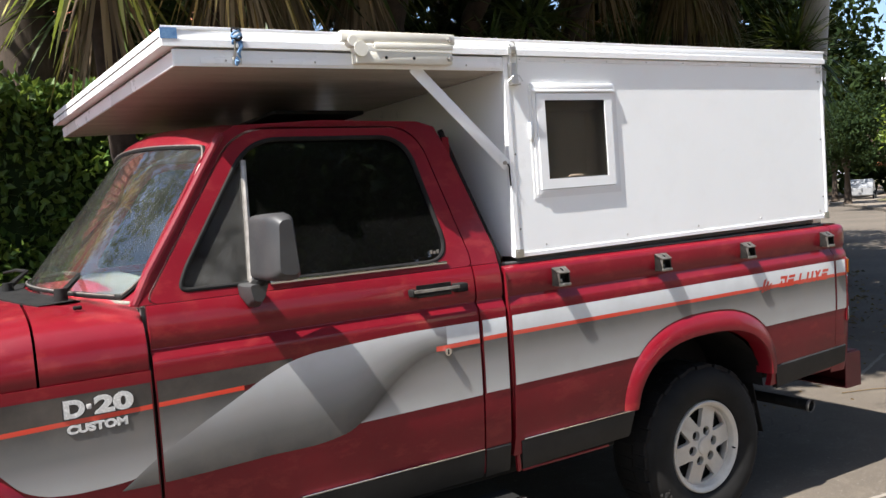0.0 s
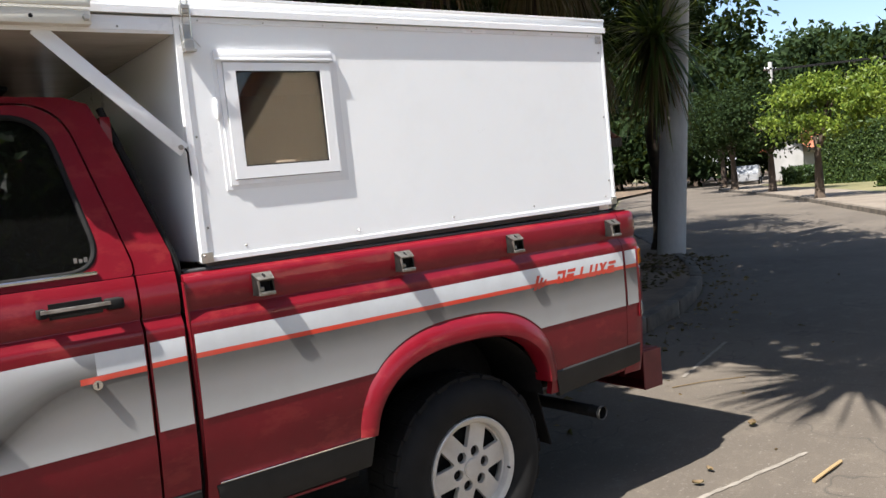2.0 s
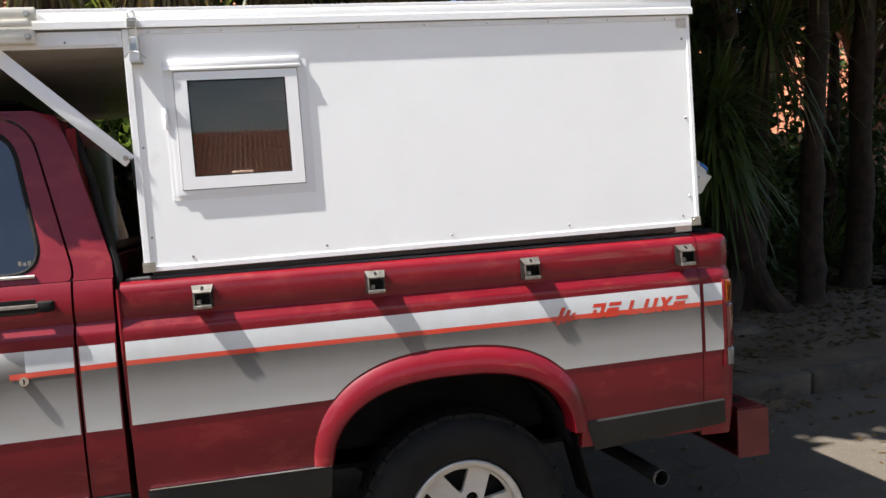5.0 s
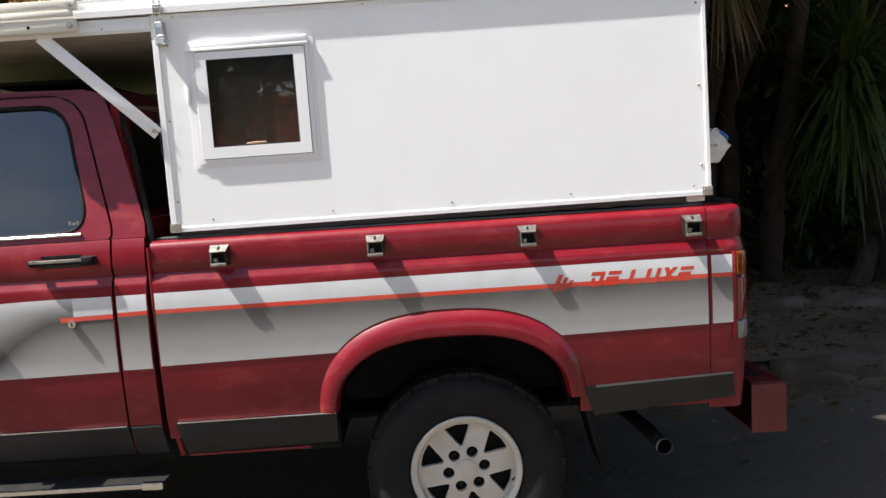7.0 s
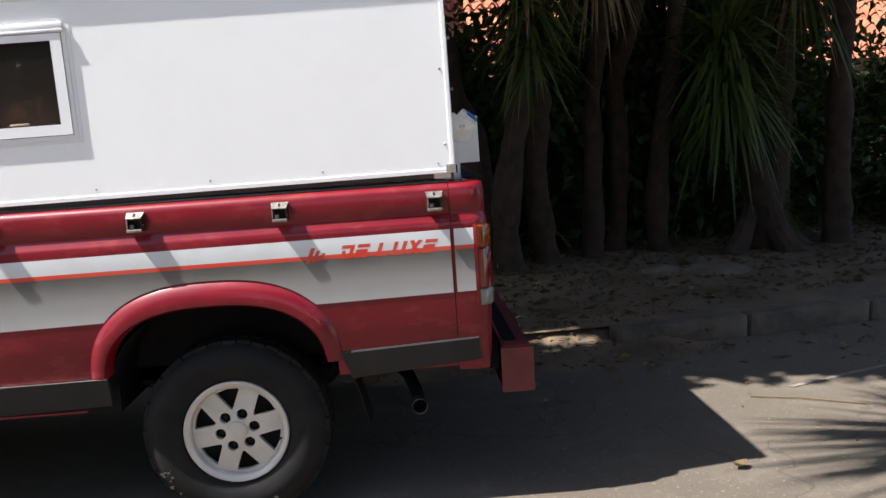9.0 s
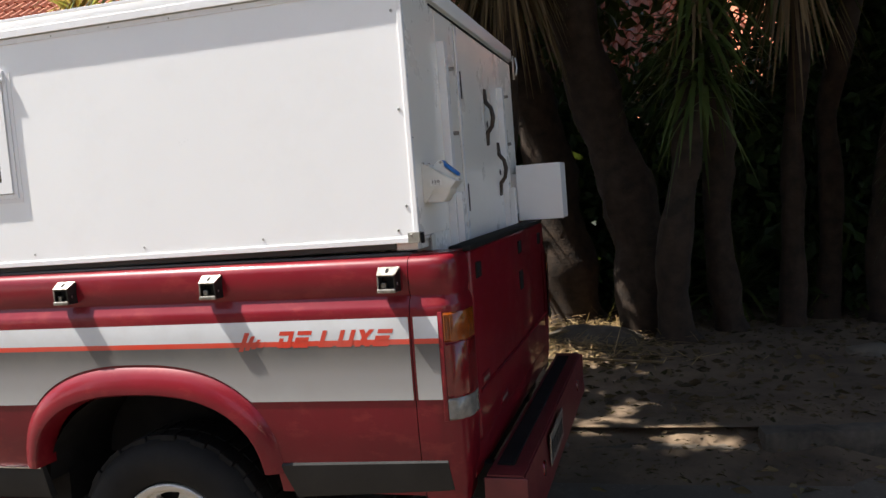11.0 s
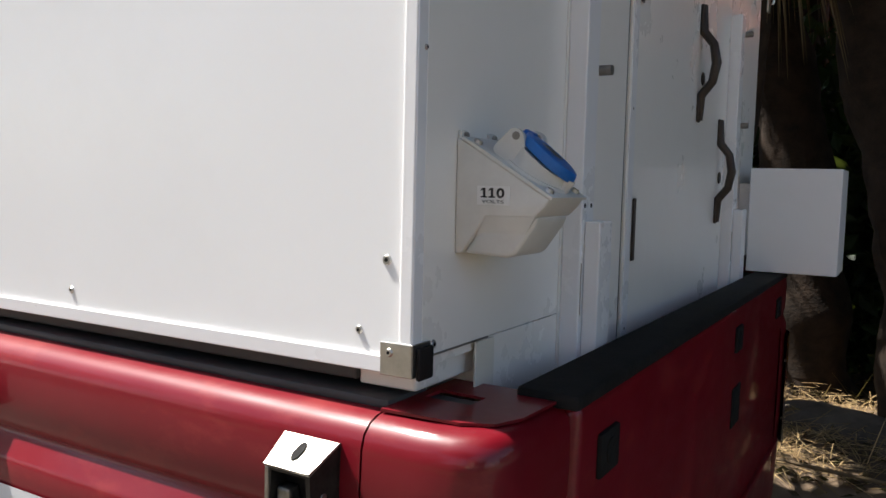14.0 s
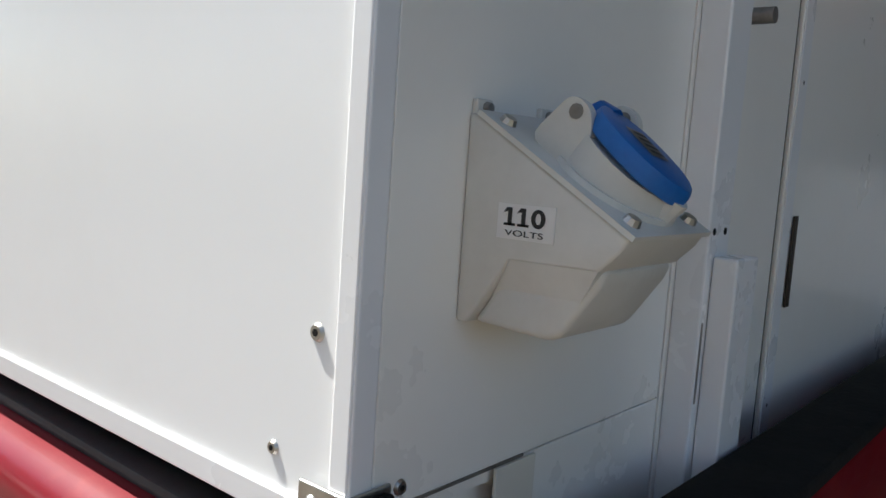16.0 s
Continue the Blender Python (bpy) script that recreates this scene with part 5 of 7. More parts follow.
corner_trim("edge_trim", box(CX0 - 0.002, CX0 + 0.020, E0, CY0 + 0.02, CZ0 - 0.003, CZ1, 0.0015))
bm = box(CX1 - 0.011, CX1 + 0.003, E0, CY0 - 0.0002, CZ0 - 0.003, CZ1, 0.0012)
box(CX1 + 0.0002, CX1 + 0.004, E0 + 0.001, CY0 + 0.014, CZ0 - 0.003, CZ1, 0.0012, bm=bm)
corner_trim("edge_trim", bm)
corner_trim("edge_trim", box(CX0 + 0.021, CX1 - 0.012, E0 + 0.0005, CY0 - 0.0002, CZ0 - 0.004, CZ0 + 0.013, 0.0012))
corner_trim("edge_trim", box(CX0 + 0.021, CX1 - 0.012, E0 + 0.0005, CY0 - 0.0002, CZ1 - 0.018, CZ1, 0.0012))


def screw(x, y, z, nrm=(0, -1, 0), r=0.0045, parent=None, mat=STEEL, xf=MC):
    d = Vector(nrm)
    p = Vector((x, y, z))
    s = part("screw", cyl(p, p + d * 0.0019, r, r * 0.75, 10), mat, parent or camper, xf=xf)
    part("screw_slot", cyl(p + d * 0.0019, p + d * 0.0022, r * 0.4, r * 0.4, 6), BLACK, s, xf=xf, smooth=False)
    return s


for x in (2.004, 2.440, 2.876, 3.312, 3.765):
    screw(x, CY0, CZ0 + 0.035)
for z in (1.456, 1.746, 2.036):
    screw(CX0 + 0.030, CY0, z)
    screw(CX1 - 0.029, CY0, z + 0.001, r=0.0055)
screw(3.802, CY0 - 0.004, CZ0 + 0.012, r=0.0055)
plate_top = part("corner_plate", box(3.778, 3.816, CY0 - 0.0055, CY0 - 0.0042, 2.078, 2.112, 0.0008), STEEL, camper, "small steel corner plate", xf=MC, smooth=False)
for dx, dz in ((0.010, 0.026), (0.028, 0.026), (0.028, 0.008)):
    screw(3.778 + dx, CY0 - 0.0055, 2.078 + dz, r=0.004, parent=plate_top)
for k in range(9):
    screw(1.93 + k * 0.225, CY0 - 0.0035, CZ1 - 0.011, r=0.003)

# steel corner shoes
for x0, x1, rear in ((CX1 - 0.031, CX1 + 0.007, True), (CX0 - 0.006, CX0 + 0.034, False)):
    bm = box(x0, x1, E0 - 0.003, E0 - 0.0005, CZ0 - 0.005, CZ0 + 0.028, 0.001)
    if rear:
        box(CX1 + 0.0045, CX1 + 0.007, E0 - 0.003, CY0 + 0.026, CZ0 - 0.005, CZ0 + 0.028, 0.001, bm=bm)
    shoe = part("corner_shoe", bm, STEEL, camper, "bent steel corner shoe", xf=MC, smooth=False)
    screw((x0 + x1) / 2 - 0.008, E0 - 0.003, CZ0 + 0.018, parent=shoe)
    if rear:
        part("corner_rubber", box(CX1 + 0.0072, CX1 + 0.013, CY0 - 0.003, CY0 + 0.024, CZ0 - 0.008, CZ0 + 0.025, 0.003), BLACK, camper, "black rubber corner block", xf=MC)

# lid (raising roof) and cab-over slab
LX0, LX1, LY0, LY1 = 0.590, 3.838, 2.567, 4.405
lid = part("lid", box(LX0, LX1, LY0, LY1, 2.126, 2.184, 0.004, 2), WHITE, camper, "white raising roof panel", xf=MC)
part("lid_trim", box(LX0 - 0.002, LX1 + 0.002, LY0 - 0.005, LY0 - 0.0004, 2.124, 2.148, 0.0012), TRIM, lid, xf=MC, smooth=False)
part("lid_trim", box(LX0 - 0.002, LX1 + 0.002, LY0 - 0.003, LY0 - 0.0002, 2.176, 2.1865, 0.001), TRIM, lid, xf=MC, smooth=False)
part("lid_trim", box(LX0 - 0.005, LX0 - 0.0004, LY0, LY1, 2.124, 2.150, 0.0012), TRIM, lid, xf=MC, smooth=False)
part("lid_tape", box(LX0 - 0.006, LX0 + 0.045, LY0 - 0.0062, LY0 - 0.0052, 2.146, 2.180), DENIM, lid, "patch of faded blue tape", xf=MC, smooth=False)
part("front_seam", box(LX0 - 0.0064, LX0 - 0.0046, LY0 + 0.01, LY1 - 0.01, 2.1495, 2.1540), BROWN, lid, "thin brown joint", xf=MC, smooth=False)
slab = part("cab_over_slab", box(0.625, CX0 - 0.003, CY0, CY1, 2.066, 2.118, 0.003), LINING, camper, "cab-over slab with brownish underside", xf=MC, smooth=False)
part("slab_trim", box(0.622, CX0 - 0.003, CY0 - 0.004, CY0 - 0.0004, 2.066, 2.118, 0.001), TRIM, slab, xf=MC, smooth=False)
part("slab_rail", box(0.70, CX0 - 0.02, CY0 - 0.008, CY0 - 0.0045, 2.074, 2.094, 0.001), TRIM, slab, xf=MC, smooth=False)
part("slab_trim", box(0.618, 0.6245, CY0, CY1, 2.066, 2.118, 0.001), TRIM, slab, xf=MC, smooth=False)
part("front_seam", box(0.6160, 0.6182, CY0 + 0.01, CY1 - 0.01, 2.1100, 2.1160), BROWN, slab, "thin brown joint", xf=MC, smooth=False)
for k in range(7):
    screw(0.78 + k * 0.15, CY0 - 0.008, 2.084, r=0.004, parent=slab)
part("roof_pad", box(1.05, 1.42, 2.95, 4.10, 1.945, 1.962, 0.006), BLACK, camper, "black pad under the cab-over", xf=None)

# hinge channels, strut and latches on the side
part("hinge_channel", box(1.165, 1.612, 2.528, 2.553, 2.150, 2.186, 0.003), BEIGE, camper, "beige steel channel", xf=MC)
part("hinge_channel", box(1.215, 1.600, 2.532, 2.571, 2.078, 2.122, 0.004), BEIGE, camper, "beige steel channel", xf=MC)
part("hinge_channel", box(1.285, 1.60, 2.524, 2.533, 2.128, 2.149, 0.002), BEIGE, camper, xf=MC)
part("hinge_knuckle", cyl((1.232, 2.52, 2.125), (1.232, 2.556, 2.125), 0.026, 0.026, 16), BEIGE, camper, xf=MC)
part("hinge_knuckle", cyl((1.205, 2.522, 2.150), (1.205, 2.556, 2.150), 0.018, 0.018, 16), BEIGE, camper, xf=MC)
for x, z in ((1.588, 2.166), (1.585, 2.098)):
    part("hinge_bolt", cyl((x, 2.531, z), (x, 2.519, z), 0.011, 0.009, 6), STEEL, camper, xf=MC, smooth=False)
for x in (1.33, 1.44):
    part("channel_hole", cyl((x, 2.5318, 2.098), (x, 2.5305, 2.098), 0.006, 0.006, 10), BLACK, camper, xf=MC, smooth=False)
sm = Vector((1.455, 0, 2.075)), Vector((1.838, 0, 1.705))
d = (sm[1] - sm[0])
ang = math.atan2(d.z, d.x)
bm = box(0, d.length, 2.5725, 2.578, -0.0225, 0.0225, 0.002)
bm.transform(Matrix.Translation(sm[0]) @ Matrix.Rotation(-ang, 4, 'Y'))
strut = part("strut", bm, TRIM, camper, "flat white support strut", xf=MC)
part("strut_pin", cyl((1.826, 2.5735, 1.716), (1.826, 2.5670, 1.716), 0.008, 0.008, 10), DULL_STEEL, strut, xf=MC)
part("strut_hook", tube([(1.838, 2.572, 1.712), (1.846, 2.571, 1.700), (1.845, 2.571, 1.655), (1.847, 2.571, 1.625)], 0.003, 6), BLACK, strut, "black wire hook", xf=MC)


def latch(x, y, z):
    lt = new("toggle_latch")
    lt.parent = camper
    lt["label"] = "small steel toggle latch"
    body = box(x - 0.017, x + 0.017, y - 0.016, y, z - 0.088, z - 0.010, 0.003)
    for v in body.verts:
        v.co.y -= 0.010 * max(0, (z - 0.03 - v.co.z) / 0.06) * (v.co.y < y - 0.008)
    part("latch_body", body, STEEL, lt, xf=MC, smooth=False)
    part("latch_foot", box(x - 0.014, x + 0.022, y - 0.030, y, z - 0.095, z - 0.088, 0.001), STEEL, lt, xf=MC, smooth=False)
    part("latch_keeper", box(x - 0.016, x + 0.016, y - 0.024, y - 0.010, z + 0.022, z + 0.050, 0.003), STEEL, lt, xf=MC, smooth=False)
    part("latch_loop", tube([(x - 0.012, y - 0.020, z - 0.05), (x - 0.013, y - 0.025, z + 0.01), (x - 0.010, y - 0.027, z + 0.036), (x + 0.010, y - 0.027, z + 0.036), (x + 0.013, y - 0.025, z + 0.01), (x + 0.012, y - 0.020, z - 0.05)], 0.0026, 6), STEEL, lt, xf=MC)
    part("latch_ring", tube([Vector((x + 0.011 * math.cos(a), y - 0.020, z + 0.058 + 0.011 * math.sin(a))) for a in np.linspace(0, 6.28, 13)], 0.0024, 5, cap=False), STEEL, lt, xf=MC)
    for sx in (-1, 1):
        part("split_pin", tube([(x, y - 0.030, z - 0.058), (x + sx * 0.014, y - 0.033, z - 0.062), (x + sx * 0.034, y - 0.026, z - 0.082)], 0.0016, 5), STEEL, lt, xf=MC)


latch(1.885, CY0 - 0.004, 2.105)
lt = new("tied_latch")
lt.parent = camper
lt["label"] = "small latch tied with faded blue cord"
part("latch_plate", box(0.800, 0.830, CY0 - 0.012, CY0 - 0.008, 2.072, 2.098, 0.001), STEEL, lt, xf=MC, smooth=False)
part("latch_lever", tube([(0.806, CY0 - 0.013, 2.086), (0.806, CY0 - 0.026, 2.11), (0.809, CY0 - 0.028, 2.150), (0.821, CY0 - 0.028, 2.150), (0.824, CY0 - 0.026, 2.11), (0.824, CY0 - 0.013, 2.086)], 0.003, 6), STEEL, lt, xf=MC)
rng = random.Random(31)
for k in range(5):
    a = 1.3 * k
    part("cord_turn", tube([(0.815 + 0.015 * math.cos(a + t), CY0 - 0.028 + 0.008 * math.sin(a + t), 2.176 - 0.009 * k + 0.006 * math.sin(2 * t + k)) for t in np.linspace(0, 5.6, 12)], rng.uniform(0.0035, 0.0055), 6), DENIM if k % 3 else BLACK, lt, xf=MC)
part("cord_tail", tube([(0.818, CY0 - 0.030, 2.15), (0.826, CY0 - 0.033, 2.125), (0.817, CY0 - 0.030, 2.105), (0.824, CY0 - 0.024, 2.09)], [0.006, 0.007, 0.005, 0.003], 6), DENIM, lt, xf=MC)
part("cord_tail", tube([(0.812, CY0 - 0.010, 2.092), (0.815, CY0 - 0.016, 2.080), (0.811, CY0 - 0.012, 2.068)], [0.008, 0.009, 0.004], 6), DENIM, lt, xf=MC)

# ---- side window of the camper ----
win = new("side_window")
win.parent = camper
win["label"] = "white-framed top-hung window with tinted pane"
fo = [(1.976, 1.584), (2.404, 1.584), (2.404, 1.998), (1.976, 1.998)]
high = lambda q: [q[0], q[1], (q[2][0], q[2][1] + 0.013), (q[3][0], q[3][1] + 0.013)]
grow = lambda q, g: [(q[0][0] - g, q[0][1] - g), (q[1][0] + g, q[1][1] - g), (q[2][0] + g, q[2][1] + g), (q[3][0] - g, q[3][1] + g)]
part("outer_frame", plate([grow(fo, 0.0), grow(fo, -0.0155)], lambda x, z: CY0 - 0.006, 0.028), PVC, win, xf=MC, smooth=False)
part("frame_rebate", plate([grow(fo, -0.0157), grow(fo, -0.036)], lambda x, z: CY0 + 0.001, 0.02), DARK_GREY, win, xf=MC, smooth=False)
part("frame_lip", plate([grow(fo, 0.015), grow(fo, 0.0003)], lambda x, z: CY0 - 0.002, 0.002), PVC, win, xf=MC, smooth=False)
sash = part("sash", plate([grow(fo, -0.0180), high(grow(fo, -0.058))], lambda x, z: CY0 - 0.011, 0.012), PVC, win, xf=MC, smooth=False)
part("sash_bead", plate([high(grow(fo, -0.055)), high(grow(fo, -0.062))], lambda x, z: CY0 - 0.0075, 0.0075), BLACK, sash, xf=MC, smooth=False)
pn = part("pane", plate([high(grow(fo, -0.052))], lambda x, z: CY0 - 0.004, 0.004), GLASS_CAMPER, sash, "brown tinted pane", xf=MC, smooth=False)
pn.visible_shadow = False
# second pane is added only to double the reflection
pn2 = part("pane", plate([high(grow(fo, -0.052))], lambda x, z: CY0 + 0.010, 0.004), GLASS_CAMPER, sash, "unseen inner pane added to strengthen the reflection", xf=MC, smooth=False)
pn2.visible_shadow = False
part("window_hood", box(1.966, 2.398, CY0 - 0.0125, CY0 - 0.001, 1.988, 2.020, 0.004), PVC, win, "ribbed rain hood", xf=MC)
part("hood_lip", box(1.964, 2.400, CY0 - 0.0145, CY0 - 0.011, 1.984, 1.994, 0.0012), PVC, win, xf=MC)
part("window_stay", box(1.955, 1.968, CY0 - 0.010, CY0, 1.80, 1.87, 0.003), PVC, win, xf=MC)
part("sash_catch", box(2.15, 2.22, CY0 + 0.004, CY0 + 0.016, 1.645, 1.655, 0.002), PVC, sash, xf=MC)

# ---- rear wall ----
RX = CX1
part("rear_wall", box(RX - 0.025, RX - 0.0005, CY0 + 0.026, CY1 - 0.026, CZ0 + 0.0, CZ1), WHITE_REAR, camper, xf=MC, smooth=False)
part("rear_sheet", box(RX - 0.0005, RX + 0.0035, CY0 + 0.0145, 2.9365, CZ0 + 0.012, CZ1 - 0.01, 0.001), WHITE_REAR, camper, xf=MC, smooth=False)
part("rear_sheet", box(RX - 0.0005, RX + 0.0035, 2.732, 2.9365, 1.20, CZ0 + 0.011, 0.001), WHITE_REAR, camper, xf=MC, smooth=False)
part("rear_sheet", box(RX - 0.0005, RX + 0.0035, 2.9400, 3.196, 1.20, CZ1 - 0.01, 0.001), WHITE_REAR, camper, xf=MC, smooth=False)
part("joint", box(RX - 0.0004, RX + 0.001, 2.9365, 2.9400, 1.2, CZ1 - 0.01), BLACK, camper, xf=MC, smooth=False)
rd = part("rear_door", box(RX + 0.000, RX + 0.006, 3.206, 3.965, 1.22, CZ1 - 0.02, 0.0015), WHITE_REAR, camper, "white rear door leaf", xf=MC, smooth=False)
part("joint", box(RX - 0.0004, RX + 0.001, 3.196, 3.206, 1.2, CZ1 - 0.01), BLACK, camper, xf=MC, smooth=False)
part("door_edge", box(RX + 0.006, RX + 0.008, 3.208, 3.236, 1.22, CZ1 - 0.02, 0.0006), TRIM, rd, xf=MC, smooth=False)
part("rear_sheet", box(RX - 0.0005, RX + 0.0035, 3.972, CY1 - 0.02, 1.36, CZ1 - 0.01, 0.001), WHITE_REAR, camper, xf=MC, smooth=False)
for z0 in (1.833, 1.411):
    part("hinge_slot", box(RX + 0.008, RX + 0.0105, 3.239, 3.253, z0, z0 + 0.104, 0.0008), BROWN, rd, "dark hinge leaf", xf=MC, smooth=False)
for y, z0 in ((3.665, 1.671), (3.882, 1.453)):
    h = tube([(RX + 0.012, y, z0 + 0.004), (RX + 0.012, y, z0 + 0.055), (RX + 0.034, y, z0 + 0.083), (RX + 0.041, y, z0 + 0.121), (RX + 0.034, y, z0 + 0.159), (RX + 0.012, y, z0 + 0.187), (RX + 0.012, y, z0 + 0.240)], [0.006, 0.010, 0.009, 0.010, 0.009, 0.010, 0.006], 10)
    hd = part("pull_handle", h, BROWN, rd, "dark bronze pull handle", xf=MC)
    for zz in (z0 + 0.025, z0 + 0.217):
        part("handle_foot", box(RX + 0.006, RX + 0.013, y - 0.010, y + 0.010, zz - 0.025, zz + 0.025, 0.004), BROWN, hd, xf=MC)
for y, z in ((3.700, 1.765), (3.915, 1.560)):
    lk = part("lock_plate", cyl((RX + 0.006, y, z), (RX + 0.0085, y, z), 0.014, 0.013, 16), BROWN, rd, "small dark lock plate", xf=MC)
    part("keyhole", box(RX + 0.0085, RX + 0.0092, y - 0.002, y + 0.002, z - 0.007, z + 0.007), BLACK, lk, xf=MC, smooth=False)
for z in (1.30, 1.66):
    screw(RX + 0.0065, 3.222, z, (1, 0, 0), 0.0035, rd)


def post(y0, zt):
    p = part("rear_post", box(RX + 0.0036, RX + 0.030, y0, y0 + 0.046, 1.20, zt, 0.002), TRIM, camper, "white steel guide post", xf=MC, smooth=False)
    part("post_sleeve", box(RX + 0.0306, RX + 0.052, y0 + 0.012, y0 + 0.062, 1.20, 1.486, 0.002), TRIM, camper, "white steel sleeve", xf=MC, smooth=False)
    for zz in (1.690, 1.910):
        b = part("post_bolt", cyl((RX + 0.0034, y0 + 0.050, zz), (RX + 0.047, y0 + 0.050, zz), 0.0072, 0.0070, 16), DULL_STEEL, p, "short steel stud", xf=MC)
        part("bolt_nut", cyl((RX + 0.0034, y0 + 0.050, zz), (RX + 0.0085, y0 + 0.050, zz), 0.0095, 0.0092, 16), DULL_STEEL, b, xf=MC, smooth=False)
    for dy in (0.010, 0.034):
        part("post_hole", cyl((RX + 0.0301, y0 + dy, 1.507), (RX + 0.0306, y0 + dy, 1.507), 0.0032, 0.0032, 8), BLACK, p, xf=MC, smooth=False)
    part("post_cut", box(RX + 0.0301, RX + 0.0306, y0 + 0.003, y0 + 0.006, 1.36, 1.43), DULL_STEEL, p, xf=MC, smooth=False)


post(2.946, 2.000)
post(3.975, 1.950)
part("rear_joint", tube([(RX + 0.005, CY0 + 0.30, CZ1 - 0.012), (RX + 0.005, CY1 - 0.02, CZ1 - 0.012)], 0.004, 6), BLACK, camper, xf=MC)
part("cut_edge", box(RX + 0.0036, RX + 0.0046, 2.60, 2.732, CZ0 + 0.0105, CZ0 + 0.0125), DULL_STEEL, camper, xf=MC, smooth=False)
part("patch_board", box(RX + 0.0036, RX + 0.0062, 2.700, 2.745, 1.28, CZ0 + 0.0100, 0.0008), BEIGE, camper, "cream board patch", xf=MC, smooth=False)
screw(RX + 0.0036, 2.612, CZ0 + 0.022, (1, 0, 0), 0.005)
for z in (1.66, 1.92):
    screw(RX + 0.004, 2.586, z, (1, 0, 0), 0.003)
rc = part("rear_catch", box(RX + 0.020, RX + 0.026, 4.365, 4.392, 2.03, 2.15, 0.002), STEEL, camper, "steel roof catch", xf=MC)
part("catch_lever", tube([(RX + 0.034, 4.372, 2.05), (RX + 0.042, 4.376, 2.09), (RX + 0.034, 4.384, 2.14)], 0.004, 6), STEEL, rc, xf=MC)

# white box on the rear corner
wbx = part("rear_locker", box(RX + 0.0375, 4.080, 4.150, 4.338, 1.322, 1.590, 0.003), WHITE, camper, "small white locker box on the rear wall", xf=MC, smooth=False)
part("locker_mount", box(RX + 0.0036, RX + 0.0375, 4.20, 4.30, 1.36, 1.55), TRIM, wbx, xf=MC, smooth=False)

# ---- power inlet ----
inlet = new("power_inlet")
inlet.parent = camper
inlet["label"] = "cream wedge housing with a blue-capped power socket"
IX, IY0, IY1 = RX + 0.0038, 2.650, 2.742


def prism(loops):
    """A solid between outlines of (out, z) given at rising y."""
    bm = bmesh.new()
    rings = [[bm.verts.new((IX + a, y, b)) for a, b in q] for y, q in loops]
    for a, b in zip(rings, rings[1:]):
        n = len(a)
        for k in range(n):
            bm.faces.new((a[k], a[(k + 1) % n], b[(k + 1) % n], b[k]))
    bm.faces.new(rings[0])
    bm.faces.new(rings[-1][::-1])
    return bm


W = [(0.0, 1.461), (0.007, 1.461), (0.034, 1.500), (0.088, 1.501), (0.099, 1.512), (0.104, 1.5195), (0.006, 1.578), (0.0, 1.579)]
def softened(bm, by=0.0022):
    bmesh.ops.recalc_face_normals(bm, faces=bm.faces)
    bmesh.ops.remove_doubles(bm, verts=bm.verts, dist=0.0002)
    sharp = [e for e in bm.edges if len(e.link_faces) == 2 and e.calc_face_angle(0) > 0.5]
    bmesh.ops.bevel(bm, geom=sharp, offset=by, segments=3, affect='EDGES', profile=0.5, clamp_overlap=True)
    return bm


part("inlet_housing", softened(prism([(IY0, W), (IY1, W)])), SOCKET, inlet, xf=MC)
Bq = [(0.007, 1.4615), (0.036, 1.502), (0.090, 1.502), (0.086, 1.492), (0.066, 1.463), (0.058, 1.459)]
part("housing_belly", softened(prism([(IY0 + 0.006, Bq), (IY1 - 0.006, Bq)]), 0.005), SOCKET, inlet, xf=MC)
bm = bmesh.new()
q = [[bm.verts.new((IX + a, y, b)) for a, b, y in ((0.010, 1.4635, IY0 + sgn * 0.012), (0.034, 1.5005, IY0 + sgn * 0.0006), (0.088, 1.5015, IY0 + sgn * 0.0006), (0.064, 1.4635, IY0 + sgn * 0.012))] for sgn in (1,)]
bm.faces.new(q[0])
g = bmesh.ops.extrude_face_region(bm, geom=bm.faces[:])
for v in g["geom"]:
    if isinstance(v, bmesh.types.BMVert):
        v.co.y += 0.012
part("belly_side", bm, SOCKET, inlet, xf=MC, smooth=False)
# sloping lid of the housing and the socket on it
along, out = Vector((0.8586, 0, -0.5126)), Vector((0.5126, 0, 0.8586))
top = Vector((IX + 0.006, 0, 1.578))
yc = (IY0 + IY1) / 2


def on_slope(s, h, y=yc):
    v = top + along * s + out * h
    return Vector((v.x, y, v.z))


bm = bmesh.new()
vs = []
for h in (0.0, 0.003):
    vs.append([bm.verts.new(on_slope(s, h, y)) for s, y in ((0.0, IY0 - 0.001), (0.116, IY0 - 0.001), (0.116, IY1 + 0.001), (0.0, IY1 + 0.001))])
for k in range(4):
    bm.faces.new((vs[0][k], vs[0][(k + 1) % 4], vs[1][(k + 1) % 4], vs[1][k]))
bm.faces.new(vs[0][::-1])
bm.faces.new(vs[1])
part("slope_plate", bm, SOCKET, inlet, xf=MC, smooth=False)
SC, TIP, TILT = 0.071, -0.13, 0.17
body = cyl(on_slope(SC, 0.002), on_slope(SC, 0.006), 0.0385, 0.0375, 32)
rings = []
for lo in (0.004, None):
    ring = []
    for k in range(36):
        a = 2 * math.pi * k / 36
        rr = 0.0345 if lo else 0.0335
        ring.append(body.verts.new(on_slope(SC + rr * math.cos(a), lo or (0.0215 - TILT * rr * math.cos(a)), yc + rr * math.sin(a))))
    rings.append(ring)
for k in range(36):
    body.faces.new((rings[0][k], rings[0][(k + 1) % 36], rings[1][(k + 1) % 36], rings[1][k]))
body.faces.new(rings[1])
sk = part("socket_body", body, SOCKET, inlet, "pale grey socket collar", xf=MC)
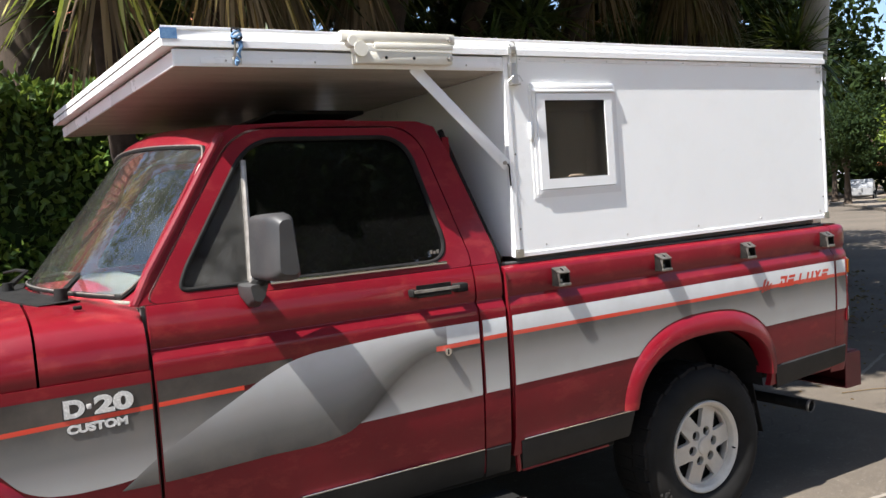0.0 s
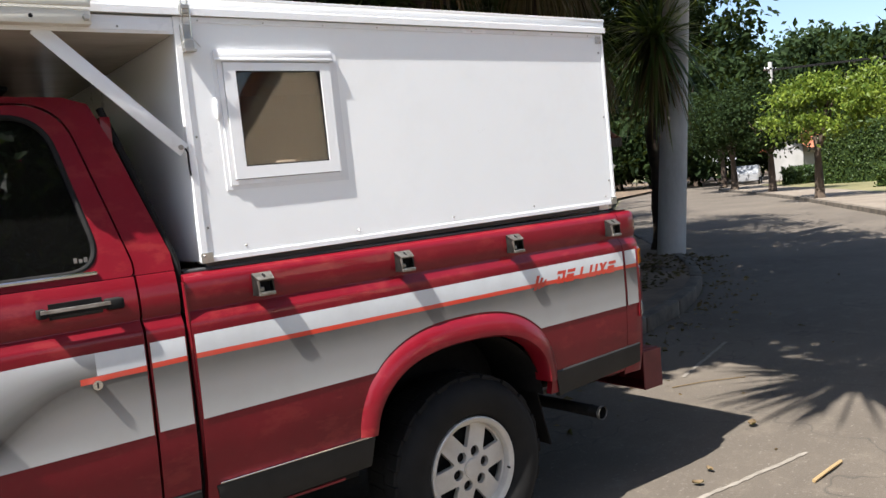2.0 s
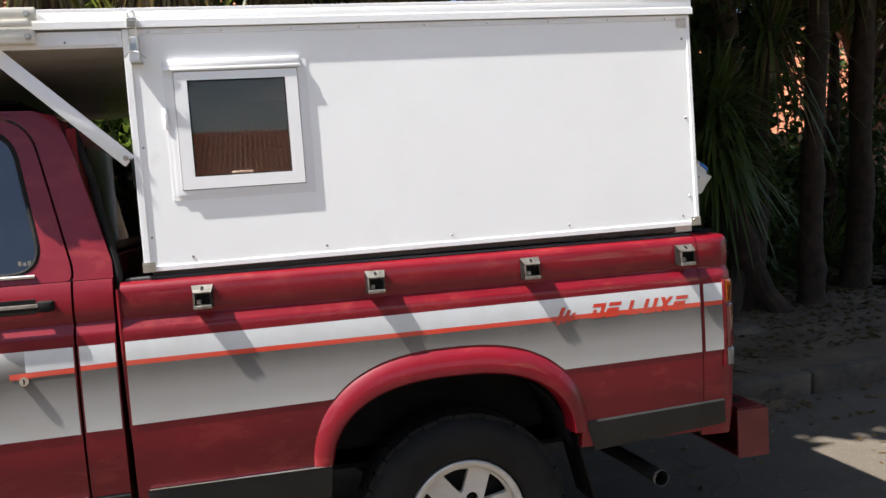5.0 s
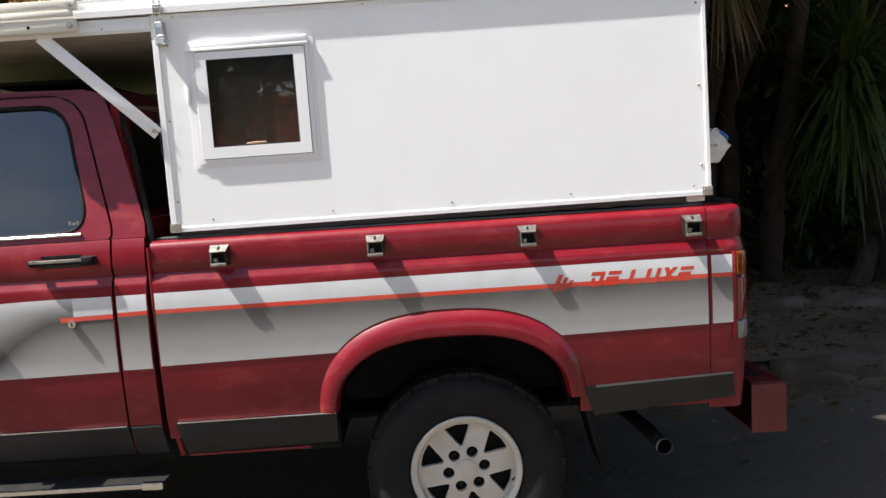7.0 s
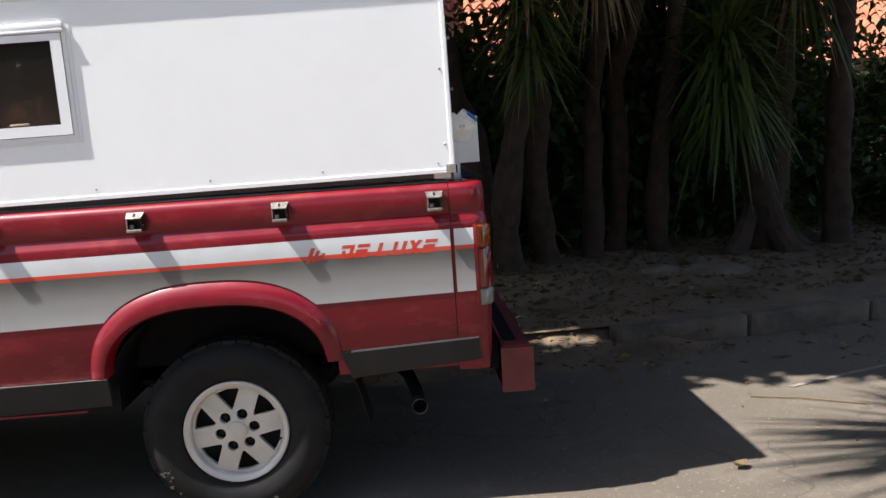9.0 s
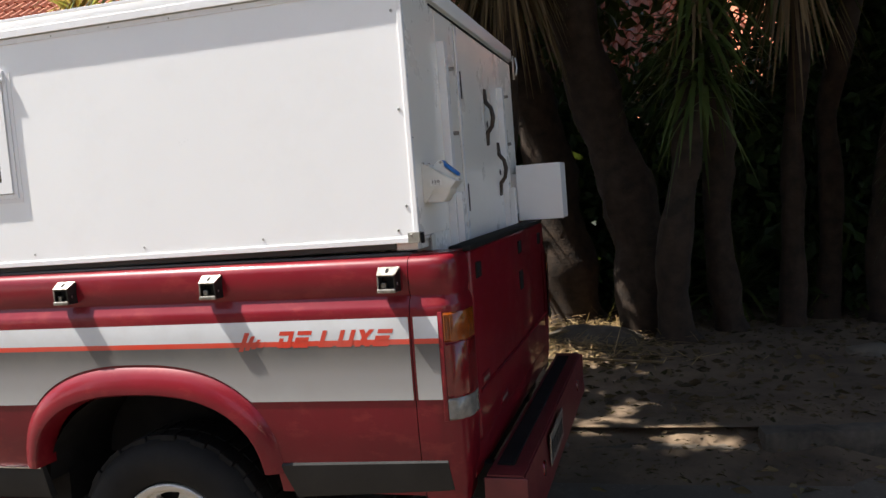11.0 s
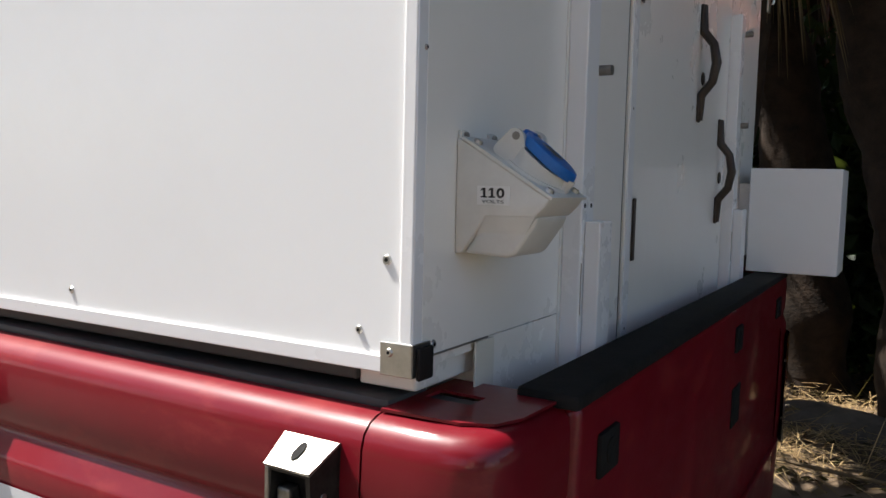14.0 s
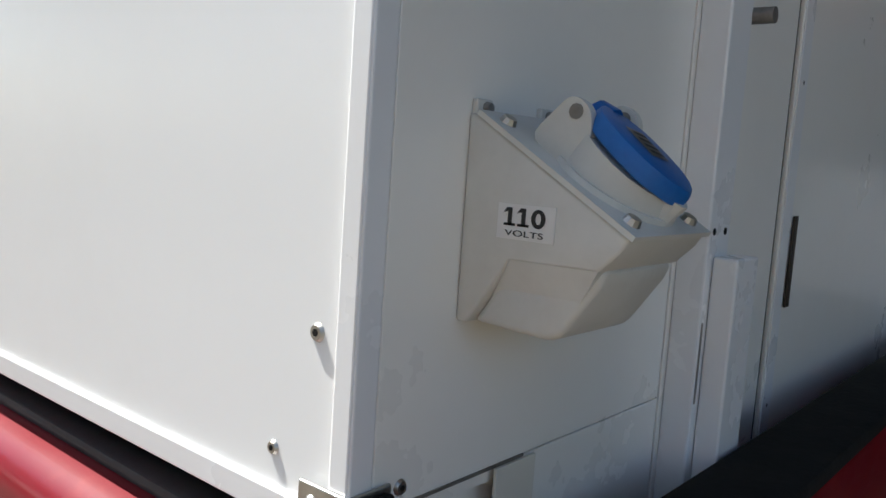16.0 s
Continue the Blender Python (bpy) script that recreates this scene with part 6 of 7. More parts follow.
for y in (yc - 0.0295, yc + 0.0235):
    outline = rounded([(SC - 0.046, 0.003), (SC - 0.002, 0.003), (SC - 0.014, 0.026), (SC - 0.022, 0.0365), (SC - 0.036, 0.0365)], 0.010, 3)
    bm = bmesh.new()
    ra, rb = [bm.verts.new(on_slope(a, b, y)) for a, b in outline], [bm.verts.new(on_slope(a, b, y + 0.006)) for a, b in outline]
    for k in range(len(ra)):
        j = (k + 1) % len(ra)
        bm.faces.new((ra[k], ra[j], rb[j], rb[k]))
    bm.faces.new(ra[::-1])
    bm.faces.new(rb)
    part("hinge_lug", bm, SOCKET, sk, xf=MC, smooth=False)
    part("hinge_pin", cyl(on_slope(SC - 0.028, 0.0300, y - 0.0008), on_slope(SC - 0.028, 0.0300, y + 0.0068), 0.0042, 0.0042, 12), DULL_STEEL, sk, xf=MC)
bm = bmesh.new()
rings = []
N = 28
for h, r in ((0.0200, 0.0335), (0.0210, 0.0355), (0.0275, 0.0360), (0.0310, 0.0345), (0.0320, 0.0310)):
    ring = []
    for k in range(N):
        a = 2 * math.pi * k / N
        rr = 0.93 * r * (1 + 0.035 * (1 if math.cos(6 * a) > 0.5 else 0))
        v = on_slope(SC + 0.004 + rr * math.cos(a), h - 0.001 - TILT * rr * math.cos(a) + TIP * rr * math.sin(a), yc + rr * math.sin(a))
        ring.append(bm.verts.new(v))
    rings.append(ring)
for a, b in zip(rings, rings[1:]):
    for k in range(N):
        bm.faces.new((a[k], a[(k + 1) % N], b[(k + 1) % N], b[k]))
bm.faces.new(rings[0][::-1])
bm.faces.new(rings[-1])
cap = part("socket_cap", bm, BLUE, inlet, "blue hinged cap", xf=MC)
bm = tube([on_slope(SC - 0.024, 0.026, yc), on_slope(SC - 0.035, 0.028, yc)], [0.012, 0.009], 12)
part("cap_hinge", bm, BLUE, cap, xf=MC)
bm = bmesh.new()
bm.faces.new([bm.verts.new(on_slope(SC + s, 0.0316 - TILT * (s - 0.004) + TIP * y, yc + y)) for s, y in ((-0.008, -0.012), (0.014, -0.012), (0.014, 0.012), (-0.008, 0.012))])
lab = part("cap_label", bm, DULL_STEEL, cap, "small grey label with unreadable dark lines", xf=MC, smooth=False)
for k in range(4):
    bm = bmesh.new()
    s0 = -0.005 + 0.0048 * k
    bm.faces.new([bm.verts.new(on_slope(SC + s, 0.0321 - TILT * (s - 0.004) + TIP * y, yc + y)) for s, y in ((s0, -0.009), (s0 + 0.0025, -0.009), (s0 + 0.0025, 0.009), (s0, 0.009))])
    part("label_line", bm, INK, lab, xf=MC, smooth=False)
part("cap_latch", cyl(on_slope(SC + 0.031, 0.004), on_slope(SC + 0.033, 0.018), 0.007, 0.008, 10), SOCKET, sk, xf=MC)
for s, y in ((0.012, IY0 + 0.012), (0.105, IY0 + 0.012), (0.105, IY1 - 0.012), (0.012, IY1 - 0.012)):
    part("cover_screw", cyl(on_slope(s, 0.003, y), on_slope(s, 0.0065, y), 0.0052, 0.004, 10), STEEL, inlet, xf=MC)
for y in (IY0 + 0.008, IY1 - 0.02):
    fb = part("fixing_lug", box(IX, IX + 0.004, y - 0.006, y + 0.008, 1.576, 1.587, 0.001), SOCKET, inlet, xf=MC, smooth=False)
    part("fixing_screw", cyl((IX + 0.004, y + 0.002, 1.582), (IX + 0.0075, y + 0.002, 1.582), 0.0036, 0.003, 8), DULL_STEEL, fb, xf=MC)
st = part("sticker", box(IX + 0.0250, IX + 0.0615, IY0 - 0.0006, IY0 - 0.0001, 1.5120, 1.5310), STICKER, inlet, "small white sticker", xf=MC, smooth=False)
bm = bmesh.new()
gx, gz, gy = IX + 0.0288, 1.5192, IY0 - 0.0009
for k in (0, 1):
    x = gx + k * 0.0088
    for q in (((0.0030, 0), (0.0058, 0), (0.0058, 0.0098), (0.0030, 0.0098)), ((0.0, 0.0068), (0.0030, 0.0076), (0.0030, 0.0098), (0.0022, 0.0098)), ((0.0006, 0), (0.0080, 0), (0.0080, 0.0014), (0.0006, 0.0014))):
        bm.faces.new([bm.verts.new((x + a, gy - 0.00002 * k, gz + b)) for a, b in q])
ro = [[bm.verts.new((gx + 0.0225 + rx * math.cos(2 * math.pi * i / 24), gy, gz + 0.0049 + rz * math.sin(2 * math.pi * i / 24))) for i in range(24)] for rx, rz in ((0.0045, 0.0051), (0.0017, 0.0030))]
for i in range(24):
    bm.faces.new((ro[0][i], ro[0][(i + 1) % 24], ro[1][(i + 1) % 24], ro[1][i]))
part("sticker_number", bm, INK, st, "bold black number 110", xf=MC, smooth=False)
lettering("sticker_word", "VOLTS", 0.0046, INK, st, (IX + 0.0305, IY0 - 0.0009, 1.5138), 0.0245, 0.0, 0.0001, xf=MC)

# the cab-over twists a little: its far front corner runs forward and sags
for ob in [o for o in camper.children_recursive if o.type == 'MESH' and o.name.split('.')[0] in ("lid", "lid_trim", "cab_over_slab", "slab_trim", "front_seam")]:
    for v in ob.data.vertices:
        f = min(max((1.70 - v.co.x) / 1.1, 0), 1.15) * min(max((v.co.y - 2.60) / 1.82, 0), 1)
        v.co.x -= 0.13 * f
        v.co.z -= 0.034 * f


# ---- kerb stones along the near side ----
kerb = thing("kerb", "weathered grey concrete kerb stones beside the soil verge", "kerb", kind="structure")
walkline = dense([p for p in NEAR if -7 < p[0] < 34], 0.05)
stones, acc, start = [], 0.0, walkline[0]
for a, b in zip(walkline, walkline[1:]):
    acc += (Vector(b) - Vector(a)).length
    if acc >= 1.0:
        stones.append((start, b))
        start, acc = b, 0.0
rng = random.Random(4)
bm = box(-0.49, 0.49, 0.0, 0.15, -0.02, 0.155, 0.022, 2)
bmesh.ops.subdivide_edges(bm, edges=[e for e in bm.edges if e.calc_length() > 0.3], cuts=9, use_grid_fill=True)
for v in bm.verts:
    v.co.y += 0.014 * noise.noise(v.co * 7.0)
    v.co.z += 0.016 * noise.noise(v.co * 9.0 + Vector((3, 0, 0)))
proto = finish("kerb_stone", bm, KERB, kerb, smooth=True)
for i, (a, b) in enumerate(stones):
    ob = proto if i == 0 else proto.copy()
    if i:
        scene.collection.objects.link(ob)
    d = Vector(b) - Vector(a)
    mid = (Vector(a) + Vector(b)) / 2
    sunk = 0.075 if 3.3 < mid.x < 5.5 else 0.0
    ob.matrix_local = Matrix.Translation((mid.x, mid.y, rng.uniform(-0.022, 0.004) - sunk)) @ Matrix.Rotation(math.atan2(d.y, d.x) + rng.uniform(-0.012, 0.012), 4, 'Z') @ Matrix.Diagonal((d.length / 1.0, 1, 1, 1))
bm = bmesh.new()
va = [[bm.verts.new((x + ox, y + oy, z)) for ox, oy, z in ((0, 0, -0.02), (0, 0, 0.12), (0.10, -0.12, 0.125), (0.10, -0.12, 0.0))] for x, y in FAR[2:14]]
for a, b in zip(va, va[1:]):
    for k in range(3):
        bm.faces.new((a[k], b[k], b[k + 1], a[k + 1]))
tagged(finish("far_kerb", bm, KERB), "pale concrete kerb across the street", "kerb", kind="structure")
# dirt washed over the sunken stones
bm = bmesh.new()
rows = []
for i in range(67):
    x = 2.9 + 2.9 * i / 66
    f = min(1.0, min(i, 66 - i) / 10)
    edge = float(np.interp(x, [p[0] for p in NEAR], [p[1] for p in NEAR]))
    row = []
    for k in range(23):
        v = k / 22
        y = edge - 0.36 * f + (0.36 * f + 0.62) * v
        lump = 0.030 * noise.noise(Vector((x * 3.1, y * 3.1, 0))) + 0.014 * noise.noise(Vector((x * 11, y * 11, 4)))
        rise = 0.150 * (3 * v * v - 2 * v**3) ** 0.8
        row.append(bm.verts.new((x, y, max(-0.004 if k == 0 else 0.003, (rise + lump * min(1, 5 * v)) * f - 0.02 * (1 - f)))))
    rows.append(row)
for a, b in zip(rows, rows[1:]):
    for k in range(22):
        bm.faces.new((a[k], b[k], b[k + 1], a[k + 1]))
tagged(finish("washed_soil", bm, SOIL, smooth=True), "brown dirt washed over the kerb into the gutter", "ground", kind="structure")
# footpath beyond the far kerb
bm = bmesh.new()
va = [[bm.verts.new((x + 0.9 * k, y - 0.55 * k, 0.13)) for k in (0.12, 2.6)] for x, y in FAR[6:14]]
for a, b in zip(va, va[1:]):
    bm.faces.new((a[0], b[0], b[1], a[1]))
tagged(finish("footpath", bm, PAVING), "pale dusty footpath beside the street", "pavement", kind="structure")
for n, (p, q, w) in enumerate((((3.60, 2.33), (4.80, 2.258), 0.026), ((5.75, 3.72), (6.95, 4.16), 0.03))):
    d = (Vector(q) - Vector(p)).normalized()
    s = Vector((-d.y, d.x)) * w
    bm = bmesh.new()
    rows = []
    for i in range(25):
        m = Vector(p).lerp(Vector(q), i / 24)
        k = w * (0.5 + 0.8 * abs(math.sin(i * 1.7 + n)))
        o = Vector((-d.y, d.x)) * (0.003 * math.sin(i * 0.9))
        rows.append([bm.verts.new((*(m + o + Vector((-d.y, d.x)) * k * 0.5), 0.004)), bm.verts.new((*(m + o - Vector((-d.y, d.x)) * k * 0.5), 0.004))])
    for a, b in zip(rows, rows[1:]):
        bm.faces.new((a[0], a[1], b[1], b[0]))
    tagged(finish("chalky_line", bm, CHALK), "thin pale line scraped on the asphalt", "road mark", kind="structure")


# ---- plants ----
def limb(a, b, bow, n=6):
    a, b, bow = Vector(a), Vector(b), Vector(bow)
    return [a.lerp(b, i / n) + bow * (4 * (i / n) * (1 - i / n)) for i in range(n + 1)]


def head_leaves(c, n, length, seed, low=-0.5, spread=1.0):
    rng = np.random.default_rng(seed)
    th = rng.uniform(0, 2 * np.pi, n)
    el = np.arcsin(np.clip(rng.uniform(low, 1.0, n), -1, 1))
    way = np.stack([np.cos(th) * np.cos(el), np.sin(th) * np.cos(el), np.sin(el)], 1)
    base = np.array(c) + way * 0.05 + rng.normal(size=(n, 3)) * [0.04, 0.04, 0.10]
    L = length * rng.uniform(0.75, 1.15, n)
    droop = np.clip(0.55 - 0.5 * way[:, 2], 0.08, 1.0) * rng.uniform(0.5, 1.3, n)
    return base, way, L, droop


def yucca(base, stems, label, seed=1, pale=None, dead=60, r=0.13, group="sword-leaved trees on the verge", wide=0.058, low=-0.5, tall=0.0, roots=()):
    """A many-stemmed tree with sword leaves: each stem a path and the size of its head."""
    t = thing("sword_leaf_tree", label, "tree", group, at=(0, 0, 0))
    for i, (path, length, n) in enumerate(stems):
        pts = []
        for a, b in zip(path, path[1:]):
            pts += limb(a, b, (0.07 * math.sin(seed * 2.1 + i + a[2]), 0.05 * math.cos(seed * 1.3), 0), 13)[:-1]
        pts.append(Vector(path[-1]))
        m = len(pts)
        rr = [r * (1.35 if k == 0 else 1.0) * (1 - 0.45 * k / m) * (1 + 0.10 * math.sin(k * 0.85 + i + seed)) for k in range(m)]
        bm = tube(pts, rr, 16)
        bm.verts.ensure_lookup_table()
        for k, p in enumerate(pts):
            for v in bm.verts[16 * k:16 * k + 16]:
                f = 1 + 0.16 * noise.noise(v.co * 5.0 + Vector((seed, 0, 0))) + 0.10 * noise.noise(v.co * 17.0) + 0.035 * (k % 2)
                v.co = Vector(p) + (v.co - Vector(p)) * f
        part("trunk", bm, PALM_BARK, t)
        c = path[-1]
        b, w, L, d = head_leaves(c, n, length, seed * 31 + i, low)
        b[:, 2] -= np.random.default_rng(seed + 500 + i).uniform(0, tall, n)
        blades("leaf_head", b, w, L, wide, d, pale or BLADE, t, 5, seed + i)
        if dead:
            rng = np.random.default_rng(seed * 7 + i)
            th = rng.uniform(0, 6.28, dead)
            way = np.stack([np.cos(th) * 0.5, np.sin(th) * 0.5, np.full(dead, -1.0)], 1)
            bb = np.array(c) + np.stack([np.cos(th) * 0.08, np.sin(th) * 0.08, rng.uniform(-0.45, 0.0, dead)], 1)
            blades("dead_leaves", bb, way, length * rng.uniform(0.6, 1.2, dead), 0.035, rng.uniform(0.0, 0.5, dead), DEAD, t, 4, seed + 50 + i)
    for pts, rr in roots:
        part("root", tube(pts, [0.66 * q for q in rr], 10), PALM_BARK, t)
    return t


def crown_points(blobs, per, rng):
    pos = []
    for cx, cy, cz, rx, ry, rz, clumps in blobs:
        u = rng.normal(size=(clumps, 3))
        u /= np.linalg.norm(u, axis=1, keepdims=True)
        cc = np.array([cx, cy, cz]) + u * (rng.uniform(0.35, 1.0, (clumps, 1)) ** 0.5) * [rx, ry, rz]
        sz = rng.uniform(0.10, 0.24, (clumps, 1)) * min(rx, ry, rz)
        for c, s in zip(cc, sz):
            pos.append(c + rng.normal(size=(per, 3)) * s * [1.25, 1.25, 0.75])
    return np.concatenate(pos)


def broad_tree(name, label, base, trunk_top, r, blobs, per, size, mat, seed, group="", limbs=5, bark=BARK, gaps=()):
    rng = np.random.default_rng(seed)
    t = thing(name, label, "tree", group)
    part("trunk", tube(limb(base, trunk_top, (0.06 * r * 8, 0.04, 0), 8), [r * (1.45 if k == 0 else 1.12 - 0.06 * k) for k in range(9)], 14), bark, t)
    for k in range(limbs):
        bl = blobs[k % len(blobs)]
        tip = Vector((bl[0] + rng.uniform(-0.6, 0.6) * bl[3], bl[1] + rng.uniform(-0.6, 0.6) * bl[4], bl[2] + rng.uniform(-0.1, 0.5) * bl[5]))
        pts = limb(trunk_top, tip, (rng.uniform(-0.3, 0.3), rng.uniform(-0.3, 0.3), 0.25), 6)
        part("limb", tube(pts, [r * 0.55 * (1 - 0.13 * j) for j in range(7)], 8), bark, t)
    pos = crown_points(blobs, per, rng)
    for gx, gy, gr in gaps:  # openings cut in the crown, seen from the sun, so sun patches land there
        px, py = pos[:, 0] + 0.618 * pos[:, 2] - gx, pos[:, 1] + 0.109 * pos[:, 2] - gy
        ang = np.arctan2(py, px)
        edge = gr * (1 + 0.35 * np.sin(3 * ang + gx) + 0.25 * np.sin(7 * ang + gy))
        pos = pos[(px**2 + py**2 > edge**2) | (rng.uniform(size=len(pos)) < 0.04)]
    way = rng.normal(size=pos.shape) + [0, 0, -0.35]
    L = size * rng.uniform(0.7, 1.3, len(pos))
    leaves("crown", pos, way, L, L * 0.55, mat, t, seed=seed)
    return t


# stems behind the pickup
yucca(None, [([(3.70, 8.3, 0.05), (3.50, 8.2, 1.6), (3.10, 8.05, 3.0), (2.7, 7.2, 4.6)], 0.85, 90)], "thick-stemmed sword-leaved tree leaning over a pickup", 3, r=0.28, dead=50)
yucca(None, [([(4.36, 7.65, 0.05), (4.22, 7.58, 1.5), (3.82, 7.45, 3.1), (3.4, 5.4, 4.9), (3.0, 3.3, 5.6), (2.86, 2.14, 5.7)], 0.82, 230)], "stout sword-leaved tree leaning far over the street", 4, r=0.25, dead=40)
yucca(None, [([(5.10, 7.75, 0.1), (5.06, 7.7, 1.8), (5.05, 7.6, 3.6), (4.9, 5.4, 5.2), (4.4, 3.4, 5.8), (4.0, 2.3, 5.9)], 1.0, 120)], "slim sword-leaved stem reaching out above the street", 5, r=0.13, dead=40)
yucca(None, [([(5.62, 7.95, 0.1), (5.66, 7.9, 1.9), (5.6, 7.3, 3.5)], 0.85, 90), ([(5.95, 8.35, 0.1), (6.0, 8.3, 2.0), (6.3, 6.4, 4.6), (6.2, 4.2, 6.2)], 1.0, 110)], "pair of slim sword-leaved stems in deep shade", 6, r=0.11)
yucca(None, [([(7.45, 7.90, 0.1), (7.25, 7.75, 1.2), (6.95, 7.57, 2.46)], 0.74, 760), ([(7.48, 7.95, 0.1), (7.70, 7.95, 1.8), (7.85, 7.85, 3.4)], 0.9, 100)], "green sword-leaved tree with a wide drooping head", 7, r=0.17, dead=60, wide=0.052, low=-0.75, tall=0.75, roots=(([(7.62, 7.45, 0.08), (7.52, 7.63, 0.35), (7.42, 7.80, 0.9)], [0.20, 0.17, 0.12]), ([(6.95, 7.50, 0.08), (7.15, 7.67, 0.25), (7.38, 7.85, 0.7)], [0.17, 0.16, 0.12]), ([(7.95, 7.85, 0.08), (7.70, 7.90, 0.3), (7.50, 7.93, 0.8)], [0.14, 0.15, 0.12])))
yucca(None, [([(4.62, 7.3, 0.1), (4.75, 7.15, 1.6), (4.86, 6.95, 3.05)], 0.52, 300)], "sword-leaved tree with long hanging leaves", 8, r=0.15, dead=30, wide=0.045, low=-0.85, tall=0.85)
for i, (bx, by, hx, hy, hz) in enumerate(((2.4, 7.5, 2.5, 6.7, 3.75), (3.2, 7.1, 3.35, 6.9, 3.9), (1.5, 8.6, 1.3, 8.3, 3.7), (6.4, 8.1, 6.6, 7.3, 4.8), (8.3, 7.9, 8.0, 7.2, 4.7), (9.6, 8.8, 9.4, 8.0, 4.8), (11.0, 11.0, 10.8, 10.5, 4.9), (12.6, 11.4, 12.4, 10.4, 4.2), (12.2, 12.8, 12.9, 11.2, 4.7), (13.0, 13.6, 13.8, 12.2, 4.7), (14.9, 13.2, 14.6, 12.2, 4.2))):
    yucca(None, [([(bx, by, 0.1), ((bx * 2 + hx) / 3, (by * 2 + hy) / 3, 1.9), (hx, hy, hz)], 0.9, 95)], "sword-leaved tree with a skirt of dead brown leaves", 20 + i, r=0.12 + 0.03 * (i % 3), dead=260)
yucca(None, [([(1.25, 6.35, 0.1), (1.10, 6.1, 1.8), (0.92, 5.62, 3.50)], 0.80, 130)], "sword-leaved tree beside a hedge, leaves coloured pale as sunlit", 40, BLADE_SUN, 40, 0.12)
yucca(None, [([(1.75, 6.3, 0.1), (1.80, 6.0, 2.0), (1.72, 5.45, 3.72)], 0.72, 120)], "sword-leaved tree with a golden withered head", 43, GOLD, 120, 0.12, low=-0.95)
yucca(None, [([(-1.2, 7.7, 0.1), (-1.15, 7.6, 2.0), (-1.12, 7.4, 3.45)], 0.62, 110)], "withered golden sword-leaved tree behind a hedge", 45, GOLD, 30, 0.11)
yucca(None, [([(12.75, 9.35, 0.1), (12.55, 9.2, 2.2), (11.72, 8.36, 3.70)], 0.95, 230)], "sword-leaved tree drooping over a concrete pole", 60, r=0.14, dead=120, low=-0.95)
for i, (bx, by, hx, hy, hz) in enumerate(((16.4, 16.7, 16.2, 16.3, 4.3), (20.3, 19.7, 20.0, 19.2, 4.5))):
    yucca(None, [([(bx, by, 0.1), ((bx * 2 + hx) / 3, (by * 2 + hy) / 3, 1.9), (hx, hy, hz)], 0.95, 95)], "sword-leaved tree with a skirt of dead brown leaves", 61 + i, r=0.13, dead=280)

GROUP = "shade trees along the verge"
broad_tree("shade_tree", "large dark-leaved shade tree over a hedge", (0.60, 8.8, 0.05), (0.48, 8.7, 4.6), 0.42, [(-2.6, 11.4, 7.4, 3.0, 2.4, 1.6, 55), (0.6, 10.2, 7.2, 2.4, 2.2, 1.4, 60)], 70, 0.24, LEAF_DARK, 61, GROUP)
# crown blobs over kerb and street are out of view, added to cast shade
broad_tree("shade_tree", "large dark-leaved tree behind a row of stems, crown extended unseen for shade", (3.0, 10.2, 0.05), (3.1, 10.0, 4.8), 0.30, [(2.2, 8.0, 6.4, 3.2, 3.4, 1.6, 150), (4.6, 7.4, 6.6, 3.0, 3.4, 1.6, 150), (3.4, 9.6, 4.6, 3.2, 1.4, 1.2, 70), (0.2, 6.2, 6.3, 2.6, 1.2, 0.8, 110), (0.5, 4.3, 6.3, 1.9, 1.05, 0.5, 120), (2.7, 4.3, 6.4, 1.9, 1.2, 0.5, 120), (-1.6, 5.1, 6.3, 1.8, 0.6, 0.4, 50), (-1.5, 4.35, 6.3, 2.6, 0.65, 0.4, 170)], 70, 0.24, LEAF_DARK, 62, GROUP, 8, gaps=((3.75, 7.0, 0.6), (4.3, 7.6, 0.5), (3.6, 8.2, 0.6), (4.30, 4.98, 0.40), (4.85, 4.88, 0.34), (4.3, 6.3, 0.35), (3.05, 6.45, 1.05), (2.6, 7.0, 0.85), (5.9, 4.3, 0.14)))
broad_tree("shade_tree", "large dark-leaved tree, unseen crown added over the street for shade", (8.2, 9.6, 0.05), (8.0, 9.2, 4.4), 0.30, [(6.6, 6.4, 6.4, 3.4, 3.4, 1.5, 230), (9.6, 8.2, 6.8, 3.2, 3.4, 1.8, 190), (5.4, 4.2, 6.8, 2.4, 1.6, 1.0, 170), (3.7, 3.2, 6.6, 1.2, 1.1, 0.5, 50), (5.2, 1.9, 6.8, 1.9, 1.2, 0.7, 36), (6.9, 3.2, 6.8, 2.4, 1.9, 0.7, 190), (9.6, 4.6, 7.0, 2.2, 2.2, 0.8, 150), (8.0, 9.8, 4.6, 3.2, 1.3, 1.2, 70)], 70, 0.24, LEAF_DARK, 63, GROUP, 8, gaps=((8.6, 2.9, 0.22), (9.4, 3.6, 0.25), (8.2, 4.4, 0.15), (10.3, 2.6, 0.3), (11.5, 4.2, 0.25), (10.0, 5.2, 0.18), (12.6, 3.2, 0.3),))
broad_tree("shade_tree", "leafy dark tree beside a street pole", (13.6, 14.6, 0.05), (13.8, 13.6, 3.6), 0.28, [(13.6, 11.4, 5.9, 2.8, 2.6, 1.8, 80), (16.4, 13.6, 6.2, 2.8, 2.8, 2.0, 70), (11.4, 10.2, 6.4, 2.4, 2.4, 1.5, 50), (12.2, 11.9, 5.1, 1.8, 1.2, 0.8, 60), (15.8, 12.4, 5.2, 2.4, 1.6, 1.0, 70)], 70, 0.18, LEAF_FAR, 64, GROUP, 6)
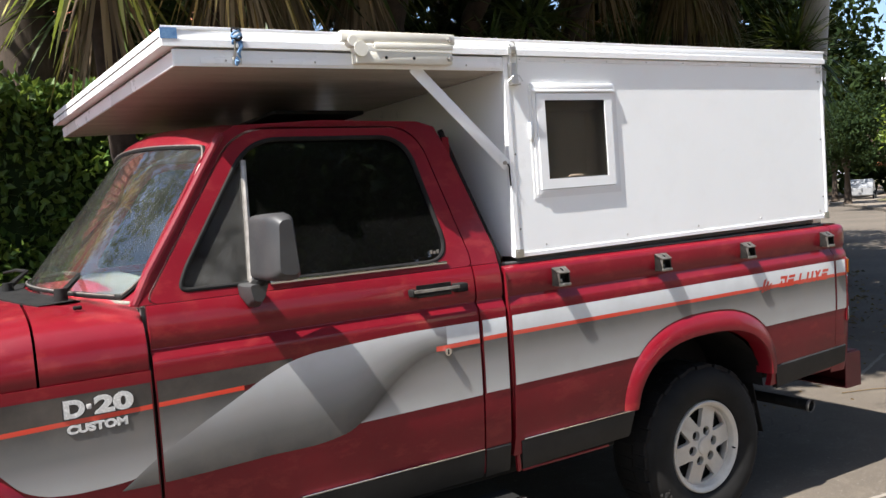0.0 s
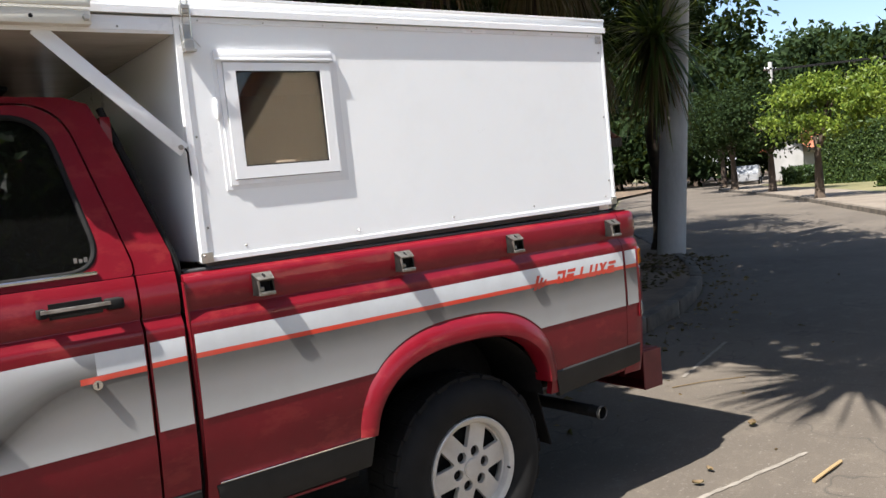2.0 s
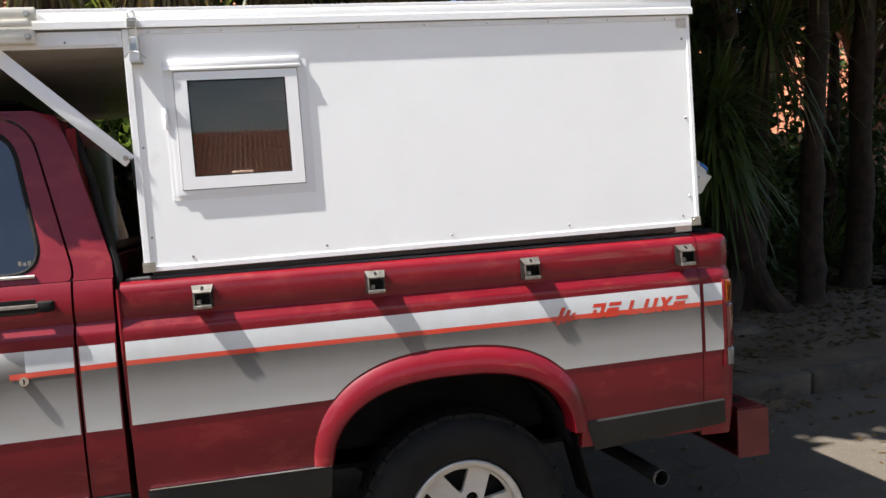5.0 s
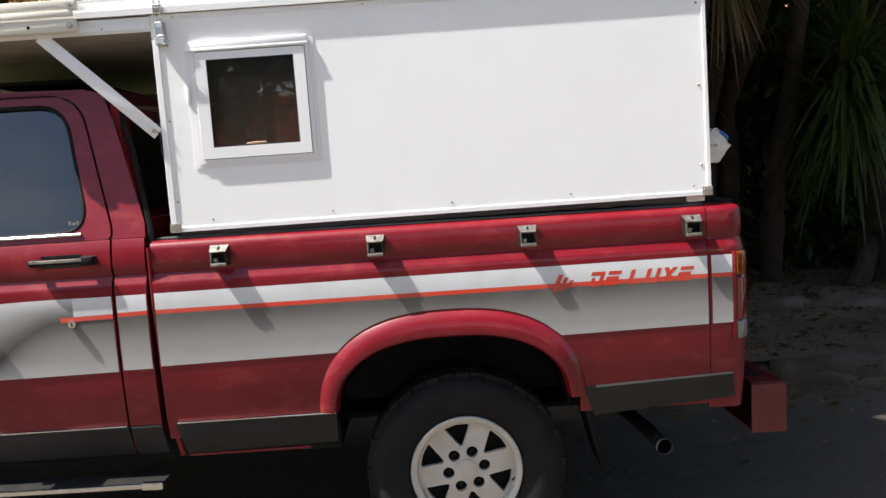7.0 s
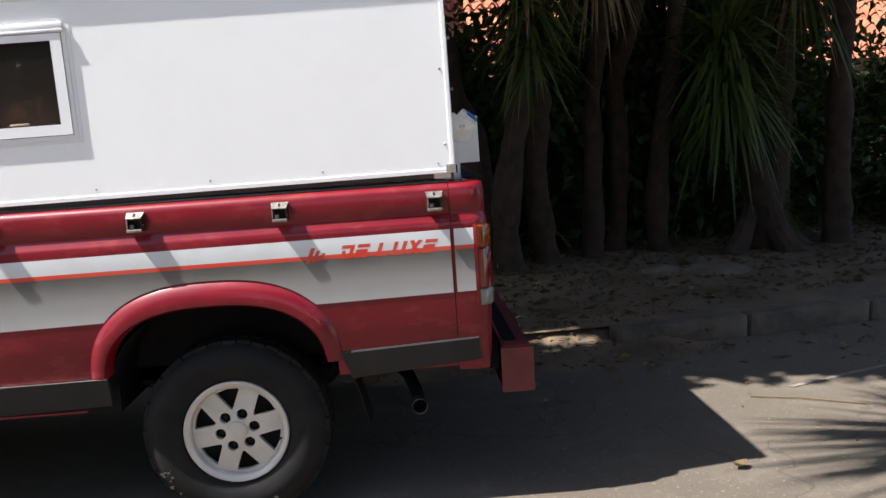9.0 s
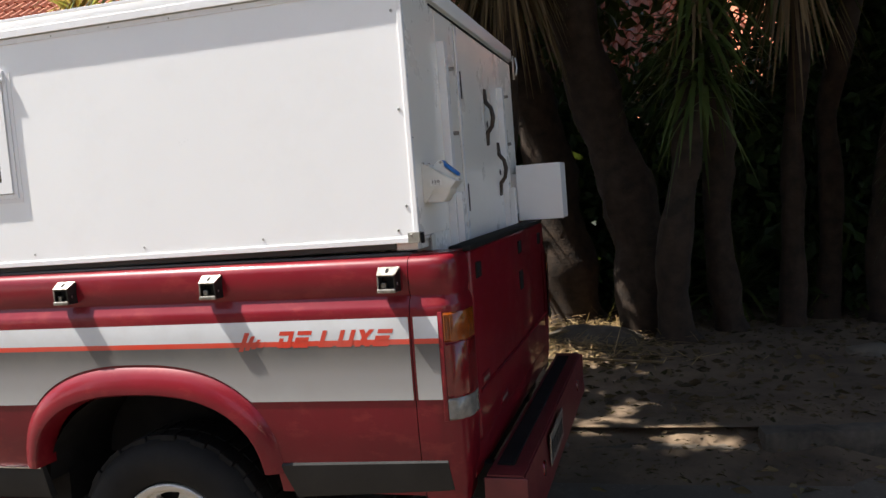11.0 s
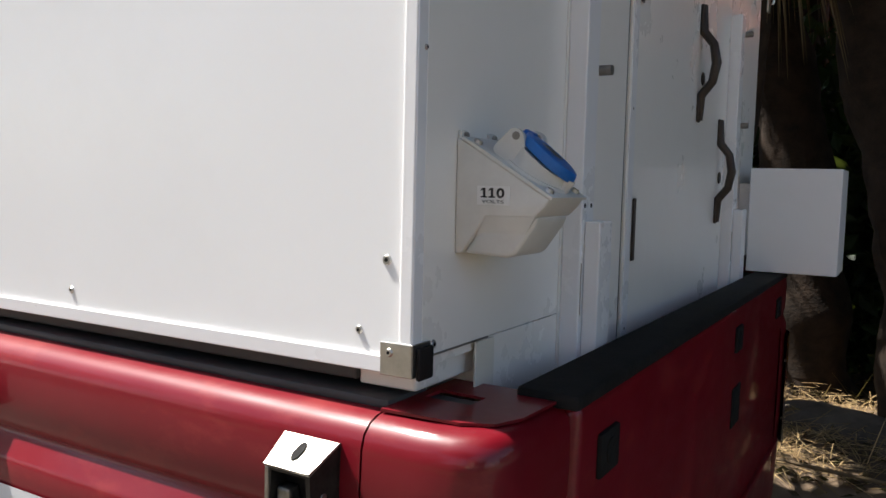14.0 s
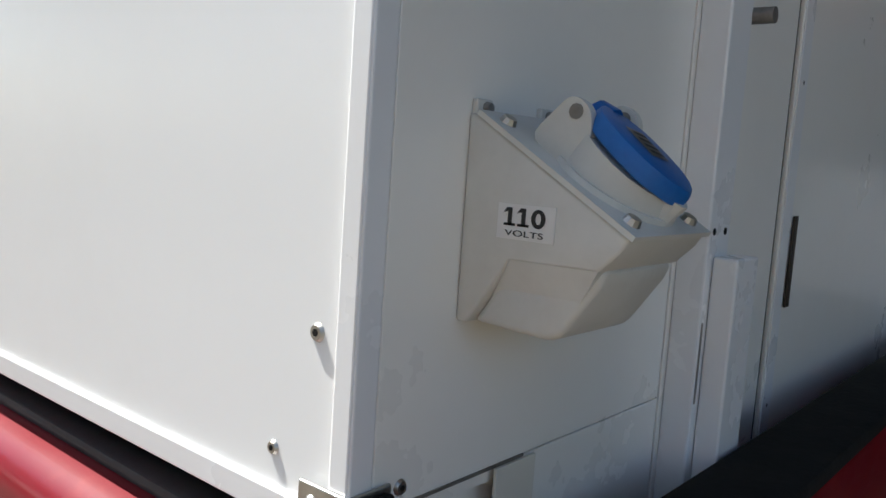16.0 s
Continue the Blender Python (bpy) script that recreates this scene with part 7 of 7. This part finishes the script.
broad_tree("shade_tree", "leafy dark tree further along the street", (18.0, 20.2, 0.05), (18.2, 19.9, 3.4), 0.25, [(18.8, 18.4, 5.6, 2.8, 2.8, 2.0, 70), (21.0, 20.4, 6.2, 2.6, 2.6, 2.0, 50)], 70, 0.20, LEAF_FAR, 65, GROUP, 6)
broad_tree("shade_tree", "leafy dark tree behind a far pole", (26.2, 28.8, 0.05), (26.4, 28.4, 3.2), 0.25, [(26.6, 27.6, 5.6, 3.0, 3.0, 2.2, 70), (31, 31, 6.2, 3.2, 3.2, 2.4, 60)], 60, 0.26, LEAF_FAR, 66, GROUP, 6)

# thicket that closes the view behind the stems
def thicket(x0, x1, y0, y1, z1, clumps, seed, label):
    rng = np.random.default_rng(seed)
    t = thing("thicket", label, "thicket", "undergrowth behind the stems")
    cc = np.stack([rng.uniform(x0, x1, clumps), rng.uniform(y0, y1, clumps), 0.2 + (z1 - 0.2) * rng.uniform(0, 1, clumps) ** 1.3], 1)
    pos = np.concatenate([c + rng.normal(size=(90, 3)) * [0.34, 0.26, 0.28] for c in cc])
    pos = pos[pos[:, 2] > 0.14]
    way = rng.normal(size=pos.shape) + [0, -0.4, -0.3]
    L = 0.17 * rng.uniform(0.7, 1.4, len(pos))
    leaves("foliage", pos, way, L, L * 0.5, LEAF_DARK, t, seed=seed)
    for k in range(5):
        x = rng.uniform(x0, x1)
        part("stem", tube(limb((x, (y0 + y1) / 2, 0.1), (x + rng.uniform(-0.3, 0.3), (y0 + y1) / 2, z1 * 0.8), (0.1, 0, 0), 5), [0.05, 0.045, 0.04, 0.03, 0.025, 0.015], 7), BARK, t)


for k, (x0, x1, z1, n) in enumerate(((1.4, 3.6, 4.2, 80), (3.4, 5.0, 2.7, 76), (4.9, 6.1, 2.75, 60), (5.9, 7.9, 3.9, 150), (7.8, 9.3, 3.4, 90), (10.9, 12.4, 2.6, 50))):
    off = max(0, x0 - 6) * 0.35
    thicket(x0, x1, 9.0 + off, 10.4 + off, z1, n, 400 + k, "dense dark undergrowth behind tree stems")
for k, (x, y, z1) in enumerate(((12.0, 14.4, 4.4), (14.0, 16.8, 4.4), (16.2, 19.8, 4.6), (19.0, 23.6, 4.8), (22.6, 28.2, 5.0))):
    thicket(x, x + 2.4, y, y + 2.2, z1, 80, 420 + k, "dense dark undergrowth along the verge")

# hedges
def hedge(name, label, x0, x1, y0, y1, z1, n, size, mat, seed, z0=0.1):
    rng = np.random.default_rng(seed)
    h = thing(name, label, "hedge")
    # solid filler box, its near-black green painted for the shade between leaves
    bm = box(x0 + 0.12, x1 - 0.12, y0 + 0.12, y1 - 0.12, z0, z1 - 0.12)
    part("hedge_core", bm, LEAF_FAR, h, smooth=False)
    u = rng.uniform(0, 1, (n, 3))
    pos = np.array([x0, y0, z0]) + u * [x1 - x0, y1 - y0, z1 - z0]
    sx, sy, sz = x1 - x0, y1 - y0, z1 - z0
    share = np.array([sx * sz * 0.34, sx * sz * 0.33, sx * sz * 0.33, sx * sy, sy * sz, sy * sz])
    face = rng.choice(6, n, p=share / share.sum())
    lump = 0.10 * np.sin(pos[:, 0] * 4.1) * np.sin(pos[:, 2] * 3.7 + 1) + rng.normal(size=n) * 0.05
    pos[:, 1] = np.where(face <= 2, y0 + 0.06 + lump, pos[:, 1])
    pos[:, 2] = np.where(face == 3, z1 - 0.05 + lump, pos[:, 2])
    pos[:, 0] = np.where(face == 4, x1 - 0.06 + lump, np.where(face == 5, x0 + 0.06 + lump, pos[:, 0]))
    way = rng.normal(size=(n, 3)) + np.where((face == 3)[:, None], [0, 0, 0.8], [0, -0.8, 0.3])
    L = size * rng.uniform(0.7, 1.3, n)
    leaves("hedge_leaves", pos, way, L, L * 0.6, mat, h, seed=seed)
    return h


hedge("hedge", "tall dense dark green hedge beside a garden", -4.5, 1.45, 6.9, 8.0, 2.65, 30000, 0.085, LEAF_HEDGE, 71)
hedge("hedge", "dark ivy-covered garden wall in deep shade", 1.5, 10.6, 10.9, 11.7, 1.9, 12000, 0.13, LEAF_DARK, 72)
rng = np.random.default_rng(9)
for i, (x, y, r) in enumerate(((5.2, 8.6, 0.5), (6.2, 8.9, 0.6), (7.9, 8.8, 0.6), (2.9, 9.0, 0.5), (9.0, 9.6, 0.6), (4.0, 9.3, 0.5), (10.4, 10.3, 0.7))):
    sh = thing("shrub", "low dark shrub under the trees", "shrub", "shrubs on the verge")
    b, w, L, d = head_leaves((x, y, 0.35), 110, r * 1.3, 300 + i, -0.1)
    blades("leaves", b, w, L, 0.05, d, BLADE, sh, 4, 310 + i)

# stones, straw and litter on the verge
def stone(x, y, z, rx, ry, rz, seed, label):
    bm = bmesh.new()
    bmesh.ops.create_icosphere(bm, subdivisions=3, radius=1.0)
    for v in bm.verts:
        k = 1 + 0.22 * noise.noise(v.co * 1.6 + Vector((seed, 0, 0))) + 0.07 * noise.noise(v.co * 5 + Vector((0, seed, 0)))
        v.co = Vector((x + v.co.x * rx * k, y + v.co.y * ry * k, z + v.co.z * rz * k))
    tagged(finish("stone", bm, KERB, smooth=True), label, "stone")


stone(6.45, 6.6, 0.14, 0.30, 0.2, 0.09, 2, "low rounded stone half sunk in soil")
stone(6.0, 6.75, 0.13, 0.2, 0.16, 0.07, 3, "low rounded stone half sunk in soil")
stone(3.9, 7.3, 0.15, 0.42, 0.24, 0.12, 5, "flat pale root stone in a patch of straw")
rng = np.random.default_rng(21)
n = 9000
pos = np.stack([rng.uniform(-1.0, 12.0, n), rng.uniform(4.95, 10.5, n), np.full(n, 0.14) + rng.uniform(0, 0.012, n)], 1)
pos[:, 1] += np.maximum(0, pos[:, 0] - 5) * 0.35
way = rng.normal(size=(n, 3)) * [1, 1, 0.12]
L = rng.uniform(0.03, 0.11, n)
tagged(leaves("leaf_litter", pos, way, L, L * 0.45, LITTER, None, seed=22), "dry brown leaf litter on the verge", "leaf litter", kind="stuff")
n = 3000
pos = np.stack([rng.normal(3.65, 0.46, n), rng.normal(7.4, 0.85, n), 0.15 + np.abs(rng.normal(0, 0.035, n))], 1)
pos = pos[(pos[:, 1] > 6.2)]
n = len(pos)
way = rng.normal(size=(n, 3)) * [1, 1, 0.15]
tagged(blades("straw", pos, way, rng.uniform(0.05, 0.30, n), 0.006, rng.uniform(0, 0.1, n), STRAW, None, 3, 23), "loose pale straw and dry fronds on soil", "straw", kind="stuff")
n = 300
pos = np.stack([rng.uniform(4.2, 12, n), rng.uniform(0, 1, n), np.full(n, 0.006)], 1)
edge = np.interp(pos[:, 0], [p[0] for p in NEAR[2:10]], [p[1] for p in NEAR[2:10]])
pos[:, 1] = edge - np.abs(rng.normal(0, 0.45, n)) - 0.03
way = rng.normal(size=(n, 3)) * [1, 1, 0.1]
L = rng.uniform(0.03, 0.10, n)
tagged(leaves("gutter_leaves", pos, way, L, L * 0.5, DEAD, None, seed=25), "dry leaves and twigs in the gutter", "leaf litter", kind="stuff")
n = 1400
pos = np.stack([rng.uniform(3.2, 5.7, n), rng.uniform(0, 1, n), np.zeros(n)], 1)
v = rng.uniform(0, 1, n)
edge = np.interp(pos[:, 0], [p[0] for p in NEAR[:8]], [p[1] for p in NEAR[:8]])
pos[:, 1] = edge - 0.36 + 0.98 * v
pos[:, 2] = 0.022 + 0.150 * (3 * v**2 - 2 * v**3) ** 0.8
way = rng.normal(size=(n, 3)) * [1, 1, 0.15]
L = rng.uniform(0.012, 0.06, n)
tagged(leaves("gutter_litter", pos, way, L, L * rng.uniform(0.06, 0.35, n), LITTER, None, seed=27), "pale dry leaf scraps and twigs on dirt", "leaf litter", kind="stuff")
n = 110
pos = np.stack([rng.uniform(4.3, 13, n), rng.uniform(-3, 6, n), np.full(n, 0.006)], 1)
way = rng.normal(size=(n, 3)) * [1, 1, 0.1]
L = rng.uniform(0.015, 0.05, n)
tagged(leaves("street_leaves", pos, way, L, L * 0.5, DEAD, None, seed=26), "few small dry leaves on the asphalt", "leaf litter", kind="stuff")


def curled_leaf(x, y, s, turn, label="curled dry brown leaf on the asphalt"):
    bm = bmesh.new()
    rows = []
    for i in range(9):
        t = i / 8
        w = 0.5 * s * math.sin(math.pi * (0.08 + 0.9 * t)) ** 0.8
        rows.append([bm.verts.new((s * (t - 0.5) * 1.5, w * k, 0.012 + 0.30 * s * (abs(k) ** 1.6) + 0.15 * s * (2 * t - 1) ** 2)) for k in (-1, -0.5, 0, 0.5, 1)])
    for a, b in zip(rows, rows[1:]):
        for k in range(4):
            bm.faces.new((a[k], a[k + 1], b[k + 1], b[k]))
    tagged(finish("dry_leaf", bm, DEAD, xf=Matrix.Translation((x, y, 0)) @ Matrix.Rotation(turn, 4, 'Z'), smooth=True), label, "leaf", "fallen leaves")


curled_leaf(5.03, 2.715, 0.05, 0.4)
curled_leaf(4.27, 2.475, 0.032, 1.2)
curled_leaf(4.08, 2.41, 0.036, 2.4)


def twig(pts, r, label="thin dry twig on the ground", mat=DEAD):
    tagged(finish("twig", tube(pts, r, 6), mat, smooth=True), label, "twig", "fallen twigs")


twig([(5.46, 3.60, 0.006), (5.70, 3.51, 0.010), (5.98, 3.36, 0.006)], 0.004)
twig([(4.44, 2.03, 0.010), (4.60, 2.04, 0.018), (4.755, 2.06, 0.012)], 0.009, "split piece of palm stalk on asphalt", STRAW)
twig([(4.35, 5.05, 0.02), (4.7, 4.9, 0.05), (5.1, 5.0, 0.03)], 0.008)
twig([(4.5, 5.2, 0.03), (4.9, 5.15, 0.06), (5.3, 5.2, 0.03)], 0.006)
twig([(3.4, 6.4, 0.17), (3.9, 6.2, 0.22), (4.5, 6.3, 0.17)], 0.012)
twig([(3.2, 6.9, 0.17), (3.7, 7.2, 0.24), (4.2, 7.2, 0.18)], 0.012)

# ---- poles and wires ----
def pole(x, y, h, r0, r1, label, lean=(0, 0)):
    p = thing("utility_pole", label, "utility pole", "poles along the street")
    part("shaft", cyl((x, y, 0.0), (x + lean[0], y + lean[1], h), r0, r1, 28), CONCRETE, p)
    x, y = x + lean[0], y + lean[1]
    part("crossarm", box(x - 0.9, x + 0.9, y - 0.06, y + 0.06, h - 0.7, h - 0.58, 0.01), BARK, p)
    for k in (-0.8, -0.4, 0.4, 0.8):
        part("insulator", cyl((x + k, y, h - 0.58), (x + k, y, h - 0.40), 0.05, 0.03, 10), PVC, p)
    return p


pole(12.10, 8.62, 9.0, 0.235, 0.185, "thick round concrete pole leaning slightly at the kerb", (0.55, -0.50))
pole(26.75, 23.65, 9.0, 0.22, 0.17, "slim pale concrete pole at the far bend")
pole(62.0, 36.0, 9.5, 0.22, 0.16, "distant concrete pole carrying wires")
for k in (-0.6, 0.0, 0.7):
    a, b = Vector((62.0 + k, 36.0, 8.9)), Vector((75.0, 8.0 + k, 9.5))
    tagged(finish("wire", tube([a.lerp(b, i / 10) - Vector((0, 0, 0.5 * math.sin(math.pi * i / 10))) for i in range(11)], 0.03, 5), BLACK), "sagging black overhead wire", "wire", "overhead wires")

# ---- across the bend ----
ST = "small street trees across the bend"
broad_tree("street_tree", "small bright green street tree in full sun", (28.6, 14.75, 0.05), (28.6, 14.75, 1.75), 0.16, [(28.6, 14.75, 3.25, 1.8, 1.8, 1.1, 60), (29.1, 14.4, 3.95, 1.2, 1.2, 0.6, 22)], 80, 0.17, LEAF_BRIGHT, 81, ST)
broad_tree("street_tree", "small bright green street tree beside a footpath", (29.2, 11.4, 0.05), (29.2, 11.4, 2.0), 0.17, [(29.2, 11.4, 3.7, 2.0, 2.0, 1.4, 60)], 80, 0.17, LEAF_BRIGHT, 82, ST)
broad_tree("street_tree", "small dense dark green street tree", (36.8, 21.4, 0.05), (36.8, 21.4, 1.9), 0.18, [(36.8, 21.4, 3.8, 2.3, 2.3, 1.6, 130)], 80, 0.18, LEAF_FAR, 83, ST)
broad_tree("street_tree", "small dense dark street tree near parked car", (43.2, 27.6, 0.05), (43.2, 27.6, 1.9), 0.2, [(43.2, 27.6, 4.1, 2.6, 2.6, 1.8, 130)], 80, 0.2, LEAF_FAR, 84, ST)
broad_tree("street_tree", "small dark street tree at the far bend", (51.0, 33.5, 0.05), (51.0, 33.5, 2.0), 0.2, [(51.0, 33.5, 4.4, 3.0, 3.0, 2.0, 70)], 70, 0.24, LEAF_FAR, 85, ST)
hedge("hedge", "tall clipped green hedge in the sun", 44.0, 49.0, 10.0, 23.0, 3.2, 24000, 0.15, LEAF_MID, 74, 0.0)
hedge("hedge", "low rounded hedge along the footpath", 36.5, 43.0, 14.0, 16.6, 0.9, 5000, 0.16, LEAF_MID, 75, 0.0)
hedge("hedge", "low dark hedge along the footpath", 47.0, 56.0, 25.5, 27.0, 1.0, 5000, 0.18, LEAF_DARK, 76, 0.0)
rng = random.Random(12)
for i in range(20):
    x, y = 72 + rng.uniform(0, 34), 6 + i * 4.6 + rng.uniform(-2, 2)
    h = rng.uniform(15, 23)
    if y / x < 0.62:
        h = min(h, 1.0 + rng.uniform(0.135, 0.168) * math.hypot(x, y))
    broad_tree("tall_tree", "tall dark woodland tree on the horizon", (x, y, 0), (x, y, h * 0.5), 0.4, [(x, y, h * 0.72, 4.2, 4.2, h * 0.24, 34), (x + rng.uniform(-2, 2), y, h * 0.45, 4.5, 4.5, h * 0.2, 24)], 50, 0.8, PINE if i % 3 else LEAF_FAR, 200 + i, "woods on the horizon", 3)
for i in range(16):
    a = radians(22 + 3.4 * i)
    q = 62 + 14 * ((i * 7) % 5) / 4
    x, y = q * math.sin(a) + (30 if a < 0.9 else 26) * 0.35, q * math.cos(a) + 8
    broad_tree("tall_tree", "tall dark tree behind the far verge", (x, y, 0), (x, y, 6), 0.35, [(x, y, 8.5, 4.5, 4.5, 3.6, 40), (x - 2, y - 2, 4.0, 4.2, 4.2, 3.4, 44)], 50, 0.7, LEAF_FAR, 240 + i, "woods on the horizon", 3)


# ---- houses ----
def tiled_roof(x0, x1, y0, z0, y1, z1, pitch=0.22, rows=14):
    """Rows of half-round tiles running up the slope, each row a step above the next."""
    bm = bmesh.new()
    nx = int((x1 - x0) / pitch) * 6
    d = Vector((0, y1 - y0, z1 - z0))
    up = Vector((0, -d.z, d.y)).normalized() * (1 if d.y > 0 else -1)
    lines = []
    for r in range(rows):
        for a, lift in ((r / rows, 0.05), ((r + 1) / rows, 0.012)):
            lines.append([bm.verts.new(Vector((x0 + (x1 - x0) * i / nx, y0, z0)) + d * a + up * (0.055 * math.sin(2 * math.pi * i / 6) + lift)) for i in range(nx + 1)])
    for p, q in zip(lines, lines[1:]):
        for i in range(nx):
            bm.faces.new((p[i], p[i + 1], q[i + 1], q[i]))
    return bm


def wall_with_windows(x0, x1, y, z0, z1, openings, t=0.25):
    loops = [[(x0, z0), (x1, z0), (x1, z1), (x0, z1)]] + [[(a, c), (b, c), (b, d), (a, d)] for a, b, c, d in openings]
    return plate(loops, lambda x, z: y, t)


def house(name, label, x0, x1, y0, y1, zw, ridge, wall_mat, openings, front_y, chimney=False, rows=14):
    h = thing(name, label, "house")
    out = -1 if front_y == y0 else 1
    part("front_wall", wall_with_windows(x0, x1, front_y, 0, zw, openings, 0.25 * -out), wall_mat, h, smooth=False)
    back = y1 if front_y == y0 else y0
    part("back_wall", box(x0, x1, back - 0.12, back + 0.12, 0, zw), wall_mat, h, smooth=False)
    ym = (y0 + y1) / 2
    for x in (x0, x1):
        bm = bmesh.new()
        pr = [(y0, 0), (y1, 0), (y1, zw), (ym, ridge - 0.1), (y0, zw)]
        r1, r2 = [bm.verts.new((x - 0.12, y, z)) for y, z in pr], [bm.verts.new((x + 0.12, y, z)) for y, z in pr]
        for k in range(5):
            bm.faces.new((r1[k], r1[(k + 1) % 5], r2[(k + 1) % 5], r2[k]))
        bm.faces.new(r1)
        bm.faces.new(r2[::-1])
        part("gable_wall", bm, wall_mat, h, smooth=False)
    part("roof", tiled_roof(x0 - 0.6, x1 + 0.6, y0 - 0.7, zw - 0.25, ym, ridge, rows=rows), TILE, h, "orange clay roof tiles")
    part("roof", tiled_roof(x0 - 0.6, x1 + 0.6, y1 + 0.7, zw - 0.25, ym, ridge, rows=rows), TILE, h, "orange clay roof tiles")
    part("eave_board", box(x0 - 0.6, x1 + 0.6, front_y + out * 0.72 - 0.03, front_y + out * 0.72 + 0.03, zw - 0.42, zw - 0.22), BARK, h, smooth=False)
    for a, b, c, d in openings:
        w = part("window", plate([[(a, c), (b, c), (b, d), (a, d)], [(a + 0.07, c + 0.07), (b - 0.07, c + 0.07), (b - 0.07, d - 0.07), (a + 0.07, d - 0.07)]], lambda x, z: front_y + out * -0.08, 0.06 * -out), PVC, h, smooth=False)
        part("pane", box(a + 0.05, b - 0.05, front_y - out * 0.13 - 0.01, front_y - out * 0.13 + 0.01, c + 0.05, d - 0.05), WINDOW_DARK, w, smooth=False)
    return h


house("garden_house", "low terracotta house with a tiled roof behind trees", 4.0, 15.0, 13.2, 20.0, 2.6, 5.2, PINK_WALL, [(8.0, 9.6, 0.9, 2.0)], 13.2)
house("garden_house", "taller terracotta house with a tiled roof above a hedge", -9.0, 3.2, 13.2, 21.0, 4.5, 7.6, PINK_WALL, [(-6.0, -4.4, 1.6, 3.0), (0.0, 1.6, 1.6, 3.0)], 13.2)
house("street_house", "low house with an orange tiled roof across the street", -22.0, 26.0, -40.0, -30.0, 3.0, 5.4, PLASTER, [(-6, -4.4, 0.9, 2.2), (-2, 0, 0.0, 2.1), (3, 4.6, 0.9, 2.2)], -30.0)
house("beige_house", "tall cream house with a gable across the street", 12.1, 20.0, -20.0, -8.4, 4.4, 7.4, CREAM_WALL, [(12.8, 13.8, 1.2, 2.6), (16, 18, 0.0, 2.2), (14.4, 15.4, 1.2, 2.6)], -8.4)
house("white_house", "far white house among trees", 60.0, 68.0, 32.5, 35.0, 2.6, 3.9, WHITE_WALL_SHADED, [(61.5, 62.8, 1, 2.1), (64, 65.3, 1, 2.1)], 32.5, rows=8)
gw = thing("garden_wall", "beige plastered garden wall across the street", "garden wall")
part("wall_panel", box(-30, 12, -8.2, -8.0, 0, 1.5, 0.02), PLASTER, gw)
part("coping", box(-30, 12, -8.26, -7.94, 1.5, 1.58, 0.015), KERB, gw)
# unseen trees, added to darken glass reflections and cut sky light from this side
broad_tree("garden_tree", "unseen dark tree added across the street for reflections", (-2.6, -10.4, 0), (-2.6, -10.4, 2.6), 0.22, [(-2.6, -10.4, 4.4, 3.4, 2.0, 2.6, 90), (-6.5, -10.8, 4.0, 2.6, 2.0, 2.4, 60)], 60, 0.26, LEAF_DARK, 91)
broad_tree("garden_tree", "unseen spreading tree added across the street for reflections", (9.7, -9.9, 0), (9.2, -9.7, 5.2), 0.3, [(6.0, -9.2, 9.0, 4.2, 3.0, 2.6, 260), (2.6, -9.6, 9.2, 3.0, 2.6, 2.2, 130)], 70, 0.30, LEAF_DARK, 94)
broad_tree("garden_tree", "unseen large tree added across the street", (24.0, -13.0, 0), (24.0, -13.0, 3.2), 0.28, [(24.0, -13.0, 5.8, 3.4, 3.0, 2.4, 80)], 60, 0.28, LEAF_DARK, 92)
broad_tree("garden_tree", "unseen large tree added across the street", (-14.0, -7.5, 0), (-14.0, -7.5, 3.4), 0.3, [(-14.0, -7.0, 6.2, 4.0, 3.4, 2.6, 80)], 60, 0.3, LEAF_MID, 93)


# ---- parked car far off ----
def far_car(x, y, turn):
    c = thing("parked_car", "small white car parked far along the street", "car")
    m = Matrix.Translation((x, y, 0)) @ Matrix.Rotation(turn, 4, 'Z')
    bm = bmesh.new()
    side = [(-2.0, 0.35), (2.0, 0.35), (2.05, 0.75), (1.35, 0.92), (0.7, 1.42), (-1.1, 1.45), (-1.75, 0.98), (-2.05, 0.9)]
    ra, rb = [bm.verts.new((a, -0.82, b)) for a, b in side], [bm.verts.new((a, 0.82, b)) for a, b in side]
    for k in range(len(side)):
        j = (k + 1) % len(side)
        bm.faces.new((ra[k], ra[j], rb[j], rb[k]))
    bm.faces.new(ra[::-1])
    bm.faces.new(rb)
    bmesh.ops.bevel(bm, geom=bm.edges[:], offset=0.06, segments=2, affect='EDGES')
    part("body", bm, CAR_WHITE, c, xf=m)
    for sy in (-0.83, 0.83):
        bm = plate([[(-1.45, 0.98), (1.15, 0.96), (0.62, 1.36), (-1.02, 1.38)]], lambda a, b: sy, 0.012)
        part("side_window", bm, WINDOW_DARK, c, xf=m, smooth=False)
        for wx in (-1.25, 1.25):
            w = part("wheel", cyl((wx, sy - 0.06, 0.31), (wx, sy + 0.06, 0.31), 0.31, 0.31, 20), TYRE, c, xf=m)
            part("rim", cyl((wx, sy + (0.062 if sy > 0 else -0.062), 0.31), (wx, sy + (0.07 if sy > 0 else -0.07), 0.31), 0.19, 0.18, 16), ALLOY, w, xf=m)


far_car(52.5, 32.6, 0.5)
